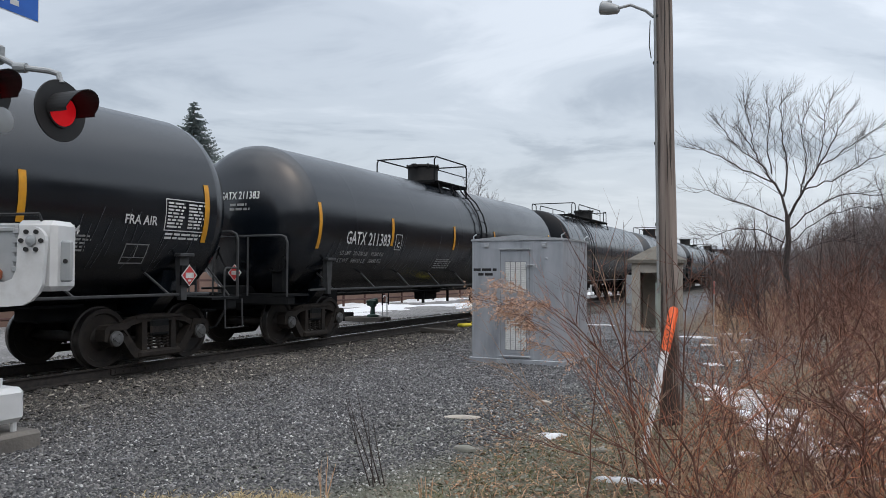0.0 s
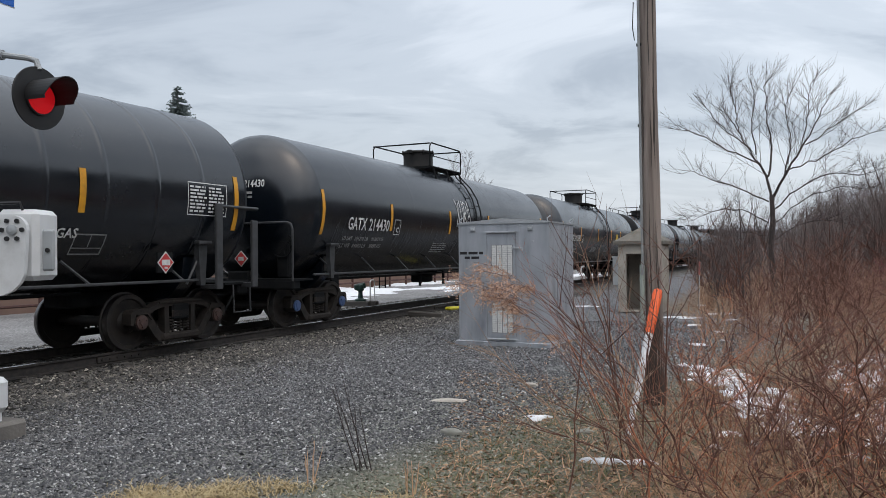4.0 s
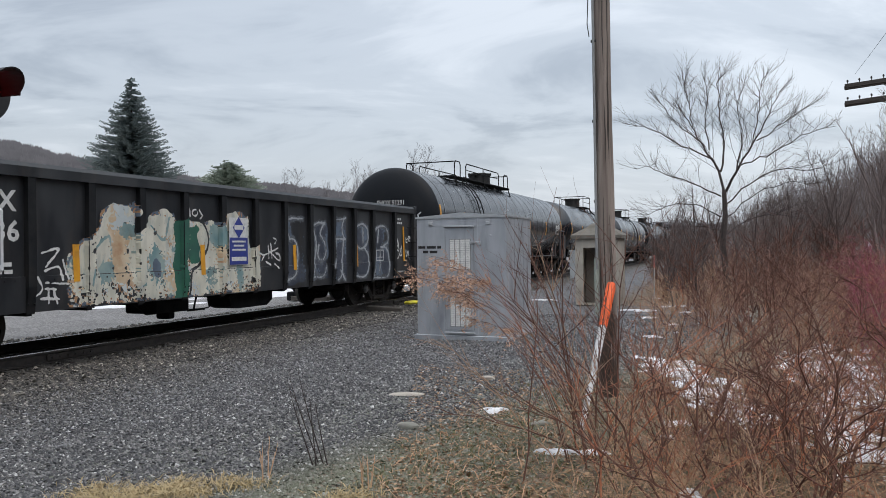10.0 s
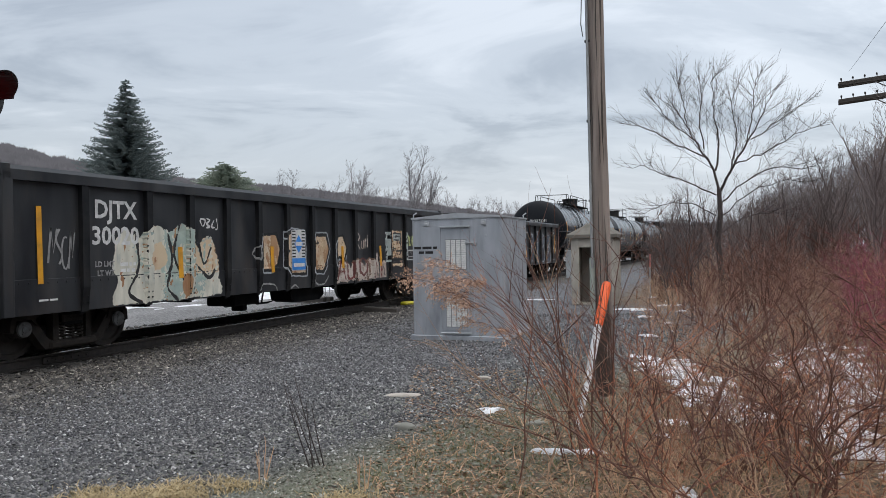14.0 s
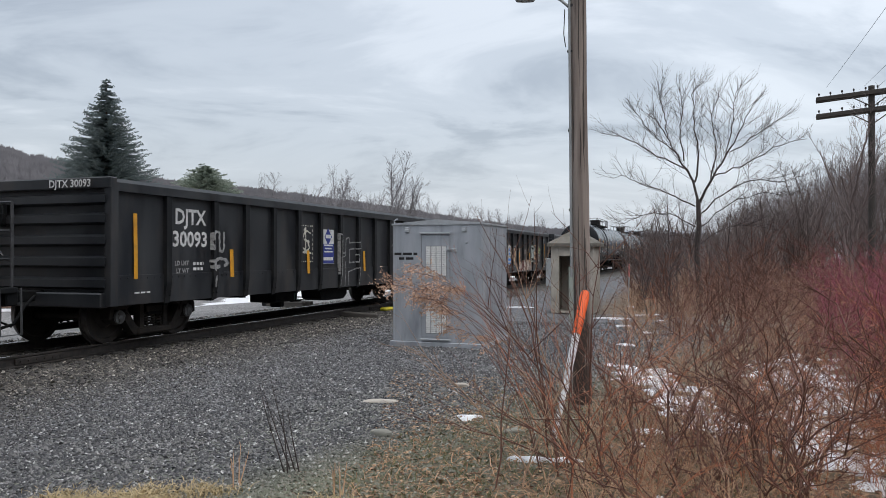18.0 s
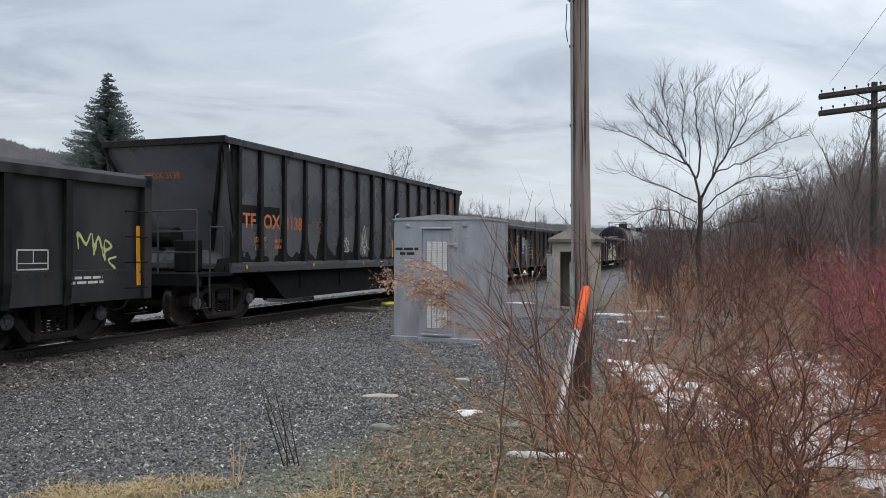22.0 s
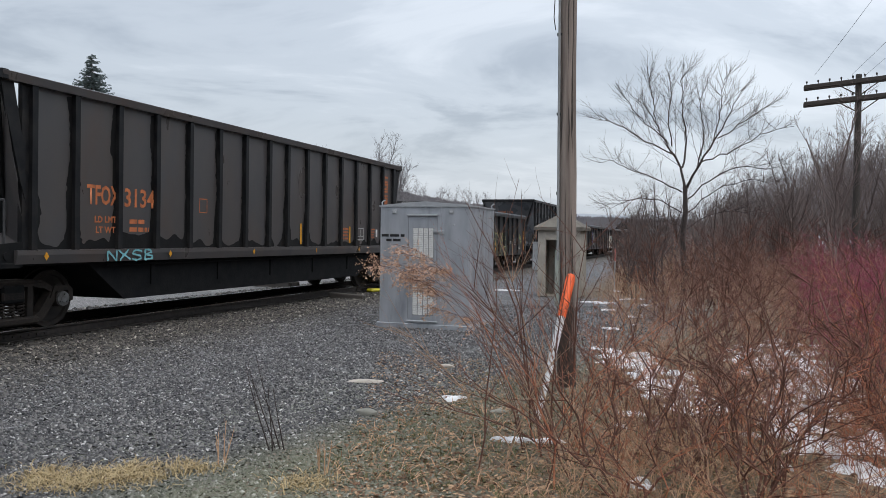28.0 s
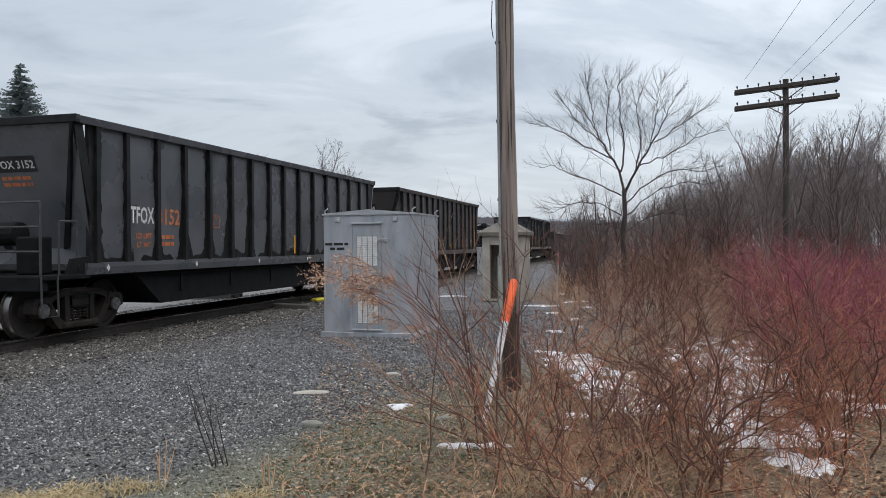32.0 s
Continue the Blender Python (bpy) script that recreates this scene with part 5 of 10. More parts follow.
def sprayed(car, side, box, paint, mats, name="graffiti", label="spray-painted graffiti", cell=0.025, lift=0.004, key=None, kind="stuff"):
    """Paint laid on a side in fine cells. paint(Y, Z) gives the index of a material, or -1 where none lies."""
    if key is not None and key in SHARED:
        return tagged(part(name, SHARED[key], None, car, label), kind=kind)
    y0, y1, z0, z1 = box
    ny, nz = int((y1 - y0) / cell), int((z1 - z0) / cell)
    yc, zc = y0 + cell * (np.arange(ny) + 0.5), z0 + cell * (np.arange(nz) + 0.5)
    Y, Z = np.meshgrid(yc, zc)
    idx = paint(Y, Z)
    g = Geo()
    # edges of the paint are rounded: each corner on an edge moves towards its neighbours along that edge
    pad = np.full((nz + 2, ny + 2), -1)
    pad[1:-1, 1:-1] = idx
    PY, PZ = np.meshgrid(y0 + cell * np.arange(ny + 1), z0 + cell * np.arange(nz + 1))
    across = pad[1:, 1:-1] != pad[:-1, 1:-1]
    upright = pad[1:-1, 1:] != pad[1:-1, :-1]
    for step in range(4):
        sy, sz, cnt = np.zeros(PY.shape), np.zeros(PY.shape), np.zeros(PY.shape)
        for A, B, on in (((slice(None), slice(0, -1)), (slice(None), slice(1, None)), across), ((slice(0, -1), slice(None)), (slice(1, None), slice(None)), upright)):
            for P, Q in ((A, B), (B, A)):
                sy[P] += PY[Q] * on
                sz[P] += PZ[Q] * on
                cnt[P] += on
        ok = cnt == 2
        PY = np.where(ok, 0.45 * PY + 0.55 * sy / np.maximum(cnt, 1), PY)
        PZ = np.where(ok, 0.45 * PZ + 0.55 * sz / np.maximum(cnt, 1), PZ)
    ids = {}
    def corner(i, j):
        if (i, j) not in ids:
            ids[i, j] = len(g.v)
            g.v.append(side.at(float(PY[j, i]), float(PZ[j, i]), lift))
        return ids[i, j]
    for j, i in zip(*np.nonzero(idx >= 0)):
        i, j = int(i), int(j)
        g.f.append((corner(i, j), corner(i + 1, j), corner(i + 1, j + 1), corner(i, j + 1)))
        g.mi.append(int(idx[j, i]))
    me = g.mesh(name, mats)
    if key is not None:
        SHARED[key] = me
    return tagged(part(name, me, None, car, label), kind=kind)


# letter skeletons in a unit box
GLYPH = {"S": [[(0.95, 0.85), (0.6, 1), (0.2, 0.9), (0.1, 0.65), (0.85, 0.42), (0.9, 0.15), (0.5, 0), (0.05, 0.12)]], "O": [[(0.5, 1), (0.1, 0.75), (0.1, 0.25), (0.5, 0), (0.9, 0.25), (0.9, 0.75), (0.5, 1)]],
         "P": [[(0.1, 0), (0.15, 1), (0.75, 0.95), (0.9, 0.7), (0.7, 0.48), (0.15, 0.45)]], "N": [[(0.1, 0), (0.1, 1), (0.85, 0), (0.9, 1)]], "T": [[(0, 0.95), (1, 0.95)], [(0.55, 0.95), (0.45, 0)]],
         "H": [[(0.1, 0), (0.15, 1)], [(0.9, 0), (0.85, 1)], [(0.12, 0.5), (0.88, 0.5)]], "Y": [[(0.05, 1), (0.5, 0.5), (0.45, 0)], [(0.95, 1), (0.5, 0.5)]], "E": [[(0.9, 1), (0.15, 0.95), (0.05, 0), (0.85, 0.05)], [(0.1, 0.5), (0.7, 0.55)]],
         "B": [[(0.1, 0), (0.15, 1), (0.7, 0.97), (0.8, 0.72), (0.15, 0.53), (0.85, 0.4), (0.9, 0.12), (0.1, 0)]], "R": [[(0.1, 0), (0.15, 1), (0.75, 0.95), (0.85, 0.7), (0.2, 0.5), (0.95, 0)]], "U": [[(0.1, 1), (0.15, 0.1), (0.5, 0), (0.85, 0.1), (0.9, 1)]],
         "X": [[(0, 1), (1, 0)], [(0.85, 1), (0.05, 0)]], "J": [[(0.3, 1), (1, 1)], [(0.7, 1), (0.65, 0.2), (0.35, 0), (0.05, 0.25)]], "y": [[(0.0, 0.9), (0.25, 0.45), (0.7, 0.5)], [(0.85, 1), (0.8, 0.1), (0.5, -0.35), (0.2, -0.25)]],
         "A": [[(0, 0), (0.5, 1), (1, 0)], [(0.2, 0.4), (0.8, 0.4)]], "C": [[(0.95, 0.85), (0.5, 1), (0.1, 0.7), (0.1, 0.3), (0.5, 0), (0.95, 0.15)]], "M": [[(0, 0), (0.15, 1), (0.5, 0.4), (0.85, 1), (1, 0)]]}


def glyph(ch, y0, y1, z0, z1, lean=0.0):
    return [[(y0 + (y1 - y0) * a + lean * b, z0 + (z1 - z0) * b) for a, b in ln] for ln in GLYPH[ch]]


def word(text, y0, y1, z0, z1, seed=1, gap=0.12, sway=0.06):
    """Skeletons of hand-drawn letters that fill a box unevenly."""
    r = random.Random(seed)
    w = (y1 - y0) / len(text)
    out = []
    for k, ch in enumerate(text):
        out += glyph(ch, y0 + k * w, y0 + (k + 1 - gap) * w, z0 + r.uniform(-sway, sway) * (z1 - z0), z1 + r.uniform(-sway, sway) * (z1 - z0), r.uniform(-0.1, 0.1) * w)
    return out


def tag(car, side, text, y0, y1, z0, z1, mat, w=0.035, seed=1, label="hand-sprayed tag"):
    """Thin sprayed letters."""
    lines = word(text, y0, y1, z0, z1, seed)
    sprayed(car, side, (y0 - 0.1, y1 + 0.1, z0 - 0.15 - 0.3 * (z1 - z0), z1 + 0.12), lambda Y, Z: np.where(far_from(Y, Z, lines) + 0.006 * ripple(Y, Z, seed, 40) < w / 2, 0, -1), [mat], "graffiti", label, max(0.012, w * 0.36), 0.007)


def bend(pts, k=4):
    """A smooth line through a few points."""
    ends = [(2 * pts[0][0] - pts[1][0], 2 * pts[0][1] - pts[1][1]), *pts, (2 * pts[-1][0] - pts[-2][0], 2 * pts[-1][1] - pts[-2][1])]
    out = []
    for a, b, c, d in zip(ends[:-3], ends[1:-2], ends[2:-1], ends[3:]):
        for i in range(k):
            t = i / k
            out.append(tuple(0.5 * (2 * b[q] + (c[q] - a[q]) * t + (2 * a[q] - 5 * b[q] + 4 * c[q] - d[q]) * t * t + (3 * b[q] - a[q] - 3 * c[q] + d[q]) * t ** 3) for q in (0, 1)))
    return out + [pts[-1]]


def grain(Y, seed):
    """Fine spatter, one value for each cell."""
    return np.random.default_rng(seed).standard_normal(Y.shape)


def strokes(car, side, lines, mat, w=0.03, seed=1, label="spray-painted strokes", wear=-2.0, lift=0.0075):
    """Sprayed lines through a few points each; wear near zero leaves gaps."""
    fine = [bend(ln) for ln in lines]
    ys, zs = [p[0] for ln in fine for p in ln], [p[1] for ln in fine for p in ln]
    def paint(Y, Z):
        d = far_from(Y, Z, fine) + 0.2 * w * ripple(Y, Z, seed, 25) + 0.1 * w * grain(Y, seed)
        return np.where((d < w / 2) & (ripple(Y, Z, seed + 40, 11) > wear) & (Z > 0.67), 0, -1)
    return sprayed(car, side, (min(ys) - w, max(ys) + w, min(zs) - w, max(zs) + w), paint, [mat], "graffiti", label, max(0.01, w * 0.36), lift, None, "stuff")


def inside(Y, Z, outline):
    """Which points of a grid lie within a closed outline."""
    hit = np.zeros(Y.shape, bool)
    for (a, b), (c, d) in zip(outline, outline[1:] + outline[:1]):
        hit ^= ((b > Z) != (d > Z)) & (Y < (c - a) * (Z - b) / (d - b if d != b else 1e-9) + a)
    return hit


def mark_rect(g, side, y0, y1, z0, z1, lift=0.006, slant=0.0):
    """One filled rectangle, cut into strips so that it follows the side."""
    n = max(1, int((z1 - z0) / 0.12)) if isinstance(side, Shell) else 1
    for i in range(n):
        a, b = z0 + (z1 - z0) * i / n, z0 + (z1 - z0) * (i + 1) / n
        sa, sb = slant * (a - z0), slant * (b - z0)
        g.quad(side.at(y0 + sa, a, lift), side.at(y1 + sa, a, lift), side.at(y1 + sb, b, lift), side.at(y0 + sb, b, lift))


def mark_line(g, side, pts, w, lift=0.007):
    """A painted stroke along pts (y, z)."""
    left, right = [], []
    for i, p in enumerate(pts):
        a, b = pts[max(i - 1, 0)], pts[min(i + 1, len(pts) - 1)]
        d = math.hypot(b[0] - a[0], b[1] - a[1]) or 1.0
        n = (-(b[1] - a[1]) / d * w / 2, (b[0] - a[0]) / d * w / 2)
        left.append(side.at(p[0] + n[0], p[1] + n[1], lift))
        right.append(side.at(p[0] - n[0], p[1] - n[1], lift))
    for i in range(len(pts) - 1):
        g.quad(right[i], right[i + 1], left[i + 1], left[i])


def mark_frame(g, side, y0, y1, z0, z1, w=0.02, cross=True):
    mark_rect(g, side, y0, y1, z0, z0 + w)
    mark_rect(g, side, y0, y1, z1 - w, z1)
    mark_rect(g, side, y0, y0 + w, z0, z1)
    mark_rect(g, side, y1 - w, y1, z0, z1)
    if cross:
        zm, ym = z0 + (z1 - z0) * 0.3, (y0 + y1) / 2
        mark_rect(g, side, y0, y1, zm, zm + w * 0.7)
        mark_rect(g, side, ym, ym + w * 0.7, zm, z1)


def mark_bars(g, side, y0, y1, z0, z1, rows, rng):
    """Small print: rows of word-long bars."""
    h = (z1 - z0) / rows
    for r in range(rows):
        y = y0
        end = y1 - rng.random() * (y1 - y0) * 0.25
        while y < end:
            w = min(end - y, 0.05 + rng.random() * 0.16)
            mark_rect(g, side, y, y + w, z1 - (r + 0.75) * h, z1 - (r + 0.2) * h)
            y += w + 0.03


def text_mark(car, side, text, y, z, height, mat, name="lettering", bold=0.004, width=None, label=""):
    src = lettering(text, height, "lettering", bold, width)
    me = src.copy()
    for v in me.vertices:
        v.co = side.at(y + v.co.x, z + v.co.z, 0.016 if isinstance(side, Shell) else 0.007)
    me.materials.clear()
    me.materials.append(mat)
    return part(name, me, None, car, label)


def marking(car, name, mat, draw, label=""):
    g = Geo()
    draw(g)
    ob = part(name, g, mat, car, label)
    if name in ("small_print", "scuff"):
        ob["kind"] = "stuff"


def stripe(car, side, y, z, w=0.1, h=0.62):
    marking(car, "reflector_stripe", YELLOW, lambda g: mark_rect(g, side, y - w / 2, y + w / 2, z - h / 2, z + h / 2, 0.01), "yellow reflective stripe")


def placard(car, side, y, z, s=0.18):
    marking(car, "placard_holder", UNDER_BLACK, lambda g: g.box(side.x - 0.02, side.x + 0.02, y - 0.16, y + 0.16, z - 0.16, z + 0.16))
    def white(g):
        g.add([side.at(y, z - s, 0.03), side.at(y + s, z, 0.03), side.at(y, z + s, 0.03), side.at(y - s, z, 0.03)], [(0, 1, 2, 3)])
    def red(g):
        r = s * 0.86
        g.add([side.at(y - r, z, 0.036), side.at(y, z - r, 0.036), side.at(y + r, z, 0.036), side.at(y, z + r, 0.036)], [(0, 1, 2, 3)])
    def bar(g):
        mark_rect(g, side, y - s * 0.5, y + s * 0.5, z - 0.045, z + 0.045, 0.041)
        mark_rect(g, side, y - s * 0.2, y + s * 0.2, z - s * 0.55, z - s * 0.38, 0.041)
    marking(car, "placard", WHITE_STENCIL, white, "white edged red diamond placard")
    marking(car, "placard_face", RED_SIGN, red)
    marking(car, "placard_panel", WHITE_STENCIL, bar)


def end_placard(car, half, x, z, s=0.17):
    """A diamond placard that hangs on the rear end rail."""
    def diamond(r, dy):
        g = Geo()
        g.prism([(x, z - r), (x + r, z), (x, z + r), (x - r, z)], -half - 0.045 - dy, -half - 0.03, "y")
        return g
    part("placard", diamond(s, 0.0), WHITE_STENCIL, car, "white edged red diamond placard")
    part("placard_face", diamond(s * 0.86, 0.004), RED_SIGN, car)
    g = Geo(); g.box(x - s * 0.42, x + s * 0.42, -half - 0.053, -half - 0.046, z - 0.04, z + 0.04)
    part("placard_panel", g, WHITE_STENCIL, car)


def scrawl(car, side, y0, y1, z0, z1, seed, mat, n=6, w=0.03, label="spray-painted scrawl"):
    """Loose sprayed strokes that fill a box."""
    rng = random.Random(seed)
    g = Geo()
    for k in range(n):
        cy = y0 + (y1 - y0) * (k + 0.5) / n
        half = (y1 - y0) / n * (0.45 + 0.35 * rng.random())
        kind = rng.randrange(4)
        zl, zh = z0 + (z1 - z0) * 0.25 * rng.random(), z1 - (z1 - z0) * 0.25 * rng.random()
        if kind == 0:
            pts = [(cy + half * math.cos(a * 0.4) * 0.9, (zl + zh) / 2 + (zh - zl) / 2 * math.sin(a * 0.4)) for a in range(3, 16)]
        elif kind == 1:
            pts = [(cy - half, zl), (cy - half * 0.3, zh), (cy + half * 0.2, zl + (zh - zl) * 0.3), (cy + half, zh)]
        elif kind == 2:
            pts = [(cy + half * 0.7 * math.sin(a * 0.55), zl + (zh - zl) * a / 12) for a in range(13)]
        else:
            pts = [(cy - half, zh), (cy + half * 0.9, zh - 0.02), (cy - half * 0.5, (zl + zh) / 2), (cy + half * 0.8, zl), (cy - half, zl + 0.03)]
        mark_line(g, side, pts, w * (0.8 + 0.5 * rng.random()), 0.009 + 0.0005 * k)
    part("graffiti", g, mat, car, label)


def bubble(car, side, y, z, w, h, seed, fill, line, lw=0.05):
    """A bubble letter: an uneven filled shape with an outline."""
    rng = random.Random(seed)
    pts = []
    for k in range(18):
        a = 2 * math.pi * k / 18
        sq = (abs(math.cos(a)) ** 0.55 * math.copysign(1, math.cos(a)), abs(math.sin(a)) ** 0.55 * math.copysign(1, math.sin(a)))
        f = 0.8 + 0.3 * rng.random()
        pts.append((y + sq[0] * w / 2 * f, z + sq[1] * h / 2 * f))
    if fill is not None:
        g = Geo()
        g.add([side.at(y, z, 0.005)] + [side.at(*p, 0.005) for p in pts], [(0, i + 1, (i + 1) % 18 + 1) for i in range(18)])
        part("graffiti_fill", g, fill, car, "faded spray-painted patch")
    if line is not None:
        g = Geo()
        mark_line(g, side, pts + pts[:2], lw, 0.0085)
        mark_line(g, side, [(y - w * 0.2, z + h * 0.2), (y + w * 0.15, z + h * 0.05), (y - w * 0.1, z - h * 0.2)], lw * 0.8, 0.0095)
        part("graffiti_outline", g, line, car, "spray-painted outline")


def build_tank(g, half, r, zc, ribs, head):
    n = 72
    prof = []
    # heads are flattened domes, the shell has weld seams or jacket bands
    for k in range(9):
        a = k / 8 * math.pi / 2
        prof.append((-half - head * math.cos(a), max(0.002, r * math.sin(a) ** (0.75 if ribs else 1.0))))
    step = 1.0 if ribs else 2.9
    y = -half + step * 0.5
    while y < half - 0.2:
        if ribs:
            prof += [(y - 0.07, r), (y - 0.045, r), (y - 0.035, r + 0.006), (y + 0.035, r + 0.006), (y + 0.045, r), (y + 0.07, r)]
        else:
            prof += [(y - 0.06, r), (y - 0.03, r), (y - 0.01, r + 0.002), (y + 0.01, r + 0.002), (y + 0.03, r), (y + 0.06, r)]
        y += step
    for k in range(9):
        a = (8 - k) / 8 * math.pi / 2
        prof.append((half + head * math.cos(a), max(0.002, r * math.sin(a) ** (0.75 if ribs else 1.0))))
    # jacketed tanks have dull heads
    g.cur = 1 if ribs else 0
    g.lathe(prof[:9], pose(0, 0, zc, -90, 0, 0), n, False)
    g.lathe(prof[-9:], pose(0, 0, zc, -90, 0, 0), n, False)
    g.cur = 0
    g.lathe(prof[8:-8], pose(0, 0, zc, -90, 0, 0), n, False)


TANK_R, TANK_Z = 1.63, 2.54


def tank_car(u, half, coupler_half, ribs, long_platform, keyed, label, truck_at=7.2, caps=(None, None)):
    """A tank car whose middle is at u metres along the train."""
    r, zc = TANK_R, TANK_Z
    car = thing("tank_car", label, "tank car", pose(TRACK_X, u, RAIL_Z), "freight cars of the train")
    CARS.append((car, u))
    head = 0.42 if ribs else 0.82
    body = JACKET_BLACK if ribs else TANK_BLACK
    key = ("tank", half, ribs)
    if key not in SHARED:
        g = Geo()
        build_tank(g, half - head * 0.5, r, zc, ribs, head)
        SHARED[key] = g.mesh("tank", [body, HEAD_BLACK], True)
    part("tank", SHARED[key], None, car, "")
    for s in (1, -1):
        def saddle(g):
            out = [(-0.95, 0.8), (0.95, 0.8), (1.25, 1.1), (1.3, 1.5), (0.9, 1.12), (0, 0.88), (-0.9, 1.12), (-1.3, 1.5), (-1.25, 1.1)]
            g.prism(out, -0.16, 0.16, "y")
        part("saddle", shared("saddle", saddle, body), None, car, "", pose(0, s * truck_at, 0))
        def stub(g):
            L = coupler_half - truck_at
            g.box(-0.28, 0.28, -1.6, L - 0.75, 0.7, 1.2, 0.03)
            g.box(-1.42, 1.42, L - 1.0, L - 0.72, 0.82, 1.02, 0.03)
            g.box(-1.45, -0.3, L - 1.4, L - 0.72, 1.0, 1.04)
            g.box(0.3, 1.45, L - 1.4, L - 0.72, 1.0, 1.04)
        part("stub_sill", shared(("stub_sill", coupler_half, truck_at), stub, UNDER_BLACK), None, car, "", pose(0, s * truck_at, 0, 0, 0, 0 if s > 0 else 180))
        # end hand rail: one hoop across the car, a middle post and a slanting stay
        def hoop(g):
            L = coupler_half - 0.72
            g.tube([(1.42, L, 1.0), (1.42, L, 2.06), (1.38, L, 2.16), (1.28, L, 2.2), (-1.28, L, 2.2), (-1.38, L, 2.16), (-1.42, L, 2.06), (-1.42, L, 1.0)], 0.023, 8)
            g.tube([(0.45, L, 1.0), (0.45, L, 2.2)], 0.02, 6)
            g.tube([(-0.45, L, 1.0), (-0.45, L, 2.2)], 0.02, 6)
            g.tube([(0.3, L - 0.02, 2.0), (1.25, L - 0.02, 1.06)], 0.016, 6)
            g.tube([(1.44, L + 0.1, 1.0), (1.46, L + 0.1, 0.5), (1.46, L - 0.35, 0.5), (1.44, L - 0.35, 1.0)], 0.016, 6)
            g.tube([(1.42, L, 1.55), (1.42, L - 0.3, 1.55), (1.42, L - 0.34, 1.5), (1.42, L - 0.34, 1.02)], 0.016, 6)
        def channel_frame(g):
            # flat channel posts with a level top bar
            L = coupler_half - 0.87
            for y in (L, L - 0.95):
                for d in (1, -1):
                    g.box(d * 1.68 - 0.03, d * 1.68 + 0.03, y - 0.08, y + 0.08, 0.95, 2.16 if y == L else 2.42, 0.012)
                    g.box(d * 1.5 - 0.2, d * 1.5 + 0.2, y - 0.05, y + 0.05, 0.95, 1.03, 0.01)
            g.tube([(1.68, L - 0.95, 2.38), (1.68, L + 0.1, 2.38), (1.6, L + 0.16, 2.38), (-1.6, L + 0.16, 2.38), (-1.68, L + 0.1, 2.38), (-1.68, L - 0.95, 2.38)], 0.025, 8)
            g.tube([(1.42, L - 1.0, 1.75), (1.42, L - 1.45, 1.05)], 0.02, 6)
            g.tube([(1.44, L + 0.16, 1.0), (1.46, L + 0.16, 0.5), (1.46, L - 0.3, 0.5), (1.44, L - 0.3, 1.0)], 0.016, 6)
        part("end_rail", shared(("end_rail", coupler_half, long_platform), channel_frame if long_platform else hoop, RAIL_GREY), None, car, "", pose(0, 0, 0, 0, 0, 0 if s > 0 else 180))
        # tapered side bracket over each truck, with a cap plate
        def bracket(g):
            g.prism([(-0.055, 1.02), (0.055, 1.02), (0.11, 1.73), (-0.11, 1.73)], 1.39, 1.49)
            g.box(1.36, 1.56, -0.16, 0.16, 1.72, 1.78, 0.01)
        for d in (0, 180):
            part("side_bracket", shared("side_bracket", bracket, RAIL_GREY), None, car, "", pose(0, s * (truck_at + 0.1), 0, 0, 0, d))
    # side running rails: a bar along the flank on slanting stays
    def runner(g):
        L = coupler_half - 1.45
        g.box(-0.02, 0.03, -L, L, 1.09, 1.135, 0.01)
        for k in range(9):
            y = -L + 2 * L * (k + 0.5) / 9
            g.tube([(0.0, y, 1.11), (-0.17, y - 0.36, 1.46)], 0.02, 6)
    for s in (1, -1):
        part("running_rail", shared(("running_rail", coupler_half), runner, RAIL_GREY), None, car, "", pose(s * 1.42, 0, 0, 0, 0, 0 if s > 0 else 180))
    # end brake gear and valve gear below
    def under(g):
        if long_platform:
            g.lathe([(-0.6, 0.02), (-0.58, 0.2), (0.58, 0.2), (0.6, 0.02)], pose(0.35, -5.3, 0.7, 90, 0, 0), 16)
            g.box(0.2, 0.5, -5.5, -5.1, 0.8, 1.1)
        g.box(-0.5, 0.75, -6.2, -5.85, 0.7, 1.15, 0.02)
        g.tube([(0.5, -5.9, 0.95), (0.5, 6.2, 0.95)], 0.025, 6)
        g.tube([(-0.3, -6.2, 0.9), (-0.3, 6.2, 0.9)], 0.03, 6)
        g.lathe([(0, 0.5), (0.1, 0.45), (0.16, 0.2), (0.3, 0.12)], pose(0, 0.2, 0.98, 180, 0, 0), 18)
        g.box(-0.2, 0.2, -0.2, 0.6, 0.66, 1.0, 0.04)
        for dy in (-0.75, 0.95):
            g.tube([(0.4, dy, 1.0), (0.4, dy, 0.58)], 0.045, 8)
    part("brake_rigging", shared(("brake_rigging", long_platform), under, UNDER_BLACK), None, car)
    def wheel_of_brake(g):
        m = pose(0.95, -coupler_half + 1.0, 1.75, 90, 0, 0)
        pts = [m @ Vector((0.27 * math.cos(k * math.pi / 10), 0.27 * math.sin(k * math.pi / 10), 0)) for k in range(21)]
        g.tube(pts, 0.016, 6)
        for k in range(4):
            a = k * math.pi / 2 + 0.3
            g.tube([m @ Vector((0, 0, -0.05)), m @ Vector((0.27 * math.cos(a), 0.27 * math.sin(a), 0))], 0.012, 5)
        g.box(0.8, 1.1, -coupler_half + 1.02, -coupler_half + 1.2, 1.05, 1.9, 0.03)
    part("brake_wheel", shared(("brake_wheel", coupler_half), wheel_of_brake, UNDER_BLACK), None, car)
    add_couplers(car, coupler_half)
    for s in (1, -1):
        add_truck(car, s * truck_at, keyed, caps[0] if s > 0 else caps[1])
    # dome, lid, platform, hand rails and ladder
    top = zc + r
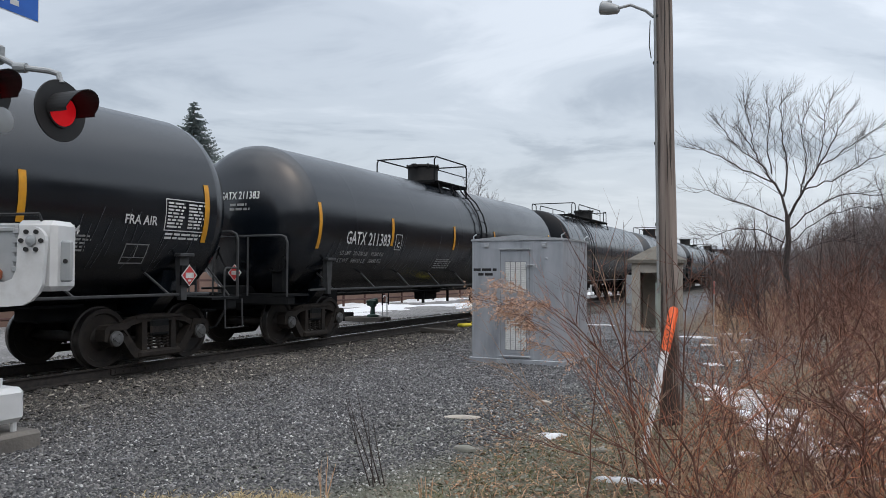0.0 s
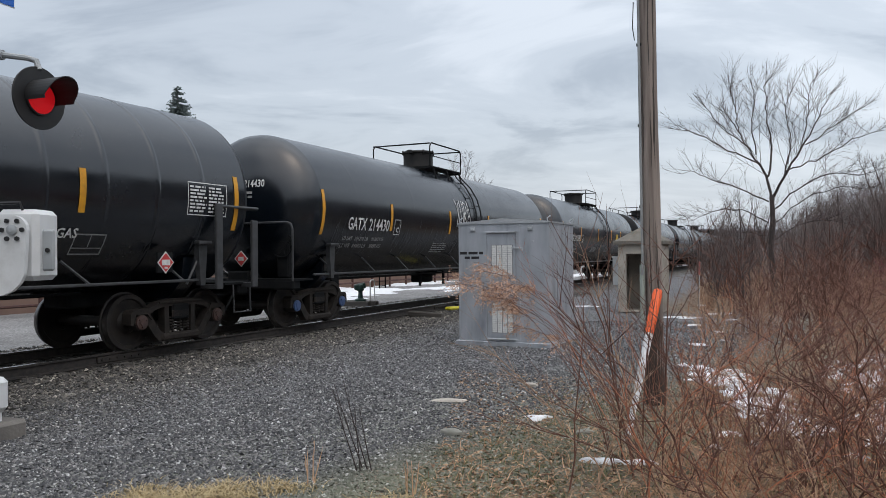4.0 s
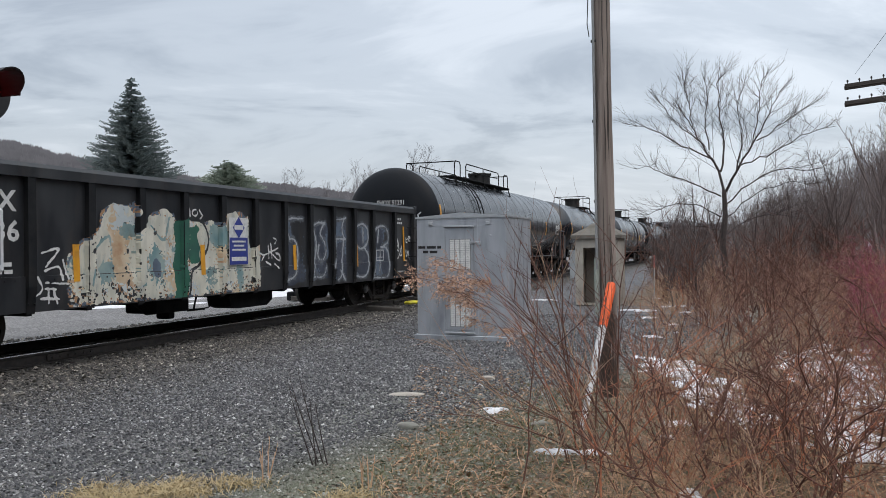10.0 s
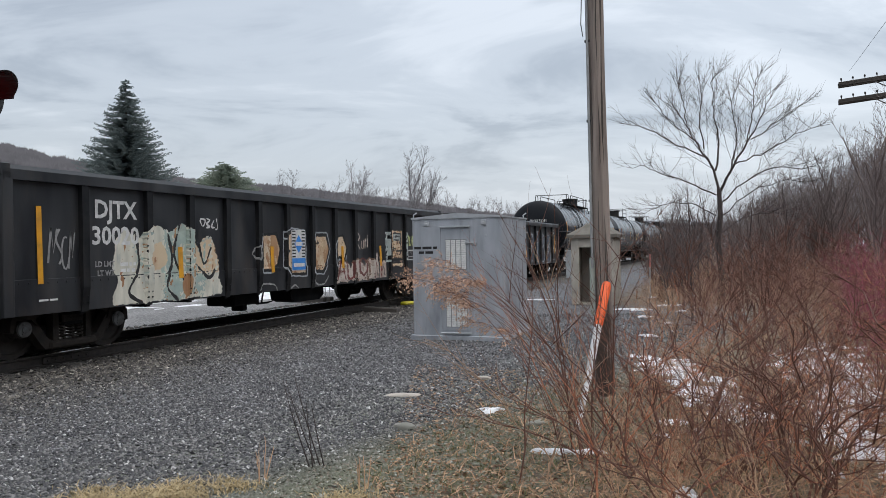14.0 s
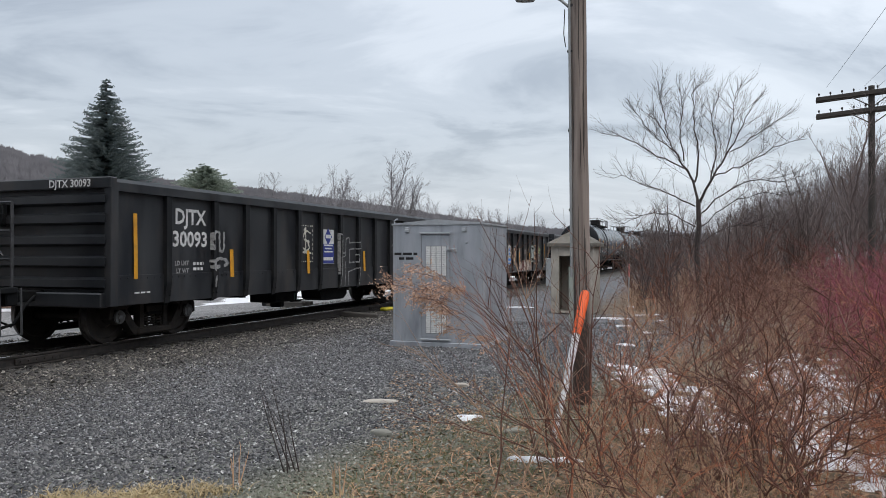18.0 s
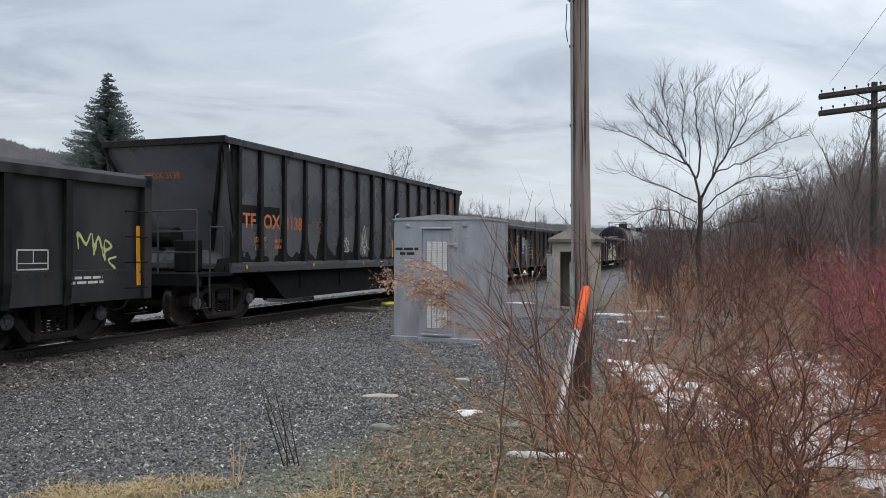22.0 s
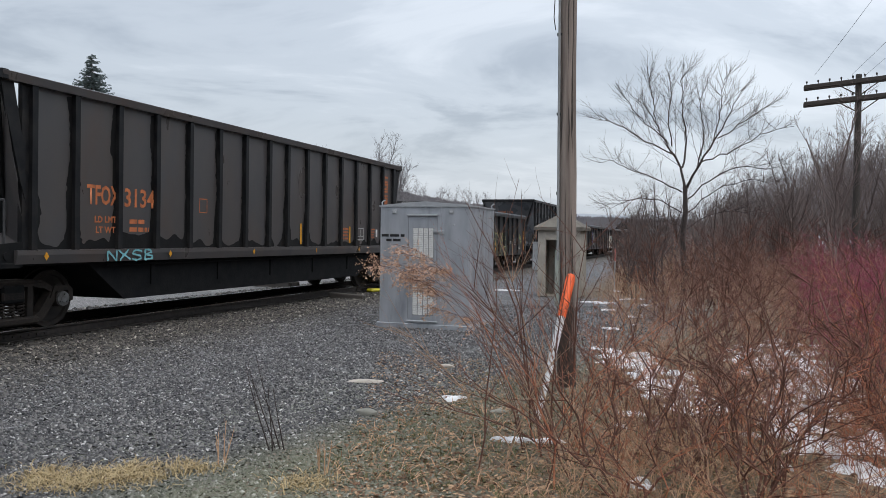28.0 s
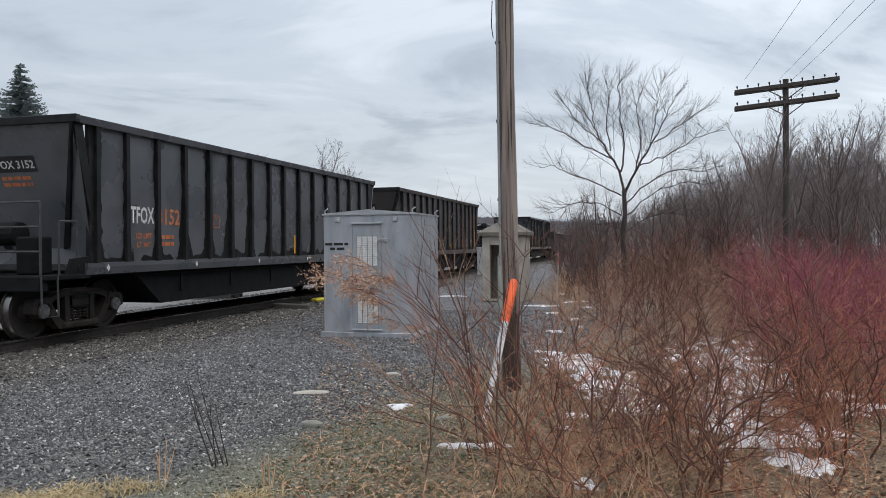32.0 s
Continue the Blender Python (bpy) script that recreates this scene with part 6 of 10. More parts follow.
    def housing(g):
        g.lathe([(-0.12, 0.62), (0.02, 0.62), (0.03, 0.48), (0.1, 0.46), (0.50, 0.46)], pose(0, 0, top), 28)
    dome = part("manway_housing", shared("manway_housing", housing, DOME_BLACK, True), None, car)
    def lid(g):
        g.lathe([(0.50, 0.5), (0.54, 0.5), (0.57, 0.46), (0.60, 0.1)], pose(0, 0, top), 28)
        for k in range(8):
            a = 2 * math.pi * k / 8
            g.lathe([(0.46, 0.03), (0.58, 0.03)], pose(0.5 * math.cos(a), 0.5 * math.sin(a), top), 6)
        g.box(-0.06, 0.06, -0.66, -0.46, top + 0.46, top + 0.56, 0.01)
    part("lid", shared("lid", lid, DOME_BLACK), None, dome)
    p0, p1 = (-5.85, 1.25) if long_platform else (-1.15, 1.15)
    def platform(g):
        for s in (1, -1):
            g.tube([(s * 0.95, p0, top - 0.04), (s * 0.95, p1, top - 0.04)], 0.03, 6)
            for y in (p0 + 0.2, (p0 + p1) / 2, p1 - 0.2):
                g.tube([(s * 0.95, y, top - 0.04), (s * 1.1, y, top - 0.5)], 0.025, 6)
        for y in (p0, p1):
            g.box(-0.95, 0.95, y - 0.03, y + 0.03, top - 0.1, top - 0.03)
    deck = part("platform", shared(("platform", long_platform), platform, UNDER_BLACK), None, car)
    def plank(g):
        g.box(-0.035, 0.035, p0, p1, top - 0.06, top - 0.02)
    for s in (1, -1):
        for k in range(5):
            part("grating_bar", shared(("grating_bar", long_platform), plank, UNDER_BLACK), None, deck, "", pose(s * (0.52 + 0.1 * k), 0, 0))
    def railing(sx):
        def build(g):
            hi, rr = top + (0.52 if long_platform else 0.66), 0.021
            spans = [(-5.6, -5.0), (-4.4, -0.28), (0.45, 1.05)] if long_platform else [(p0, p1)]
            for a, b in spans:
                g.tube([(sx, a, top - 0.05), (sx, a, hi - 0.1), (sx, a + 0.1, hi), (sx, b - 0.1, hi), (sx, b, hi - 0.1), (sx, b, top - 0.05)], rr, 8)
                if b - a > 1:
                    g.tube([(sx, a, top + 0.28), (sx, b, top + 0.28)], rr * 0.8, 6)
                n = max(1, int((b - a) / 1.7))
                for k in range(1, n):
                    g.tube([(sx, a + (b - a) * k / n, top - 0.05), (sx, a + (b - a) * k / n, hi)], rr, 6)
            a, b = spans[0][0], spans[-1][1]
            # the end rails reach over to the middle of the car
            for y in (a, b):
                g.tube([(sx, y, hi - 0.02), (0.0, y, hi - 0.02)], rr, 6)
        return build
    for s in (1, -1):
        part("hand_rail", shared(("hand_rail", long_platform, s), railing(0.95 * s), UNDER_BLACK), None, car)
    ly = -4.8 if long_platform else 0.75
    def ladder(g):
        line = [(0.95, top - 0.05)] + [((r + 0.11) * math.cos(a), zc + (r + 0.11) * math.sin(a)) for a in [radians(d) for d in (52, 38, 24, 10, 0)]] + [(1.74, 1.9), (1.72, 0.42)]
        for d in (-0.2, 0.2):
            g.tube([(x, ly + d, z) for x, z in line], 0.022, 6)
        zs = 0.5
        while zs < top - 0.1:
            if zs < zc:
                x = 1.73
            else:
                x = math.sqrt(max(0.0, (r + 0.11) ** 2 - (zs - zc) ** 2))
            if x > 0.9:
                g.tube([(x, ly - 0.2, zs), (x, ly + 0.2, zs)], 0.014, 6)
            zs += 0.36
    for s in (1, -1):
        part("ladder", shared(("ladder", long_platform), ladder, UNDER_BLACK), None, car, "", pose(0, 0, 0) if s > 0 else pose(0, 2 * ly, 0, 0, 0, 180))
    return car, Shell(r, zc)


GON_POSTS = [0, 1.05, -1.05, 2.1, -2.1, 3.15, -3.15, 4.2, -4.2, 5.25, -5.25, 6.6, -6.6]


OLD_POSTS = [-6.3, -5.3, -4.47, -3.52, -2.53, -1.57, -0.63, 0.48, 1.46, 2.46, 3.43, 4.34, 5.2, 6.26]


def gondola(u, label, half=7.99, at=None):
    car = thing("gondola_car", label, "gondola car", pose(TRACK_X, u, RAIL_Z), "freight cars of the train")
    CARS.append((car, u))
    z0, z1, w = 0.68, 2.75, 1.46
    posts = at or GON_POSTS
    def wall(g):
        # side sheet with a lower riveted band
        g.box(w - 0.015, w + 0.0, -half + 0.05, half - 0.05, z0 + 0.1, z1 - 0.05)
        g.box(w, w + 0.02, -half + 0.05, half - 0.05, z0, z0 + 0.5, 0.004)
        for k in range(int(half * 2 / 0.16)):
            y = -half + 0.12 + k * 0.16
            g.box(w + 0.02, w + 0.028, y - 0.014, y + 0.014, z0 + 0.43, z0 + 0.458)
    def chord(g):
        g.prism([(w - 0.06, z1 - 0.2), (w + 0.1, z1 - 0.2), (w + 0.1, z1 - 0.06), (w + 0.06, z1), (w - 0.06, z1)], -half, half, "y")
    def post(g):
        g.prism([(w - 0.01, z0 - 0.02), (w + 0.035, z0 - 0.02), (w + 0.085, z0 + 0.35), (w + 0.085, z1 - 0.2), (w - 0.01, z1 - 0.2)], -0.065, 0.065, "y")
        for k in range(5):
            for d in (-0.045, 0.045):
                g.box(w + 0.05, w + 0.07, d - 0.012, d + 0.012, z0 + 0.1 + 0.09 * k, z0 + 0.125 + 0.09 * k)
    for s in (1, -1):
        rot = pose(0, 0, 0, 0, 0, 0 if s > 0 else 180)
        part("side_sheet", shared("gon_side", wall, GON_BLACK), None, car, "", rot)
        part("top_chord", shared("gon_chord", chord, GON_BLACK), None, car, "", rot)
        for y in posts:
            part("side_post", shared("gon_post", post, POST_BLACK), None, car, "", pose(0, y, 0, 0, 0, 0 if s > 0 else 180))
    def end(g):
        g.box(-w, w, half - 0.1, half - 0.06, z0 + 0.1, z1 - 0.1)
    def end_rib(g):
        g.prism([(half - 0.06, -0.1), (half + 0.05, -0.06), (half + 0.05, 0.06), (half - 0.06, 0.1)], -w, w)
    def end_chord(g):
        g.box(-w - 0.1, w + 0.1, half - 0.12, half + 0.04, z1 - 0.16, z1 + 0.02, 0.015)
    def corner(g):
        g.box(-0.07, 0.07, half - 0.15, half + 0.02, z0, z1 - 0.1, 0.01)
    def end_sill(g):
        g.box(-1.45, 1.45, half - 0.05, half + 0.12, z0 - 0.02, z0 + 0.22, 0.02)
    def rungs(g):
        g.tube([(w + 0.06, half - 0.1, 0), (w + 0.13, half - 0.12, 0), (w + 0.13, half - 0.55, 0), (w + 0.06, half - 0.57, 0)], 0.012, 6)
    def end_rungs(g):
        g.tube([(w - 0.1, half + 0.03, 0), (w - 0.12, half + 0.1, 0), (w - 0.55, half + 0.1, 0), (w - 0.57, half + 0.03, 0)], 0.012, 6)
    for s in (1, -1):
        rot = pose(0, 0, 0, 0, 0, 0 if s > 0 else 180)
        part("end_wall", shared("gon_end", end, GON_BLACK), None, car, "", rot)
        part("end_chord", shared("gon_end_chord", end_chord, GON_BLACK), None, car, "", rot)
        part("end_sill", shared("gon_end_sill", end_sill, GON_BLACK), None, car, "", rot)
        for d in (1, -1):
            part("corner_post", shared("gon_corner", corner, GON_BLACK), None, car, "", rot @ Matrix.Translation((d * (w + 0.03), 0, 0)))
        for z in (1.05, 1.4, 1.75, 2.1, 2.42):
            part("end_rib", shared("gon_end_rib", end_rib, GON_BLACK), None, car, "", rot @ Matrix.Translation((0, 0, z)))
        for k in range(5):
            part("grab_iron", shared("gon_rungs", rungs, UNDER_BLACK), None, car, "", rot @ Matrix.Translation((0, 0, 0.45 + 0.42 * k)))
            part("grab_iron", shared("gon_end_rungs", end_rungs, UNDER_BLACK), None, car, "", rot @ Matrix.Translation((0, 0, 0.45 + 0.42 * k)))
    def frame_under(g):
        g.box(-w, w, -half + 0.1, half - 0.1, z0 + 0.1, z0 + 0.2)
        g.box(-0.3, 0.3, -half - 0.1, half + 0.1, z0 - 0.02, z0 + 0.12, 0.02)
        for y in GON_POSTS:
            g.box(-w, w, y - 0.05, y + 0.05, z0 - 0.05, z0 + 0.1)
        g.prism([(-0.2, z0), (-0.35, z0 - 0.1), (-0.3, z0 - 0.28), (-0.1, z0 - 0.34), (0.95, z0 - 0.34), (1.15, z0 - 0.22), (1.15, z0)], 0.55, 1.1)
        g.box(0.3, 1.0, -2.3, -1.4, z0 - 0.28, z0, 0.03)
        g.box(0.5, 0.8, -1.75, -1.55, z0 - 0.42, z0 - 0.2, 0.03)
        g.tube([(0.7, -1.2, z0 - 0.02), (0.7, -1.1, z0 - 0.32), (0.7, -0.6, z0 - 0.32)], 0.014, 5)
        g.tube([(0.7, -2.6, z0 - 0.05), (0.7, -2.2, z0 - 0.3), (0.7, -0.5, z0 - 0.3), (0.7, -0.25, z0 - 0.2)], 0.012, 5)
        g.tube([(0.8, -0.95, z0), (0.8, -1.05, z0 - 0.3)], 0.02, 5)
    part("underframe", shared("gon_under", frame_under, UNDER_BLACK), None, car)
    def brake(g):
        m = pose(-0.8, -half - 0.2, 2.2, 90, 0, 0)
        g.tube([m @ Vector((0.27 * math.cos(k * math.pi / 10), 0.27 * math.sin(k * math.pi / 10), 0)) for k in range(21)], 0.016, 6)
        for k in range(4):
            a = k * math.pi / 2
            g.tube([m @ Vector((0, 0, 0)), m @ Vector((0.27 * math.cos(a), 0.27 * math.sin(a), 0))], 0.012, 5)
        g.box(-0.95, -0.65, -half - 0.16, -half + 0.0, 2.0, 2.4, 0.03)
    part("brake_wheel", shared("gon_brake", brake, UNDER_BLACK), None, car)
    add_couplers(car, half + 0.73)
    for s in (1, -1):
        add_truck(car, s * 6.44, True)
    return car, Corrugated(w, z0, posts)


HOP_POSTS = [d * s for d in (0.4, 1.33, 2.26, 3.19, 4.12, 5.05, 5.98, 6.78) for s in (1, -1)]


def hopper(u, label, half=7.35, coat=None):
    """A tall sulphur gondola with flared top corners and sloped ends."""
    car = thing("sulphur_hopper_car", label, "hopper car", pose(TRACK_X, u, RAIL_Z), "freight cars of the train")
    CARS.append((car, u))
    zs, zt, w = 1.22, 3.76, 1.44
    coat = coat or SUL_BLACK
    posts = HOP_POSTS
    def wall(g):
        g.box(w - 0.015, w, -6.85, 6.85, zs, zt - 0.05)
    def sill(g):
        g.prism([(w - 0.1, zs - 0.18), (w + 0.06, zs - 0.18), (w + 0.1, zs - 0.05), (w + 0.1, zs + 0.02), (w - 0.1, zs + 0.02)], -7.1, 7.1, "y")
    def chord(g):
        g.prism([(w - 0.04, zt - 0.14), (w + 0.09, zt - 0.14), (w + 0.11, zt - 0.02), (w + 0.05, zt), (w - 0.04, zt)], -half, half, "y")
    def post(g):
        g.prism([(w - 0.01, zs), (w + 0.07, zs), (w + 0.075, zt - 0.14), (w - 0.01, zt - 0.14)], -0.05, 0.05, "y")
    for s in (1, -1):
        rot = pose(0, 0, 0, 0, 0, 0 if s > 0 else 180)
        part("side_sheet", shared(("hop_side", coat.name), wall, coat), None, car, "", rot)
        part("side_sill", shared(("hop_sill", coat.name), sill, coat), None, car, "", rot)
        part("top_chord", shared(("hop_chord", coat.name), chord, coat), None, car, "", rot)
        for y in posts:
            part("side_post", shared("hop_post", post, POST_BLACK), None, car, "", pose(0, y, 0, 0, 0, 0 if s > 0 else 180))
    def end(g):
        # sloping end sheet with two corner sheets, and a thick rim
        a, b = (w + 0.05, half, zt - 0.02), (-w - 0.05, half, zt - 0.02)
        c, d = (-0.6, half - 0.85, 1.5), (0.6, half - 0.85, 1.5)
        e, f = (w, 6.85, zs), (-w, 6.85, zs)
        p, q = (w, 6.85, zt - 0.1), (-w, 6.85, zt - 0.1)
        g.add([a, b, c, d], [(0, 3, 2, 1)])
        g.add([a, d, e], [(0, 2, 1)])
        g.add([b, c, f], [(0, 1, 2)])
        g.add([d, c, f, e], [(0, 1, 2, 3)])
    def end_rib(g):
        # the folded edge that runs from the top corner down to the middle of the end
        a, d = Vector((w + 0.02, half + 0.01, zt - 0.12)), Vector((0.58, half - 0.84, 1.5))
        o = Vector((0, 0.06, -0.02))
        q = Vector((0.13, 0.0, 0.02))
        g.add([a, a + q * 0.2, d + q, d, a + o, a + q * 0.2 + o, d + q + o, d + o], [(0, 1, 2, 3), (4, 7, 6, 5), (0, 4, 5, 1), (1, 5, 6, 2), (2, 6, 7, 3), (3, 7, 4, 0)])
    def end_rib_far(g):
        end_rib(g)
        g.v = [(-x, y, z) for x, y, z in g.v]
        g.f = [tuple(reversed(f)) for f in g.f]
    def end_rim(g):
        g.box(-w - 0.1, w + 0.1, half - 0.1, half + 0.02, zt - 0.14, zt, 0.01)
    def end_post(g):
        for s in (1,):
            g.prism([(half - 0.02, zt - 0.12), (half - 0.24, zt - 0.12), (6.88, 2.5), (6.88, 1.9), (6.98, 2.2)], s * w - 0.02, s * w + 0.02)
            g.prism([(6.95, zs), (6.8, zs), (6.8, zt - 0.12), (6.95, zt - 0.12)], s * w - 0.04 + 0.03 * s, s * w + 0.04 + 0.03 * s)
    def deck(g):
        g.box(-w - 0.05, w + 0.05, 7.0, 8.05, 0.98, 1.06, 0.01)
        g.box(-w, w, 7.9, 8.1, 0.8, 1.06, 0.02)
        g.box(-0.3, 0.3, 5.0, 8.1, 0.68, 1.05, 0.02)
        for s in (1, -1):
            g.prism([(6.95, 1.0), (7.55, 1.0), (7.4, 1.32), (6.95, 1.36)], s * w - 0.03, s * w + 0.03)
            g.lathe([(-0.05, 0.06), (0.05, 0.06)], pose(s * w, 7.22, 1.16, 0, 90, 0), 12)
        g.lathe([(-0.5, 0.05), (-0.48, 0.2), (0.48, 0.2), (0.5, 0.05)], pose(0, 7.45, 1.75, 0, 90, 0), 16)
        g.tube([(0.3, 7.45, 1.55), (0.3, 7.45, 1.0)], 0.03, 6)
        g.box(-1.0, -0.6, 7.3, 7.7, 1.06, 1.7, 0.03)
        g.tube([(0.4, 7.5, 1.5), (0.8, 7.6, 1.2), (1.2, 7.9, 1.15)], 0.02, 6)
    def rails(g):
        for s in (1, -1):
            # ladder frame and hand rails
            for y in (7.2, 7.62):
                g.tube([(s * 1.4, y, 1.05), (s * 1.4, y, 1.95)], 0.018, 6)
            g.tube([(s * 1.4, 7.2, 1.95), (s * 1.4, 7.62, 1.95)], 0.018, 6)
            g.tube([(s * 1.48, 7.75, 1.05), (s * 1.5, 7.75, 0.4), (s * 1.5, 8.1, 0.4), (s * 1.48, 8.1, 1.05)], 0.018, 6)
        for z in (1.45, 1.85, 2.25):
            g.tube([(-1.4, 8.02, z), (1.4, 8.02, z)], 0.018, 6)
        for x in (-1.4, -0.5, 0.5, 1.4):
            g.tube([(x, 8.02, 1.05), (x, 8.02, 2.25)], 0.022, 6)
        g.tube([(0.5, 8.0, 1.9), (0.9, 8.0, 1.9), (1.25, 8.0, 1.5)], 0.016, 6)
    for s in (1, -1):
        rot = pose(0, 0, 0, 0, 0, 0 if s > 0 else 180)
        part("sloped_end", shared(("hop_end", coat.name), end, coat), None, car, "", rot)
        part("end_rim", shared("hop_rim", end_rim, POST_BLACK), None, car, "", rot)
        part("end_rib", shared("hop_end_rib", end_rib, POST_BLACK), None, car, "", rot)
        part("end_rib", shared("hop_end_rib_far", end_rib_far, POST_BLACK), None, car, "", rot)
        for d in (1, -1):
            part("corner_post", shared("hop_corner", end_post, POST_BLACK), None, car, "", rot @ Matrix.Translation((0 if d > 0 else -2 * w, 0, 0)))
        part("end_platform", shared("hop_deck", deck, UNDER_BLACK), None, car, "", rot)
        part("end_rail", shared("hop_rails", rails, RAIL_GREY), None, car, "", rot)
    def belly(g):
        g.prism([(-5.6, 1.06), (-4.7, 0.38), (4.7, 0.38), (5.6, 1.06)], -1.28, 1.28)
        g.box(-1.32, 1.32, -6.6, 6.6, 1.0, 1.1)
        for y in range(-4, 5, 2):
            g.box(1.28, 1.31, y - 0.05, y + 0.05, 0.6, 1.05)
            g.box(-1.31, -1.28, y - 0.05, y + 0.05, 0.6, 1.05)
        g.tube([(1.35, -5.2, 0.98), (1.35, 5.2, 0.98)], 0.025, 6)
    part("belly", shared("hop_belly", belly, UNDER_BLACK), None, car)
    add_couplers(car, 8.7)
    for s in (1, -1):
        add_truck(car, s * 6.75, True)
    return car, Plane(w)


def build_train():
    rng = random.Random(5)
    # tank cars that lead away up the line
    u = 20.94 + 9.39
    for k in range(8):
        ribs = k in (0, 3, 4)
        u += 9.4
        tank_car(u, 8.3, 9.4, ribs, ribs, k == 0, "black jacketed tank car with rib bands" if ribs else "plain black tank car on the rails", 7.2)
        u += 9.4
    dull, white, orange = GREY_STENCIL, WHITE_STENCIL, ORANGE_STENCIL
    # second and first of the near plain tank cars
    for cu, num in ((20.94, "211383"), (2.15, "214430")):
        car, sh = tank_car(cu, 8.3, 9.39, False, False, True, "glossy black tank car with white numbers and yellow stripes", 7.2, (None, BEARING_BLUE if cu < 10 else None))
        for y in (-7.84, -4.79, -1.22, 1.85, 4.33, 7.65):
            stripe(car, sh, y, 2.44, 0.11, 0.66 if abs(y) < 7 else 0.95)
        text_mark(car, sh, "GATX", -6.42, 2.22, 0.27, white, bold=0.006, width=0.82)
        text_mark(car, sh, num, -5.4, 2.22, 0.27, white, bold=0.006, width=0.98)
        marking(car, "test_box", white, lambda g: mark_frame(g, sh, -4.62, -4.3, 2.02, 2.4, 0.016, False))
        text_mark(car, sh, "C", -4.46, 2.14, 0.12, white)
        for z, words in ((1.9, ("LD LMT", "201200 LB", "91260 KG")), (1.74, ("LT WT", "84800 LB", "38450 KG"))):
            for yy, w, txt in zip((-6.72, -6.1, -5.35), (0.42, 0.6, 0.56), words):
                text_mark(car, sh, txt, yy, z, 0.085, dull, bold=0.002, width=w)
        marking(car, "small_print", dull, lambda g: (mark_bars(g, sh, -2.1, -1.1, 1.58, 1.86, 5, rng),
                                                     mark_bars(g, sh, 1.0, 1.9, 1.6, 1.9, 7, rng), mark_bars(g, sh, 4.7, 5.5, 1.75, 2.0, 5, rng)))
        text_mark(car, sh, "FRA AIR", 6.28, 2.25, 0.13, white, width=0.62)
        marking(car, "test_table", white, lambda g: (mark_frame(g, sh, 6.75, 7.62, 2.12, 2.62, 0.016, False), mark_bars(g, sh, 6.8, 7.2, 2.16, 2.58, 8, rng),
                                                     mark_bars(g, sh, 7.24, 7.6, 2.16, 2.58, 8, rng), mark_bars(g, sh, 6.8, 7.6, 1.98, 2.1, 2, rng)), "white printed test table")
        marking(car, "data_box", dull, lambda g: mark_frame(g, sh, 6.1, 6.55, 1.6, 1.9, 0.018))
        placard(car, Plane(1.5), 7.37, 1.42)
        end_placard(car, 9.39 - 0.72, 0.15, 1.46)
        g = Geo()
        mark_rect(g, sh, 3.0, 3.55, 2.1, 2.58, 0.012)
        part("caution_label", g, surface("label_yellow", (0.62, 0.42, 0.04), (0.5, 0.33, 0.03), 9, 0.5), car, "yellow caution label")
        marking(car, "label_print", GREY_STENCIL, lambda g: mark_bars(g, sh, 3.05, 3.5, 2.14, 2.52, 5, rng))
        if cu < 10:
            tag(car, sh, "XURA", -0.75, 0.35, 2.35, 3.1, white, 0.035, 5, "white hand-sprayed tag")
        text_mark(car, sh, "SR-8754", 4.95, 2.05, 0.12, white, bold=0.004)
        # number on the rear head, and rubbed streaks along the flank
        hd = Head(8.3, 0.82, TANK_R, TANK_Z)
        text_mark(car, hd, "GATX " + num, 0.2, 3.02, 0.15, white, bold=0.004, width=0.95)
        marking(car, "small_print", dull, lambda g: mark_bars(g, hd, 0.0, 0.5, 2.7, 2.88, 2, rng))
        # rubbed pale streaks down the lower flank
        rr = random.Random(int(cu))
        def rubs(g):
            for k in range(120):
                y, z, L = rr.uniform(-7.4, 7.4), rr.uniform(1.45, 1.95), rr.uniform(0.12, 0.6)
                lean = rr.uniform(0.02, 0.12)
                mark_line(g, sh, [(y, z), (y + lean * 0.4, z + L * 0.4), (y + lean * 1.2, z + L)], rr.uniform(0.004, 0.012), 0.006 + 0.0001 * k)
        marking(car, "scuff", SCUFF, rubs, "rubbed grey streaks")
    # the jacketed car
    car, sh = tank_car(-17.05, 9.0, 9.85, True, True, True, "black jacketed tank car with a long top walkway", 7.75, (BEARING_RED, None))
    for y in (-8.7, -6.46, -2.97, -0.36, 2.3, 5.3, 8.55):
        stripe(car, sh, y, 2.45, 0.11, 0.62 if abs(y) < 8 else 0.95)
    text_mark(car, sh, "SHQX", -7.27, 1.86, 0.27, white, bold=0.008, width=0.98)
    text_mark(car, sh, "51291", -6.25, 1.83, 0.27, white, bold=0.008, width=0.8)
    for z, words in ((1.6, ("LD LMT", "162700 LB", "73800 KG")), (1.45, ("LT WT", "100300 LB", "45500 KG"))):
        for yy, w, txt in zip((-7.5, -6.85, -6.2), (0.42, 0.52, 0.5), words):
            text_mark(car, sh, txt, yy, z, 0.085, dull, bold=0.002, width=w)
    marking(car, "small_print", dull, lambda g: mark_bars(g, sh, 3.6, 4.7, 1.6, 1.9, 5, rng))
    marking(car, "test_box", white, lambda g: mark_frame(g, sh, -4.25, -3.9, 1.75, 2.1, 0.02, False))
    text_mark(car, sh, "C", -4.08, 1.9, 0.14, white)
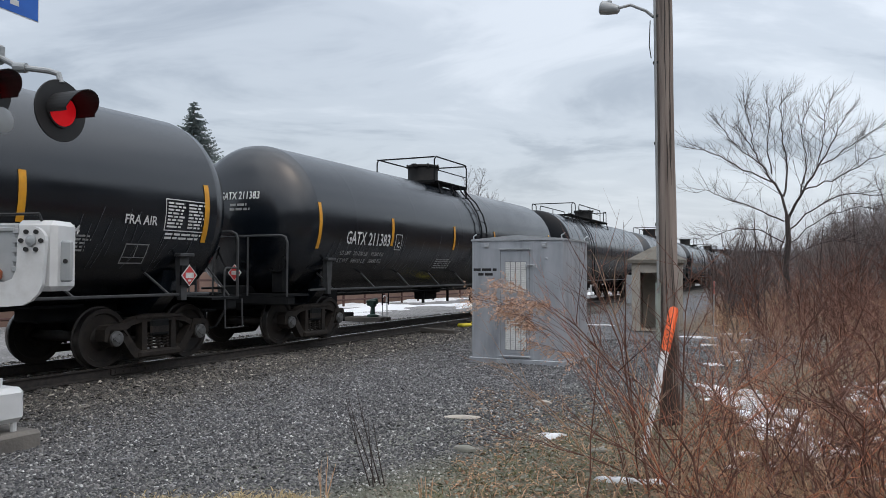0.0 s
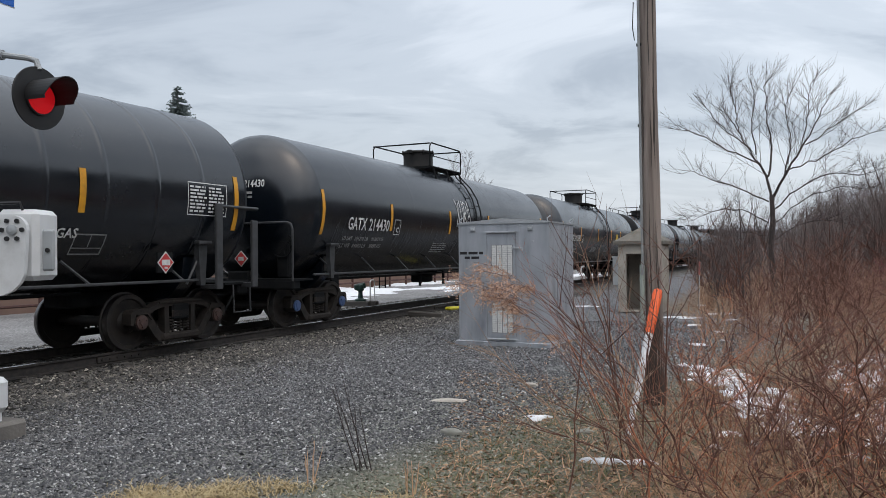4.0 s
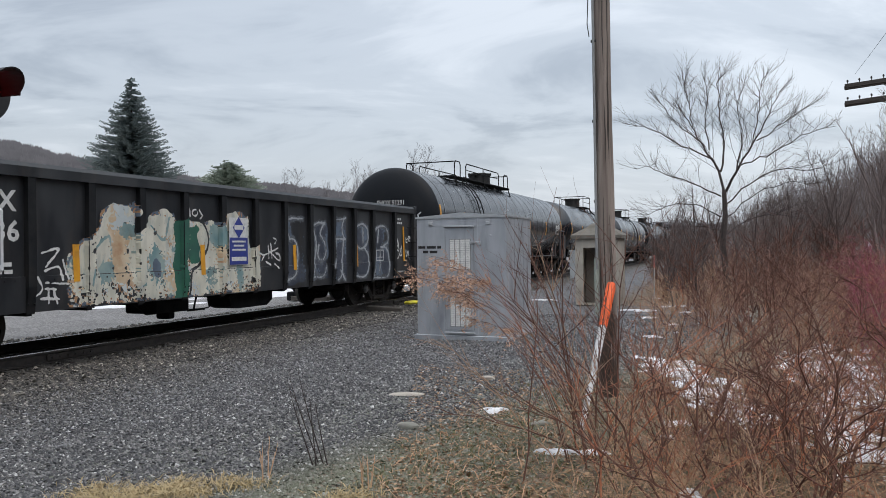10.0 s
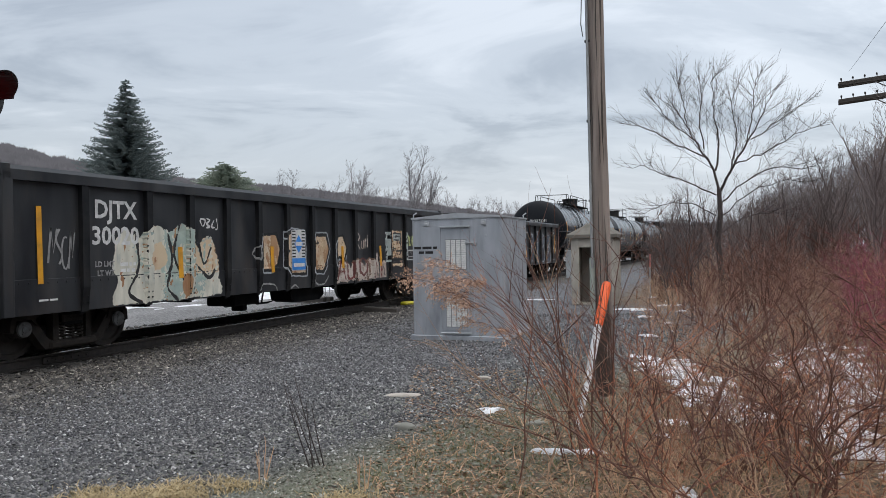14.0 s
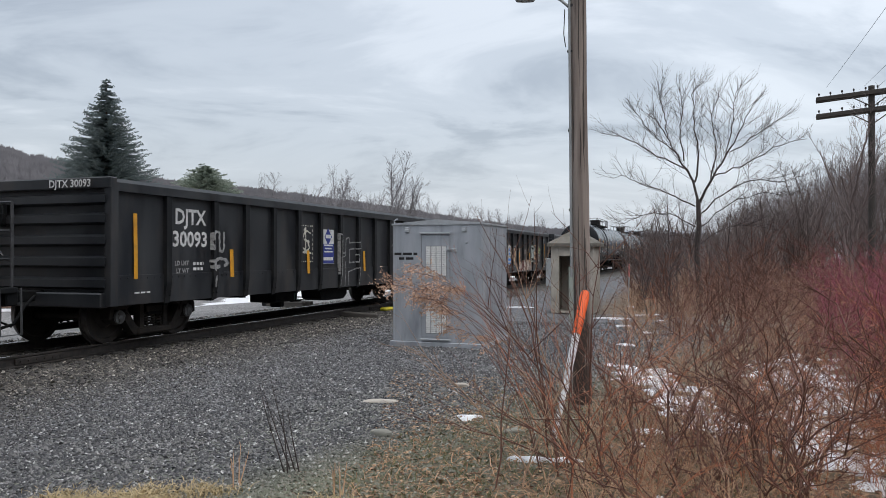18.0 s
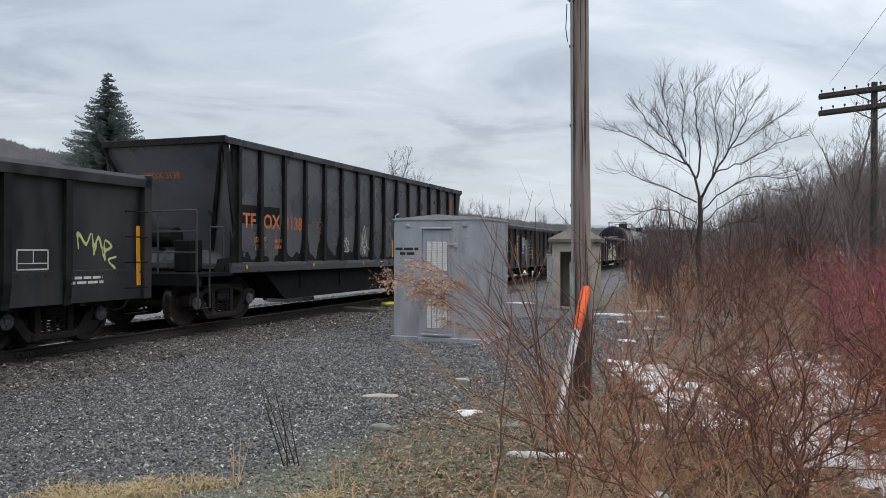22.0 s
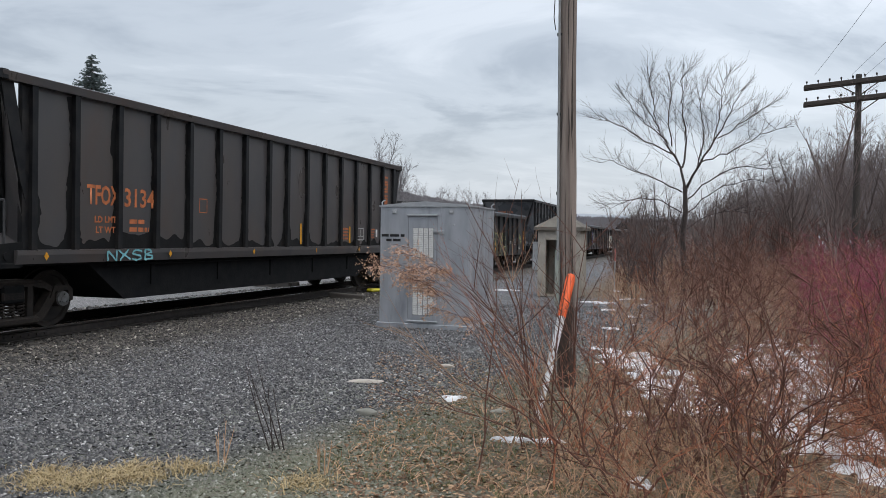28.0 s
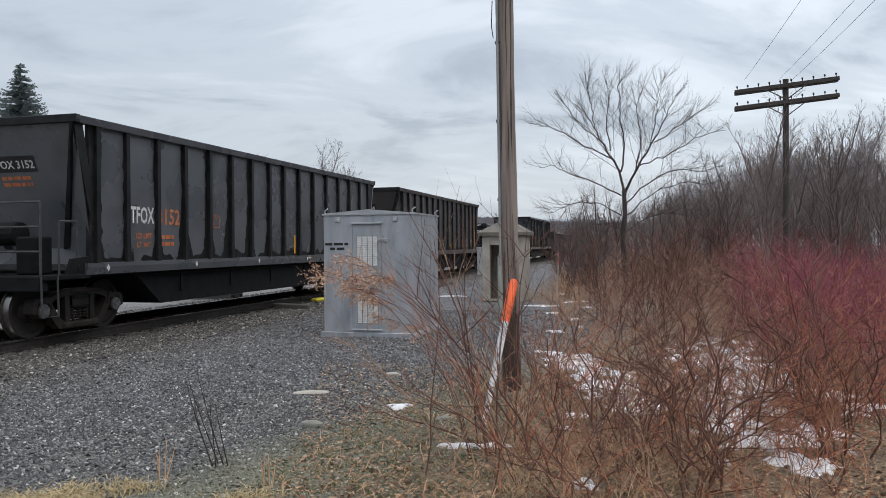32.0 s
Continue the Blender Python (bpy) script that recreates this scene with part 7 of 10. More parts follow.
    strokes(car, sh, [[(-2.95, 1.55), (-3.0, 1.95), (-2.75, 1.6)], [(-2.7, 1.85), (-2.62, 1.62), (-2.5, 1.85), (-2.4, 1.6)], [(-2.3, 1.6), (-2.35, 2.0), (-2.1, 1.62), (-2.05, 2.0)], [(-1.95, 1.55), (-1.85, 2.1), (-1.6, 1.7)], [(-1.75, 1.9), (-1.45, 2.1)], [(-1.5, 1.5), (-1.4, 1.85), (-1.2, 1.75), (-1.35, 1.6)]], dull, 0.022, 7)
    g = Geo()
    mark_rect(g, sh, 0.7, 1.3, 1.54, 1.8, 0.012, 0.5)
    part("caution_label", g, YELLOW, car, "yellow caution label")
    marking(car, "data_box", dull, lambda g: mark_frame(g, sh, 5.3, 5.85, 1.55, 1.85, 0.02))
    text_mark(car, sh, "GAS", 5.15, 1.85, 0.13, white)
    marking(car, "test_table", white, lambda g: (mark_frame(g, sh, 7.35, 8.3, 2.2, 2.75, 0.016, False), mark_bars(g, sh, 7.4, 7.8, 2.24, 2.7, 8, rng), mark_bars(g, sh, 7.84, 8.26, 2.24, 2.7, 8, rng)), "white printed test table")
    placard(car, Plane(1.5), 6.95, 1.42)
    hd = Head(9.0, 0.42, TANK_R, TANK_Z, 0.75)
    text_mark(car, hd, "SHQX 51291", 0.1, 3.0, 0.15, white, bold=0.004, width=0.95)
    marking(car, "small_print", dull, lambda g: mark_bars(g, hd, 0.1, 0.55, 2.68, 2.88, 2, rng))
    end_placard(car, 9.85 - 0.75, 0.3, 1.46)

    cream = surface("cream_spray_paint", (0.7, 0.67, 0.57), (0.5, 0.49, 0.41), 2.6, 0.55, stain=(0.25, 0.31, 0.31), stain_scale=2.4, stain_amount=0.65, stretch=(1, 2.2, 0.8))
    buff = surface("buff_spray_paint", (0.66, 0.55, 0.4), (0.5, 0.36, 0.22), 2.6, 0.6, stain=(0.36, 0.15, 0.06), stain_scale=2.2, stain_amount=0.8)
    palemist = surface("pale_grey_spray_paint", (0.56, 0.6, 0.6), (0.42, 0.47, 0.48), 3.0, 0.6)
    rusty = surface("rust_tan_spray_paint", (0.42, 0.26, 0.14), (0.34, 0.16, 0.08), 2.0, 0.7, stain=(0.2, 0.07, 0.04), stain_scale=2.0, stain_amount=0.8)
    teal = surface("teal_spray_paint", (0.12, 0.24, 0.26), (0.3, 0.38, 0.36), 2.5, 0.7, stain=(0.1, 0.1, 0.08), stain_scale=2.0, stain_amount=0.6)
    green = surface("dark_green_spray_paint", (0.03, 0.14, 0.09), (0.025, 0.09, 0.07), 3.0, 0.7)
    bluegreen = surface("bright_teal_spray_paint", (0.2, 0.5, 0.55), (0.14, 0.38, 0.42), 5.0, 0.6)
    dullpink = surface("faded_pink_spray_paint", (0.42, 0.33, 0.29), (0.3, 0.22, 0.19), 4.0, 0.7)
    tanp = surface("tan_spray_paint", (0.66, 0.53, 0.36), (0.6, 0.45, 0.3), 2.0, 0.65, stain=(0.4, 0.2, 0.1), stain_scale=3.0, stain_amount=0.5)
    steel2 = surface("worn_blue_spray_paint", (0.12, 0.16, 0.21), (0.08, 0.1, 0.14), 4.0, 0.6)
    haze = surface("dusty_white_spray_paint", (0.4, 0.42, 0.44), (0.26, 0.28, 0.3), 12.0, 0.7)
    steelpale = surface("thin_pale_overspray", (0.13, 0.14, 0.155), (0.08, 0.088, 0.1), 18.0, 0.7)
    steel = surface("grey_blue_spray_paint", (0.055, 0.065, 0.09), (0.028, 0.034, 0.05), 3.0, 0.7, stain=(0.13, 0.14, 0.16), stain_scale=2.0, stain_amount=0.6)
    palegreen = surface("pale_green_spray_paint", (0.42, 0.5, 0.44), (0.3, 0.38, 0.36), 4.0, 0.65, stain=(0.2, 0.16, 0.1), stain_scale=3.0, stain_amount=0.5)
    lime = surface("lime_spray_paint", (0.58, 0.62, 0.27), (0.45, 0.5, 0.2), 5.0, 0.7)
    redp = surface("red_spray_paint", (0.36, 0.09, 0.07), (0.25, 0.06, 0.05), 5.0, 0.7)

    def maker_sign(car, sd, y0, y1, z0, z1, blue, lower):
        sd = Plane(sd.w + 0.026)
        g = Geo(); mark_rect(g, sd, y0, y1, z0, z1, 0.014); part("owner_sign", g, WHITE_STENCIL, car, "blue and white owner's sign")
        zm, ym = z0 + (z1 - z0) * (0.58 if not lower else 0.3), (y0 + y1) / 2
        g = Geo(); mark_rect(g, sd, y0 + 0.01, y1 - 0.01, z0 + 0.01, zm, 0.019); part("sign_field", g, blue, car)
        g = Geo(); r = (y1 - y0) * 0.42
        zc = (zm + z1) / 2
        g.add([sd.at(ym - r * 0.75, zc, 0.02), sd.at(ym, zc - r * 0.85, 0.02), sd.at(ym + r * 0.75, zc, 0.02), sd.at(ym, zc + r * 0.85, 0.02)], [(0, 1, 2, 3)])
        part("sign_diamond", g, blue, car)
        bars = [(y0 + 0.06, y1 - 0.06, z0 + 0.08, z0 + 0.16), (ym - 0.14, ym + 0.14, zc - 0.04, zc + 0.05)]
        if not lower:
            bars += [(y0 + 0.08 + 0.05 * (k % 2), y1 - 0.08 - 0.05 * (k % 2), z0 + 0.28 + 0.08 * k, z0 + 0.315 + 0.08 * k) for k in range(3)]
        for p in bars:
            g = Geo(); mark_rect(g, sd, *p, 0.024); part("sign_bar", g, WHITE_STENCIL, car)
        if lower:
            for k in range(9):
                z = zm + 0.02 + (z1 - zm) * k / 9
                for a, b in ((y0 + 0.02, y0 + 0.16), (y1 - 0.16, y1 - 0.02)):
                    g = Geo(); mark_rect(g, sd, a, b, z, z + 0.03, 0.018); part("sign_stripe", g, SIGNAL_BLACK, car)

    def gon_common(car, sd, code, num, y, front=4.36, rear=-4.45):
        text_mark(car, Slope(-8.05, 0, -8.05, 3), code + " " + num, 0.75, 2.67, 0.12, white)
        y = max(y, -5.93)
        text_mark(car, sd, code, y, 2.2, 0.27, white, bold=0.01, width=0.88)
        text_mark(car, sd, num, y, 1.79, 0.27, white, bold=0.01, width=0.98)
        text_mark(car, sd, "LD LMT", y - 0.24, 1.36, 0.08, dull)
        text_mark(car, sd, "LT WT", y - 0.22, 1.22, 0.08, dull)
        marking(car, "small_print", white, lambda g: (mark_bars(g, sd, y + 0.08, y + 0.42, 1.2, 1.4, 2, rng), mark_bars(g, sd, 6.75, 7.2, 2.2, 2.42, 2, rng),
                                                      mark_bars(g, sd, -7.4, -7.0, 0.85, 0.9, 1, rng), mark_bars(g, sd, 6.8, 7.3, 0.85, 0.9, 1, rng)))
        for yy, h in ((-7.37, 1.1), (7.25, 1.0)):
            stripe(car, sd, yy, 1.66, 0.09, h)
        for yy in (rear, -1.6, 1.47, front):
            stripe(car, sd, yy, 1.35, 0.12, 0.55)
        marking(car, "data_box", white, lambda g: mark_frame(g, sd, 5.5, 5.95, 1.2, 1.5, 0.022))

    # first gondola: pale letters towards the rear, blue ones towards the front
    car, sd = gondola(-35.57, "black gondola car sprayed with pale and blue graffiti")
    gon_common(car, sd, "DJTX", "30036", -5.89)
    mass = [(-4.65, 0.7), (-4.6, 1.35), (-4.42, 1.65), (-4.0, 1.9), (-4.0, 2.13), (-3.7, 2.29), (-3.35, 2.28), (-3.2, 2.14), (-3.26, 1.8), (-2.97, 1.98), (-2.92, 2.14), (-2.5, 2.24), (-2.33, 2.18), (-2.24, 2.0), (-1.9, 2.1),
            (-1.5, 2.05), (-1.04, 2.04), (-0.95, 2.2), (-0.6, 2.28), (-0.22, 2.17), (-0.15, 1.56), (0.1, 1.62), (0.24, 1.4), (0.18, 0.78), (-0.2, 0.68)]
    stem, bow = [[(-2.17, 1.95), (-2.2, 0.72)]], [bend([(-1.95, 2.08), (-1.57, 2.02), (-1.42, 1.66), (-1.68, 1.26), (-1.9, 1.15), (-1.96, 0.75)])]
    curls = [bend(c) for c in ([(-4.2, 1.0), (-4.1, 1.5), (-3.8, 1.75), (-3.75, 1.3)], [(-3.6, 2.1), (-3.45, 1.75), (-3.2, 1.7)], [(-3.3, 1.5), (-3.0, 1.45), (-3.05, 1.0), (-3.4, 0.9)], [(-2.9, 1.95), (-2.6, 1.7), (-2.45, 2.1)], [(-0.95, 1.9), (-0.8, 1.3), (-0.95, 0.85)], [(-0.5, 1.9), (-0.3, 1.5)])]
    def pale(Y, Z):
        spat = grain(Y, 3)
        rag = 0.05 * ripple(Y, Z, 2, 9) + 0.018 * spat
        patch, dirt = ripple(Y, Z, 5, 3.4) + 0.5 * ripple(Y * 0.6, Z, 6, 12) + 0.35 * spat, ripple(Y, Z * 0.35, 9, 16) + 0.7 * ripple(Y, Z, 10, 40) + 0.5 * spat
        out = np.where(inside(Y + rag, Z + 0.6 * rag, mass), 0, -1)
        out = np.where((out == 0) & (patch > 1.0), 1, out)
        out = np.where((out == 0) & (patch < -1.0), 6, out)
        warm = ripple(Y, Z * 0.5, 41, 4) + 0.5 * ripple(Y, Z * 0.3, 42, 18) + 0.4 * spat
        out = np.where((out == 0) & (warm > 0.55), 7, out)
        rim = far_from(Y, Z, [mass + mass[:1]]) + 0.6 * rag
        out = np.where((out >= 0) & (rim < 0.05) & (ripple(Y, Z, 43, 6) > -0.1), np.where(spat > 0.2, 4, 5), out)
        for y, z, a, b in ((-2.77, 1.27, 0.17, 0.3), (-3.88, 1.2, 0.18, 0.15), (-0.5, 1.1, 0.1, 0.34), (-3.4, 1.85, 0.2, 0.1)):
            out = np.where((out >= 0) & (np.hypot((Y - y) / a, (Z - z) / b) + rag * 3 + 0.25 * spat < 1), 1, out)
        hollow = np.hypot((Y + 2.77) / 0.1, (Z - 1.22) / 0.18) + rag * 2
        out = np.where(hollow < 1, 5, out)
        out = np.where((far_from(Y, Z, stem) + rag < 0.14) & (Z > 0.68), 2, out)
        out = np.where((np.hypot((Y + 1.78) / 0.24, (Z - 1.62) / 0.36) + rag * 2 < 1) & (Y < -1.62 + 0.1 * ripple(Y, Z, 3, 7)), 2, out)
        out = np.where((far_from(Y, Z, bow) < 0.022 + 0.1 * rag) & (out >= 0), 3, out)
        out = np.where((far_from(Y, Z, curls) < 0.014 + 0.3 * rag) & (out >= 0) & (dirt < 0.8), 1, out)
        ticks = (ripple(Y, Z * 0.6, 31, 13) + ripple(Y * 0.7, Z, 32, 30) + 0.4 * spat > 1.75) & (out >= 0)
        out = np.where(ticks, 3, out)
        foot = 0.8 + 0.14 * ripple(Y, Y * 0, 4, 6) + 0.12 * np.clip((-3.4 - Y), 0, 1)
        out = np.where((out >= 0) & (Z < foot) & (dirt > 0.35), np.where(spat > 0.3, 3, 4), out)
        out = np.where((out == 0) & (dirt > 1.7), 4, out)
        return np.where(Z < 0.70, -1, out)
    sprayed(car, sd, (-4.8, 0.4, 0.66, 2.4), pale, [cream, teal, green, GON_BLACK, rusty, steel2, palemist, buff], "graffiti", "large cream graffiti letters with teal and green", 0.02)
    ring = [(-1.8 + 0.07 * math.cos(0.7 * k), 2.2 + 0.06 * math.sin(0.7 * k)) for k in range(10)]
    strokes(car, sd, [ring, [(-1.95, 2.28), (-1.93, 2.14)], [(-1.68, 2.25), (-1.6, 2.15), (-1.66, 2.1)]], white, 0.03, 3, "white hand-sprayed tag", -2, 0.011)
    maker_sign(car, sd, -0.86, -0.27, 1.23, 2.15, BLUE_SIGN, False)
    panels = [(1.12, 1.9, 0.78, 2.2, [[(1.16, 2.15), (1.34, 2.2), (1.82, 2.21)], [(1.17, 2.11), (1.21, 1.9), (1.31, 1.76)], [(1.19, 1.72), (1.39, 1.76), (1.55, 1.66), (1.62, 1.4), (1.54, 1.07), (1.44, 0.93), (1.13, 0.85)]]),
              (2.22, 2.92, 0.84, 2.15, [[(2.28, 2.07), (2.52, 2.15), (2.8, 2.12)], [(2.8, 2.16), (2.58, 1.9), (2.75, 1.72), (2.85, 1.49), (2.74, 1.3), (2.54, 1.29), (2.47, 1.44), (2.52, 1.62)], [(2.26, 2.07), (2.4, 1.67), (2.34, 1.31), (2.25, 0.86)], [(2.25, 0.89), (2.67, 0.89), (2.83, 1.11)]]),
              (3.18, 3.86, 0.8, 2.25, [[(3.31, 2.24), (3.55, 2.25), (3.81, 2.29)], [(3.74, 2.26), (3.63, 2.08), (3.68, 1.86), (3.81, 1.77)], [(3.31, 1.78), (3.81, 1.77)], [(3.7, 1.74), (3.62, 1.29), (3.56, 0.9), (3.41, 0.78)], [(3.53, 1.0), (3.73, 0.77)], [(3.2, 1.78), (3.24, 1.39), (3.14, 1.1)]]),
              (4.24, 5.06, 0.8, 2.15, [[(4.32, 2.06), (4.68, 2.17), (4.98, 2.05), (5.01, 1.76), (4.84, 1.59), (4.54, 1.54), (4.32, 1.69)], [(4.84, 1.54), (5.05, 1.32), (4.97, 0.94), (4.67, 0.8), (4.28, 0.86)], [(4.74, 2.07), (4.74, 1.7)]]),
              (5.3, 6.28, 0.76, 2.12, [[(5.37, 2.04), (5.9, 2.15), (6.21, 2.01), (6.23, 1.72), (5.93, 1.6)], [(5.78, 1.57), (6.13, 1.54), (6.29, 1.25), (6.23, 0.84), (5.93, 0.74), (5.29, 0.77)], [(5.33, 2.04), (5.4, 1.71), (5.29, 0.77)], [(5.65, 2.05), (5.59, 1.71)], [(5.74, 1.37), (5.66, 0.9)]])]
    for k, (a, b, c, d, lines) in enumerate(panels):
        fine = [bend(ln) for ln in lines]
        def blue(Y, Z):
            # a thin blue-grey fill with soft, dusty pale outlines
            grit = 0.35 * ripple(Y, Z, k + 3, 34) + 0.3 * ripple(Y, Z * 1.7, k + 13, 70) + 0.5 * grain(Y, k + 80)
            edge = np.maximum(np.abs(Y - (a + b) / 2) - (b - a) / 2, np.abs(Z - (c + d) / 2) - (d - c) / 2) + 0.05 * ripple(Y, Z, k, 7)
            far = far_from(Y, Z, fine)
            out = np.where((edge < -0.02) & (ripple(Y, Z * 0.6, k + 21, 4) + 0.5 * grit > -0.45), np.where(ripple(Y, Z * 0.5, k + 9, 5) + 0.4 * grit > 0.35, 2, 0), -1)
            out = np.where((far + 0.05 * grit < 0.06), 3, out)
            return np.where(far + 0.012 * grit < 0.02 + 0.008 * ripple(Y, Z, k + 7, 3), 1, out)
        sprayed(car, sd, (a - 0.12, b + 0.12, max(0.7, c - 0.1), d + 0.12), blue, [steel, haze, steel2, steelpale], "graffiti", "dusty blue graffiti letter with a pale outline", 0.018)
    strokes(car, sd, [[(0.13, 1.48), (0.35, 1.42), (0.84, 1.56)], [(0.35, 1.42), (0.24, 1.29)], [(0.48, 1.61), (0.5, 1.34)], [(0.57, 1.65), (0.61, 1.34)], [(0.52, 1.49), (0.87, 1.29), (0.89, 1.41), (0.75, 1.45)],
                      [(0.66, 1.77), (0.78, 1.73), (0.72, 1.65)], [(0.39, 1.28), (0.56, 1.21)], [(0.7, 1.24), (0.84, 1.13)]], white, 0.034, 4, "white hand-sprayed tag")
    strokes(car, sd, [[(6.79, 1.84), (6.92, 1.66), (6.75, 1.54), (6.96, 1.48), (6.79, 1.87)], [(6.79, 1.36), (6.86, 1.24), (7.08, 1.48)], [(7.12, 1.6), (7.01, 1.35), (7.15, 1.36), (7.12, 1.6)], [(7.44, 1.86), (7.44, 1.7), (7.56, 1.71)],
                      [(7.46, 1.79), (7.56, 1.81)], [(7.63, 1.71), (7.63, 1.88), (7.74, 1.84), (7.63, 1.8), (7.74, 1.71)], [(7.42, 1.48), (7.48, 1.29), (7.58, 1.46), (7.66, 1.23)]], white, 0.034, 5, "white hand-sprayed tag")
    strokes(car, sd, [[(-5.05, 1.5), (-4.75, 1.56), (-4.98, 1.3)], [(-5.0, 1.25), (-4.75, 1.3), (-4.7, 1.1)], [(-4.68, 1.4), (-4.6, 1.12)], [(-5.0, 1.08), (-4.6, 1.05)], [(-5.13, 1.17), (-5.05, 1.0), (-5.15, 0.9)], [(-5.0, 1.0), (-4.82, 0.98)],
                      [(-4.95, 1.0), (-4.95, 0.78)], [(-4.86, 0.95), (-4.8, 0.78)], [(-5.08, 0.86), (-4.78, 0.84)]], white, 0.034, 6, "white hand-sprayed tag")
    # second gondola: tan letters
    car, sd = gondola(-53.08, "black gondola car sprayed with rusty tan graffiti")
    gon_common(car, sd, "DJTX", "30020", -6.18, 3.62)
    blocks = [([(-1.98, 1.86), (-1.43, 1.9), (-1.28, 1.57), (-1.38, 1.25), (-1.58, 1.12), (-2.0, 1.13), (-2.04, 1.5)], -2.2, -1.2), ([(-1.1, 1.9), (-0.9, 1.98), (-0.3, 1.95), (-0.28, 1.0), (-0.9, 1.02), (-1.12, 1.2)], -1.25, -0.15),
              ([(0.1, 1.88), (0.68, 1.9), (0.82, 1.56), (0.66, 1.2), (0.5, 1.02), (0.08, 1.05)], -0.05, 0.95), ([(1.05, 1.62), (1.24, 1.87), (1.51, 1.88), (1.72, 1.56), (1.6, 1.3), (1.3, 1.35), (1.1, 1.18)], 0.9, 1.85)]
    for k, (shape, a, b) in enumerate(blocks):
        def tan_paint(Y, Z):
            spat = grain(Y, k + 70)
            rag = 0.02 * ripple(Y, Z, k + 2, 12) + 0.008 * spat
            rim = far_from(Y, Z, [shape + shape[:1]]) + 0.5 * rag
            rust, ticks = ripple(Y, Z * 0.6, k + 4, 6) + 0.7 * ripple(Y, Z * 0.4, k + 5, 24) + 0.5 * spat, ripple(Y * 0.4, Z, k + 6, 40) + ripple(Y, Z, k + 7, 26) + 0.4 * spat
            out = np.where(inside(Y + rag, Z + rag, shape), np.where(rust > 0.62, 1, np.where(ticks > 1.5, 2, np.where(rust < -0.9, 4, 0))), -1)
            out = np.where(rim < 0.03, 2, out)
            return np.where((np.abs(rim - 0.05) < 0.017) & (ripple(Y, Z, k + 8, 4) > -0.4) & ~inside(Y, Z, shape), 3, out)
        sprayed(car, sd, (a, b, 0.9, 2.1), tan_paint, [buff, rusty, SIGNAL_BLACK, haze, tanp], "graffiti", "tan block letter with a pale outline and rusty runs", 0.016)
    strokes(car, sd, [[(-2.09, 0.72), (-2.0, 0.84), (-1.58, 0.82), (-1.46, 0.7)], [(0.06, 0.95), (0.18, 0.75), (0.51, 0.74), (0.74, 0.92)], [(-0.92, 0.7), (-0.76, 0.77), (-0.62, 0.7)], [(-2.3, 1.49), (-2.12, 1.64), (-2.1, 1.36), (-2.3, 1.47)]],
            dull, 0.035, 3, "pale sprayed outline")
    left_mass = [(-6.0, 0.7), (-5.95, 1.75), (-5.7, 1.92), (-5.45, 1.8), (-5.2, 1.95), (-4.9, 2.0), (-4.72, 1.85), (-4.4, 2.05), (-4.1, 1.9), (-3.95, 1.75), (-3.6, 1.78), (-3.42, 1.5), (-3.34, 0.7)]
    folds = [bend(c) for c in ([(-5.5, 1.8), (-5.45, 1.3), (-5.7, 0.9), (-5.4, 0.7)], [(-4.75, 1.85), (-4.65, 1.4), (-4.8, 0.95), (-4.55, 0.7)], [(-4.45, 2.0), (-4.6, 1.5), (-4.35, 1.0)], [(-3.95, 1.7), (-3.8, 1.3), (-3.6, 1.6)], [(-4.0, 1.3), (-3.7, 1.05), (-3.5, 1.2)])]
    def wash(Y, Z):
        spat = grain(Y, 57)
        rag, hue, dirt = 0.05 * ripple(Y, Z, 51, 9) + 0.015 * spat, ripple(Y, Z * 0.7, 52, 3.4) + 0.3 * ripple(Y, Z, 53, 12) + 0.4 * spat, ripple(Y, Z * 0.4, 54, 18) + 0.7 * ripple(Y, Z, 55, 45) + 0.4 * spat
        out = np.where(inside(Y + rag, Z + rag, left_mass), np.where(hue > 0.35, 1, 0), -1)
        out = np.where((out >= 0) & (Y > -4.05) & (Z > 1.15) & (dirt > -0.3), 2, out)
        out = np.where((out >= 0) & (np.hypot((Y + 5.0) / 0.22, (Z - 1.45) / 0.25) + rag * 3 < 1), 2, out)
        out = np.where((out >= 0) & (dirt > 1.3), 3, out)
        out = np.where((out >= 0) & (far_from(Y, Z, folds) < 0.022 + 0.2 * rag), 4, out)
        out = np.where((out >= 0) & (np.hypot((Y + 4.3) / 0.1, (Z - 0.95) / 0.22) + rag * 3 < 1), 3, out)
        return np.where(Z < 0.7 + 0.02 * ripple(Y, Y * 0, 56, 9), -1, out)
    sprayed(car, sd, (-6.1, -3.25, 0.68, 2.15), wash, [cream, palegreen, tanp, rusty, SIGNAL_BLACK], "graffiti", "faded cream and pale green graffiti letters", 0.02)
    strokes(car, sd, [[(-3.9, 2.1), (-3.82, 2.0), (-3.75, 2.12), (-3.88, 2.14)], [(-3.72, 2.15), (-3.62, 2.12), (-3.72, 2.05), (-3.62, 2.0), (-3.72, 1.98)], [(-3.5, 2.12), (-3.58, 2.0), (-3.48, 1.98)], [(-3.42, 2.14), (-3.4, 1.97), (-3.46, 1.95)]], white, 0.03, 9, "white hand-sprayed tag")
    dirty = surface("dirty_cream_spray_paint", (0.58, 0.52, 0.46), (0.44, 0.36, 0.31), 3.0, 0.7, stain=(0.2, 0.11, 0.08), stain_scale=2.5, stain_amount=0.7)
    umber = surface("brown_spray_paint", (0.2, 0.12, 0.085), (0.12, 0.075, 0.055), 5.0, 0.7)
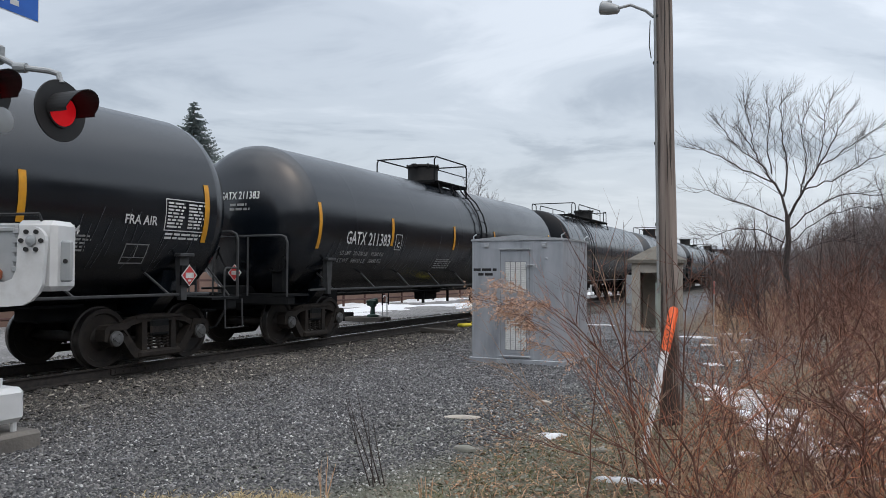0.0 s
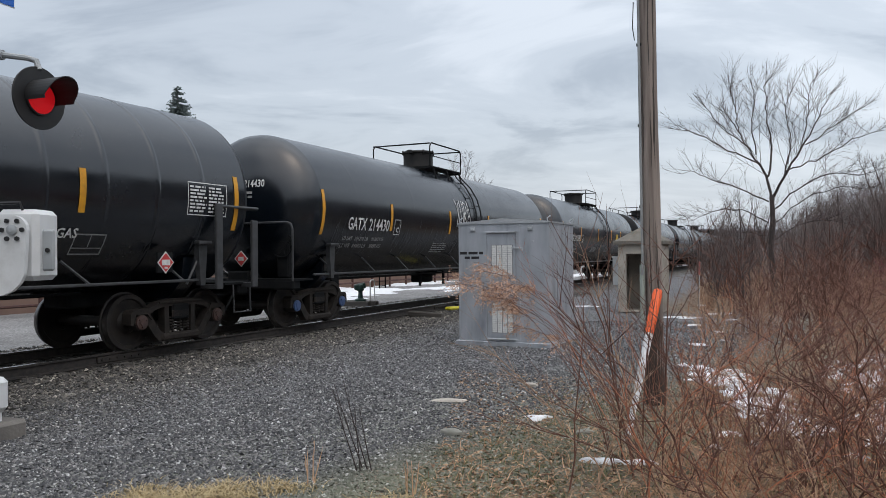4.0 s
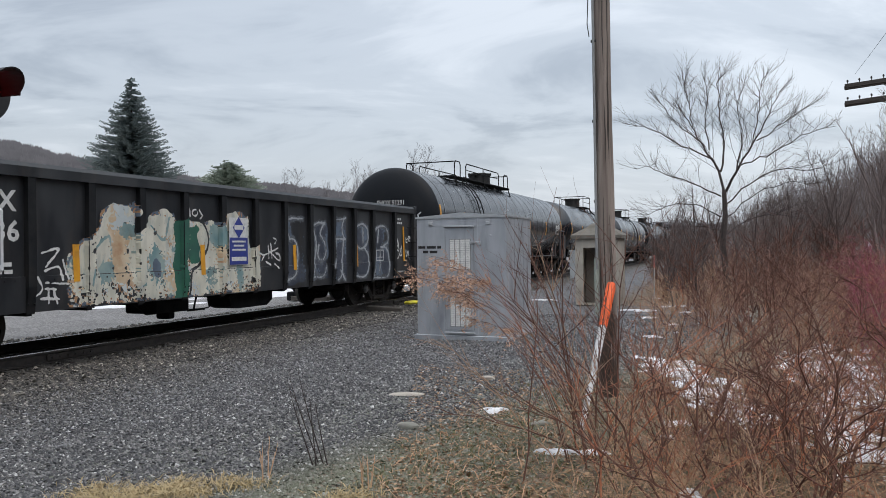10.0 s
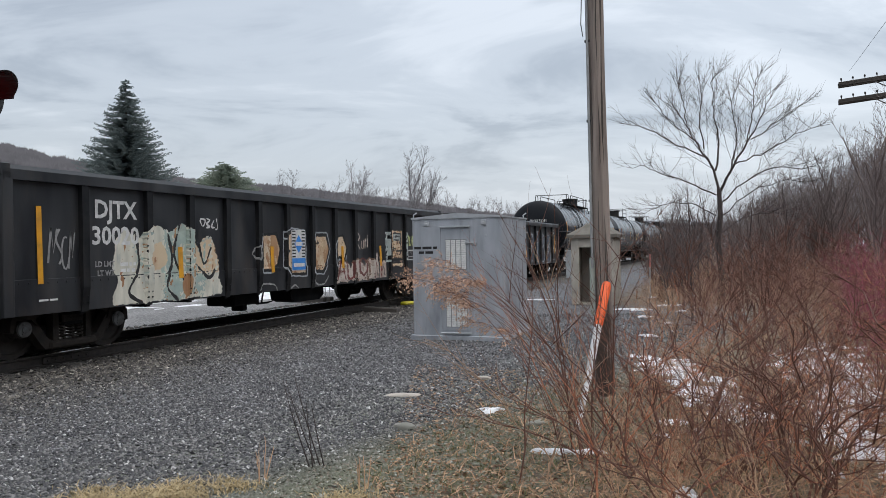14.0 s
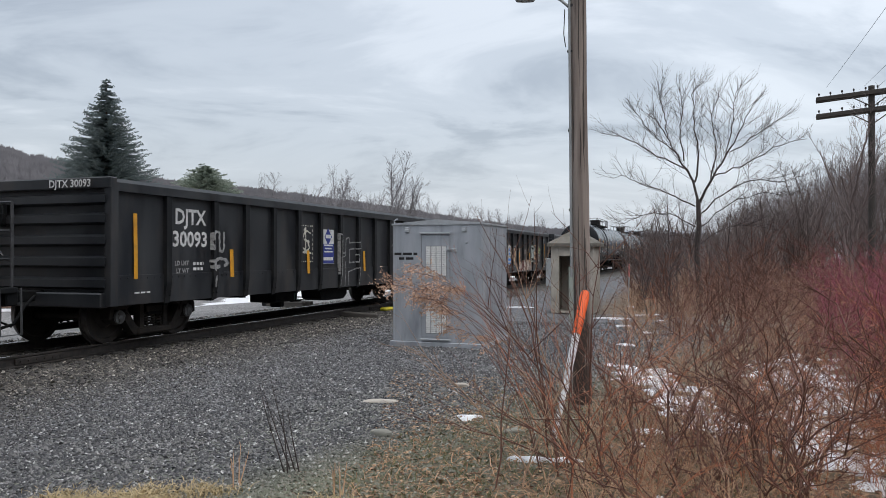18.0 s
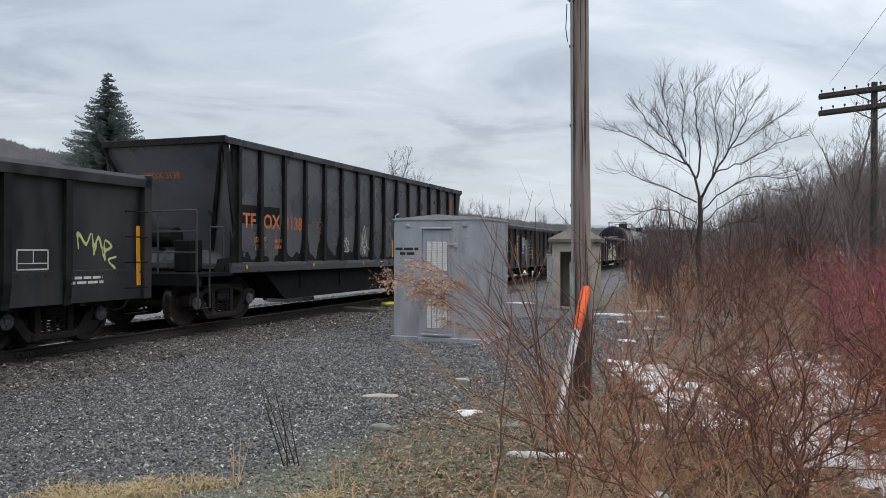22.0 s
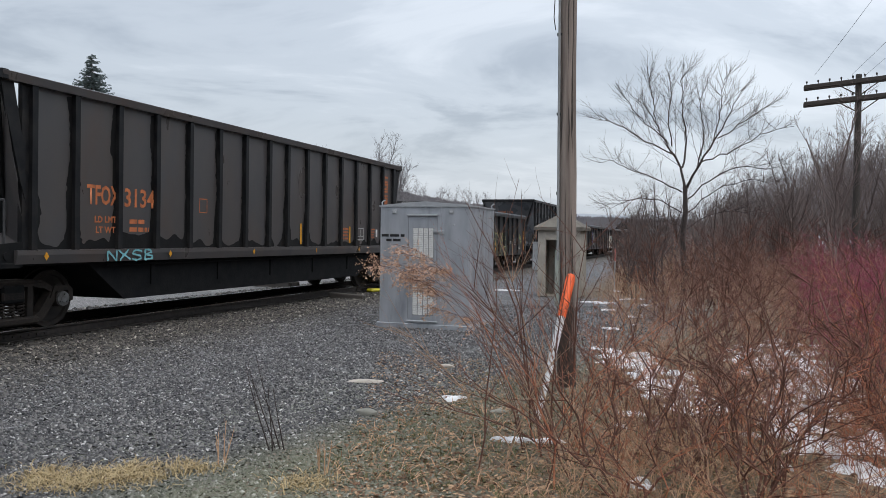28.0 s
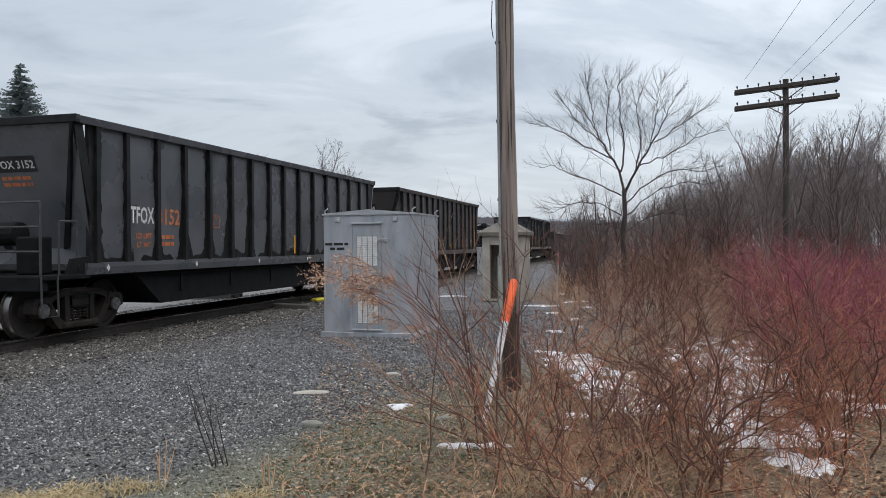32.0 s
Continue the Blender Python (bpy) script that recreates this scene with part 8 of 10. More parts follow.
    darkred = surface("dull_red_spray_paint", (0.22, 0.06, 0.055), (0.12, 0.045, 0.04), 5.0, 0.7)
    palemix = surface("pale_blue_cream_spray_paint", (0.5, 0.53, 0.5), (0.36, 0.42, 0.42), 3.0, 0.65, stain=(0.12, 0.11, 0.1), stain_scale=3.0, stain_amount=0.6)
    low, ring = word("AU", 1.2, 2.1, 0.8, 1.25, 6), glyph("O", 2.32, 2.84, 0.85, 1.32)
    def pink(Y, Z):
        spat = grain(Y, 27)
        rag = 0.03 * ripple(Y, Z, 5, 12) + 0.012 * spat
        hue = ripple(Y, Z * 0.4, 17, 5) + 0.6 * ripple(Y, Z * 0.2, 18, 30) + 0.4 * spat
        # three swollen letters that run together
        top = 1.02 + 0.3 * np.sqrt(np.abs(np.sin(math.pi * (Y - 1.1) / 0.76))) + rag
        out = np.where((Y > 1.1 + rag) & (Y < 3.38 + rag) & (Z < top) & (Z > 0.74 + rag), np.where(hue > 0.9, 0, np.where(hue < -0.75, 2, 1)), -1)
        line = np.minimum(far_from(Y, Z, low), far_from(Y, Z, ring)) + 0.5 * rag
        out = np.where((line < 0.032) & (hue > -0.9), 3, out)
        out = np.where((out >= 0) & (np.abs(Z - top) < 0.035), 0, out)
        runs = 0.8 * ripple(Y, Z * 0.06, 21, 30) + 0.5 * ripple(Y, Z * 0.3, 22, 60)
        drip = (Y > 3.2) & (Y < 3.95) & (Z < 1.5 - 0.55 * np.maximum(0, Y - 3.3) + 0.1 * ripple(Y, Y * 0, 23, 9)) & (runs > -0.15)
        return np.where(drip & (Z > 0.76), np.where(runs > 0.9, 3, np.where(runs > 0.1, 1, 2)), out)
    sprayed(car, sd, (1.0, 4.0, 0.7, 1.6), pink, [umber, dirty, dullpink, darkred], "graffiti", "faded cream and rust graffiti letters", 0.014)
    def crate(Y, Z):
        wear = 0.5 * ripple(Y, Z, 3, 9) + 0.7 * ripple(Y * 0.3, Z, 6, 60) + 0.7 * ripple(Y, Z * 0.3, 16, 75)
        d = np.maximum(np.abs(Y - 4.66) - 0.42, np.abs(Z - 1.55) - 0.5) + 0.02 * ripple(Y, Z, 2, 10)
        inner = np.maximum(np.abs(Y - 4.72) - 0.27, np.abs(Z - 1.62) - 0.36) + 0.02 * ripple(Y, Z, 8, 10)
        out = np.where((d < 0) & (wear < 0.95), np.where(wear > 0.35, 1, 0), -1)
        out = np.where(inner < 0, np.where(Z > 1.76, np.where(wear > 0.4, -1, 2), np.where(wear > 0.45, -1, np.where(wear > 0.0, 1, 0))), out)
        out = np.where(np.abs(inner) < 0.025, -1, out)
        out = np.where((Z < 1.25) & (Z > 1.12) & (inner < 0.3), -1, out)
        pale = (np.abs(Y - 4.06) < 0.1) | (np.abs(Y - 5.26) < 0.05)
        return np.where(pale & (np.abs(Z - 1.6) < 0.42) & (wear < 0.3), 2, out)
    sprayed(car, sd, (3.9, 5.4, 0.98, 2.12), crate, [tanp, rusty, palemix], "graffiti", "worn tan and pale box letter", 0.014)
    strokes(car, sd, [[(2.2, 1.55), (2.25, 1.95), (2.42, 1.85), (2.28, 1.72), (2.42, 1.55)], [(2.5, 1.75), (2.5, 1.58), (2.62, 1.58), (2.62, 1.76)], [(2.7, 1.56), (2.72, 1.85)], [(2.68, 1.75), (2.78, 1.78)], [(2.85, 1.6), (2.86, 1.9)]], dirty, 0.035, 4, "cream hand-sprayed tag", -0.6)
    maker_sign(car, sd, -0.89, -0.32, 1.09, 1.99, SKYBLUE_SIGN, True)
    strokes(car, sd, [[(5.32, 1.62), (5.36, 1.9), (5.46, 1.7), (5.56, 1.92), (5.6, 1.64)], [(5.64, 1.9), (5.62, 1.66), (5.74, 1.68), (5.76, 1.9)], [(5.82, 1.62), (5.86, 1.92), (5.98, 1.8), (5.86, 1.74)], [(6.05, 1.9), (6.0, 1.6), (6.14, 1.62)], [(6.0, 1.76), (6.2, 1.82)]], lime, 0.036, 92, "lime hand-sprayed tag")
    strokes(car, sd, [[(6.85, 1.8), (6.75, 1.7), (6.88, 1.58), (6.76, 1.5)], [(6.94, 1.78), (6.96, 1.5)], [(6.92, 1.64), (7.04, 1.64), (7.06, 1.82), (7.05, 1.48)], [(7.1, 1.8), (7.12, 1.5), (7.2, 1.52)], [(6.8, 1.36), (6.9, 1.4), (6.9, 1.25), (6.78, 1.24)], [(6.98, 1.4), (6.96, 1.24), (7.1, 1.24)]], GREY_STENCIL, 0.03, 93, "white hand-sprayed tag")
    scrawl(car, sd, -7.2, -6.75, 1.25, 1.9, 95, GREY_STENCIL, 4, 0.03)
    # third gondola: thin white outlines
    car, sd = gondola(-70.68, "black gondola car with thin white chalk outlines")
    gon_common(car, sd, "DJTX", "30093", -6.05, 4.36, -4.66)
    maker_sign(car, sd, -0.97, -0.36, 1.3, 2.15, BLUE_SIGN, False)
    strokes(car, sd, [[(-0.07, 1.03), (-0.08, 2.06)], [(-0.08, 2.06), (0.05, 2.04)], [(0.05, 2.04), (0.02, 0.72)], [(0.07, 1.56), (0.34, 1.57)], [(0.07, 1.47), (0.34, 1.48)], [(0.29, 0.72), (0.34, 1.16), (0.39, 1.95)], [(0.39, 1.95), (0.56, 1.98)], [(0.56, 1.98), (0.59, 1.84)],
                      [(0.59, 1.84), (1.12, 1.86)], [(1.12, 1.86), (1.15, 1.69)], [(1.15, 1.69), (0.6, 1.67)], [(0.6, 1.67), (0.59, 1.32)], [(0.59, 1.32), (1.02, 1.33)], [(1.02, 1.33), (1.03, 1.51), (0.92, 1.52)], [(0.51, 0.72), (0.49, 1.07)], [(0.49, 1.07), (1.07, 1.18)], [(1.07, 1.18), (1.1, 0.72)]],
            dull, 0.03, 41, "thin white outlined graffiti letters", -1.1)
    strokes(car, sd, [[(3.87, 1.82), (3.6, 1.88), (3.28, 1.7), (3.22, 1.54)], [(3.21, 0.92), (3.43, 0.76), (3.78, 0.75)], [(3.47, 1.04), (3.52, 1.34), (3.69, 1.4), (3.86, 1.33)], [(4.6, 1.83), (4.84, 1.89), (5.03, 1.77)], [(4.13, 1.42), (4.17, 1.21), (4.07, 0.9)], [(4.58, 0.88), (4.76, 0.72)],
                      [(5.23, 1.69), (5.59, 1.8), (5.85, 1.7)], [(5.52, 1.08), (5.44, 0.82), (5.83, 0.78)], [(6.27, 1.84), (6.18, 1.5)], [(6.7, 1.92), (6.99, 1.78), (7.14, 1.49), (6.83, 1.21)], [(5.98, 1.23), (6.17, 1.36), (6.24, 0.95)]], dull, 0.026, 31, "faint chalky outlined graffiti letters", -0.7)
    strokes(car, sd, [[(-1.8, 2.1), (-1.7, 2.15)], [(-1.5, 2.04), (-1.67, 2.09), (-1.8, 1.99), (-1.76, 1.87), (-1.54, 1.84)], [(-1.71, 2.12), (-1.71, 1.58)], [(-1.6, 1.81), (-1.54, 1.68), (-1.68, 1.62), (-1.83, 1.69)], [(-1.83, 1.58), (-1.46, 1.56)]], cream, 0.042, 104, "cream hand-sprayed letters")
    dashes = [[(y, z), (y + 0.05, z)] for z in (2.21, 1.36) for y in (-1.95, -1.84, -1.73, -1.62, -1.51, -1.42)] + [[(y, z), (y, z + 0.05)] for y in (-1.95, -1.39) for z in (1.42, 1.53, 1.64, 1.75, 1.86, 1.97, 2.08)]
    strokes(car, sd, dashes, cream, 0.022, 105, "dashed cream frame")
    strokes(car, sd, [[(-5.32, 1.62), (-5.3, 1.95), (-5.18, 1.9), (-5.15, 1.6)], [(-5.05, 1.95), (-5.05, 1.62), (-4.92, 1.62), (-4.9, 1.95)], [(-5.34, 1.4), (-5.0, 1.45), (-4.75, 1.35), (-5.1, 1.28), (-5.32, 1.3)], [(-5.3, 1.4), (-5.24, 0.9)]], GREY_STENCIL, 0.06, 106, "rubbed grey sprayed letters", -0.7)
    # sulphur cars with a gondola between them
    for cu, code, num, first, cmat, ends in ((-88.4, "TF OX", "3138", -6.0, orange, 0), (-123.2, "TFOX", "3134", -5.37, orange, 1), (-140.7, "TFOX", "3152", -5.5, white, 1)):
        car, sd = hopper(cu, "tall black sulphur hopper car with orange lettering", 7.35, SUL_BROWN if cu == -123.2 else None)
        if " " in code:
            for a, b in ((-6.68, -6.06), (-5.83, -5.2)):
                marking(car, "letter_patch", TAR, lambda g: mark_rect(g, sd, a, b, 2.05, 2.44, 0.0045), "black patch behind the letters")
            text_mark(car, sd, "TF", -6.37, 2.1, 0.3, cmat, bold=0.01)
            text_mark(car, sd, "OX", -5.52, 2.1, 0.3, cmat, bold=0.01)
            text_mark(car, sd, num, -4.6, 2.09, 0.3, orange, bold=0.008, width=0.74)
        else:
            text_mark(car, sd, code, first, 2.1, 0.3, cmat, bold=0.01, width=0.72)
            text_mark(car, sd, num, first + 0.84, 2.09, 0.3, orange, bold=0.008, width=0.74)
        text_mark(car, sd, "LT WT", first + 0.05, 1.55, 0.1, orange)
        text_mark(car, sd, "LD LMT", first + 0.05, 1.72, 0.1, orange)
        marking(car, "small_print", orange, lambda g: (mark_bars(g, sd, first + 0.6, first + 1.1, 1.5, 1.77, 2, rng), mark_bars(g, sd, 3.3, 3.75, 1.4, 1.75, 4, rng), mark_bars(g, sd, 5.15, 5.5, 1.45, 1.75, 4, rng)))
        marking(car, "test_box", orange, lambda g: mark_frame(g, sd, first + 2.5, first + 2.75, 1.92, 2.2, 0.018, False))
        marking(car, "data_box", white, lambda g: mark_frame(g, sd, 4.25, 4.7, 1.4, 1.75, 0.024))
        marking(car, "white_plate", white, lambda g: mark_rect(g, sd, *((4.2, 4.38, 1.8, 2.0) if cu == -140.7 else (5.55, 5.67, 1.5, 1.72))))
        for yy, h in ((1.08, 0.5), (3.78, 0.45), (6.46, 0.95)):
            stripe(car, sd, yy, 1.55 if h < 0.8 else 1.85, 0.09, h)
        for yy in (-6.6, -3.83, -1.1, 1.7, 4.2):
            marking(car, "sill_diamond", WHITE_STENCIL if cmat is white else YELLOW, lambda g: g.add([(1.546, yy - 0.045, 1.15), (1.546, yy, 1.085), (1.546, yy + 0.045, 1.15), (1.546, yy, 1.215)], [(0, 1, 2, 3)]))
        # the owner's tall orange mark as plain blocks, on two of the hoppers
        def emblem(g):
            z = 2.0
            for k, (h, left) in enumerate(((0.2, 1), (0.2, 0), (0.1, 1), (0.15, 0), (0.19, 1), (0.2, 0), (0.2, 1))):
                for a, b in ((0.0, 0.3), (0.7, 1.0)):
                    mark_rect(g, sd, 6.1, 6.4, z + h * a, z + h * b, 0.012, 0.08)
                mark_rect(g, sd, 6.1 if left else 6.32, 6.18 if left else 6.4, z + h * 0.3, z + h * 0.7, 0.012, 0.08)
                z += h + 0.018
            for k in range(3):
                mark_rect(g, sd, 6.0 + 0.14 * k, 6.12 + 0.14 * k, 1.42 + 0.09 * (2 - k), 1.9 - 0.05 * k, 0.012, -0.25)
        if cu != -140.7:
            marking(car, "owner_mark", orange, emblem, "orange company mark in plain blocks")
        text_mark(car, Slope(-7.35, 3.74, -6.5, 1.5), "TFOX " + num, -0.05 if cu < -90 else -0.2, 2.97 if cu < -90 else 3.03, 0.13, white if cu < -90 else orange, "end_number")
        if cu < -90:
            marking(car, "number_panel", SIGNAL_BLACK, lambda g: mark_rect(g, Slope(-7.35, 3.74, -6.5, 1.5), -0.55, 0.45, 2.85, 3.12, 0.006), "black number panel")
            marking(car, "small_print", orange, lambda g: mark_bars(g, Slope(-7.35, 3.74, -6.5, 1.5), -0.35, 0.3, 2.58, 2.8, 2, rng))
        def tar(Y, Z, seed=int(-cu)):
            # runs of residue beside the posts, wider towards the foot, and a few low pools
            P = np.array(sorted(HOP_POSTS))
            off = Y[..., None] - P
            k = np.argmin(np.abs(off), -1)
            gap = np.take_along_axis(off, k[..., None], -1)[..., 0]
            lean = np.sin(P * 7.3 + seed)[k]
            many = 0.5 + 0.5 * np.sin(P * 12.9 + seed * 1.7)[k]
            gap = np.abs(gap - 0.035 * lean)
            foot = np.exp(-np.maximum(Z - 1.25, 0) / (0.16 + 0.4 * many))
            wide = 0.095 + 0.03 * ripple(Y * 0 + P[k], Z, seed, 2.5) + 0.02 * ripple(Y * 3, Z, seed + 1, 9) + (0.06 + 0.17 * many) * foot * (1 + 0.55 * ripple(Y, Z, seed + 2, 5))
            pool = 1.32 + 0.2 * np.maximum(0, ripple(Y, Y * 0, seed + 3, 1.3)) + 0.07 * ripple(Y, Y * 0, seed + 4, 11)
            return np.where((gap < wide + 0.012 * grain(Y + 31.7 * Z, seed + 9)) | (Z < pool), 0, -1)
        sprayed(car, sd, (-6.7, 6.7, 1.25, 3.6), tar, [TAR], "residue_stain", "glossy black residue stain", 0.03, 0.003)
        if cu == -88.4:
            scrawl(car, sd, -2.25, -1.8, 1.4, 1.85, 111, white, 5, 0.025)
            star = [[(-1.0, 1.38), (-0.86, 1.62), (-0.72, 1.38)], [(-1.06, 1.66), (-0.9, 1.74), (-0.86, 1.95), (-0.82, 1.74), (-0.68, 1.66), (-0.82, 1.58), (-0.86, 1.4), (-0.9, 1.58), (-1.06, 1.66)],
                    [(-1.22, 1.46), (-1.02, 1.56), (-0.94, 2.05), (-0.86, 2.18), (-0.8, 2.05), (-0.7, 1.6), (-0.5, 1.52)]]
            sprayed(car, sd, (-1.28, -0.45, 1.3, 2.25), lambda Y, Z: np.where(far_from(Y, Z, star) < 0.013, 0, -1), [cream], "graffiti", "cream star-shaped graffiti", 0.012, 0.007)
        if cu == -123.2:
            tag(car, Plane(1.545), "NXSB", -5.4, -4.25, 1.06, 1.22, bluegreen, 0.03, 3, "teal tag on the sill")
    car, sd = gondola(-105.83, "black gondola car with yellow-green graffiti outlines", 7.99, OLD_POSTS)
    for yy, h in ((-7.77, 1.0), (7.77, 1.0)):
        stripe(car, sd, yy, 1.4, 0.1, h)
    for yy in (-4.33, -0.26, 1.89, 4.41):
        stripe(car, sd, yy, 1.08, 0.12, 0.5)
    for y, a, b in ((-4.0, "OF", "286"), (-3.03, "OX", "608")):
        text_mark(car, sd, a, y, 1.93, 0.25, white, bold=0.01)
        text_mark(car, sd, b, y, 1.5, 0.26, white, bold=0.01)
        marking(car, "test_box", white, lambda g: mark_frame(g, sd, y - 0.28, y + 0.28, 1.75, 2.1, 0.03, False))
    marking(car, "small_print", white, lambda g: (mark_bars(g, sd, -3.3, -2.85, 0.98, 1.2, 2, rng), mark_bars(g, sd, 4.55, 5.1, 1.25, 1.4, 2, rng),
                                                  mark_bars(g, sd, 6.3, 7.0, 0.95, 1.1, 2, rng), mark_rect(g, sd, 3.75, 3.9, 1.1, 1.2)))
    text_mark(car, sd, "LD LMT", -3.95, 1.15, 0.085, white)
    text_mark(car, sd, "LT WT", -3.98, 1.02, 0.085, white)
    marking(car, "data_box", white, lambda g: mark_frame(g, sd, 5.4, 5.95, 1.2, 1.5, 0.022))
    tag(car, sd, "JNy", -7.65, -6.72, 1.75, 2.12, white, 0.06, 2, "white hand-sprayed tag")
    text_mark(car, Slope(-8.05, 0, -8.05, 3), "OFOX", 1.0, 2.67, 0.12, white)
    text_mark(car, Slope(-8.06, 0, -8.06, 3), "286608", 0.95, 2.26, 0.14, white)
    strokes(car, sd, [[(0.76, 1.86), (0.81, 1.53), (0.74, 1.2), (0.74, 0.96), (0.92, 0.72)], [(0.76, 1.83), (1.17, 1.83)], [(1.17, 1.83), (1.26, 1.36)], [(1.44, 1.49), (1.03, 1.43)], [(1.03, 1.43), (1.05, 1.11)], [(1.05, 1.11), (1.23, 1.15)], [(1.26, 0.98), (1.3, 0.72)]], lime, 0.034, 11, "yellow-green outlined graffiti letter")
    strokes(car, sd, [[(1.17, 1.77), (1.59, 1.77), (1.78, 1.8), (1.96, 1.67), (2.06, 1.45)], [(1.5, 1.49), (1.59, 1.23), (1.44, 1.27)], [(1.61, 1.13), (1.75, 0.93), (1.67, 0.78), (1.52, 0.7)], [(1.9, 1.72), (2.27, 1.74), (2.29, 1.61)], [(1.67, 1.18), (1.7, 1.36), (1.87, 1.41), (2.02, 1.27), (2.15, 0.9), (2.15, 0.72)],
                      [(2.04, 1.22), (2.18, 1.29), (2.3, 1.22)], [(2.21, 1.17), (2.34, 0.84)]], lime, 0.032, 12, "yellow-green outlined graffiti letter")
    strokes(car, sd, [[(2.49, 1.65), (2.66, 1.73), (2.89, 1.66), (3.0, 1.45), (2.89, 1.25), (2.73, 1.19)], [(2.46, 1.54), (2.57, 1.31)], [(2.93, 1.72), (3.21, 1.74), (3.31, 1.55), (3.21, 1.3)], [(2.59, 1.21), (2.75, 1.06), (2.73, 0.78), (2.53, 0.7)], [(2.89, 1.06), (3.07, 1.23), (3.36, 1.1), (3.48, 0.84), (3.44, 0.73)],
                      [(2.89, 1.06), (2.95, 0.77), (2.84, 0.7)], [(3.4, 1.65), (3.55, 1.47), (3.4, 1.47)], [(3.55, 1.27), (3.77, 1.24), (3.9, 0.98), (3.82, 0.72)], [(3.58, 0.94), (3.66, 0.72)]], lime, 0.032, 13, "yellow-green outlined graffiti letter")
    strokes(car, sd, [[(6.5, 1.51), (6.49, 1.76), (6.65, 1.58), (6.76, 1.76), (6.81, 1.48)], [(6.81, 1.43), (6.9, 1.7), (7.01, 1.39)], [(7.04, 1.33), (7.03, 1.64), (7.18, 1.55), (7.04, 1.48)], [(7.25, 1.2), (7.11, 1.33), (7.27, 1.38)]], lime, 0.034, 14, "lime hand-sprayed tag")


build_train()


# ---- trees and shrubs ----
def limb(g, p, d, length, r, rng, depth, n, spread, up, kids, taper=0.35, wander=0.18, sides=(7, 5, 4, 3, 3), shrink=(0.45, 0.75), least=0.0014):
    """A bending branch and its side branches; p start, d direction."""
    seg = 5 if depth > 1 else 4 if depth == 1 else 3
    pts, rs = [p.copy()], [r]
    q, dd = p.copy(), d.copy()
    for k in range(seg):
        dd = (dd + Vector((rng.gauss(0, wander), rng.gauss(0, wander), rng.gauss(0, wander) + up)) * 0.5).normalized()
        q = q + dd * (length / seg)
        pts.append(q.copy())
        rs.append(r * (1 - (1 - taper) * (k + 1) / seg))
    g.tube(pts, rs, sides[min(n, len(sides) - 1)], False)
    if depth <= 0:
        return
    count = max(1, int(kids * (0.8 + 0.5 * rng.random())))
    for k in range(count):
        f = 0.25 + 0.75 * (k + rng.random()) / count
        i = min(seg - 1, int(f * seg))
        a = pts[i].lerp(pts[i + 1], f * seg - i)
        along = (pts[i + 1] - pts[i]).normalized()
        side = along.orthogonal().normalized()
        side.rotate(Matrix.Rotation(rng.uniform(0, 2 * math.pi), 3, along))
        nd = (along * math.cos(radians(spread)) + side * math.sin(radians(spread)) * rng.uniform(0.7, 1.2)).normalized()
        limb(g, a, nd, length * rng.uniform(*shrink) * (1.15 - 0.45 * f), max(least, rs[i] * rng.uniform(0.45, 0.65)), rng, depth - 1, n + 1, spread, up, kids, taper, wander, sides, shrink, least)


def leader(g, pts, r0, r1, rng, shoots, length, twigs=5, up=0.22, thin=0.01, deep=2, loose=0.5):
    """A main limb through pts, with rising side shoots that fork into twigs."""
    pts = [Vector(p) for p in pts]
    fine = []
    ends = [pts[0] * 2 - pts[1]] + pts + [pts[-1] * 2 - pts[-2]]
    for i in range(len(pts) - 1):
        a, b, c, d = ends[i:i + 4]
        for k in range(4):
            t = k / 4
            q = 0.5 * (2 * b + (c - a) * t + (2 * a - 5 * b + 4 * c - d) * t * t + (3 * b - a - 3 * c + d) * t ** 3)
            fine.append(q + Vector((rng.gauss(0, 0.02), rng.gauss(0, 0.02), rng.gauss(0, 0.02))) * (len(fine) > 0))
    fine.append(pts[-1])
    n = len(fine)
    rs = [r0 + (r1 - r0) * i / (n - 1) for i in range(n)]
    g.tube(fine, rs, 6, False)
    for k in range(shoots):
        f = 0.2 + 0.8 * (k + rng.random()) / shoots
        i = min(n - 2, int(f * (n - 1)))
        p = fine[i]
        along = (fine[i + 1] - fine[i]).normalized()
        d = (along + Vector((rng.gauss(0, loose), rng.gauss(0, loose), rng.uniform(0.0, 0.5)))).normalized()
        limb(g, p, d, length * rng.uniform(0.55, 1.15) * (1.15 - 0.4 * f), max(thin, rs[i] * 0.28), rng, deep, 2, 36, up * 0.45, twigs, 0.4, 0.09, (5, 4, 3, 3, 3), (0.3, 0.7), thin * 0.55)


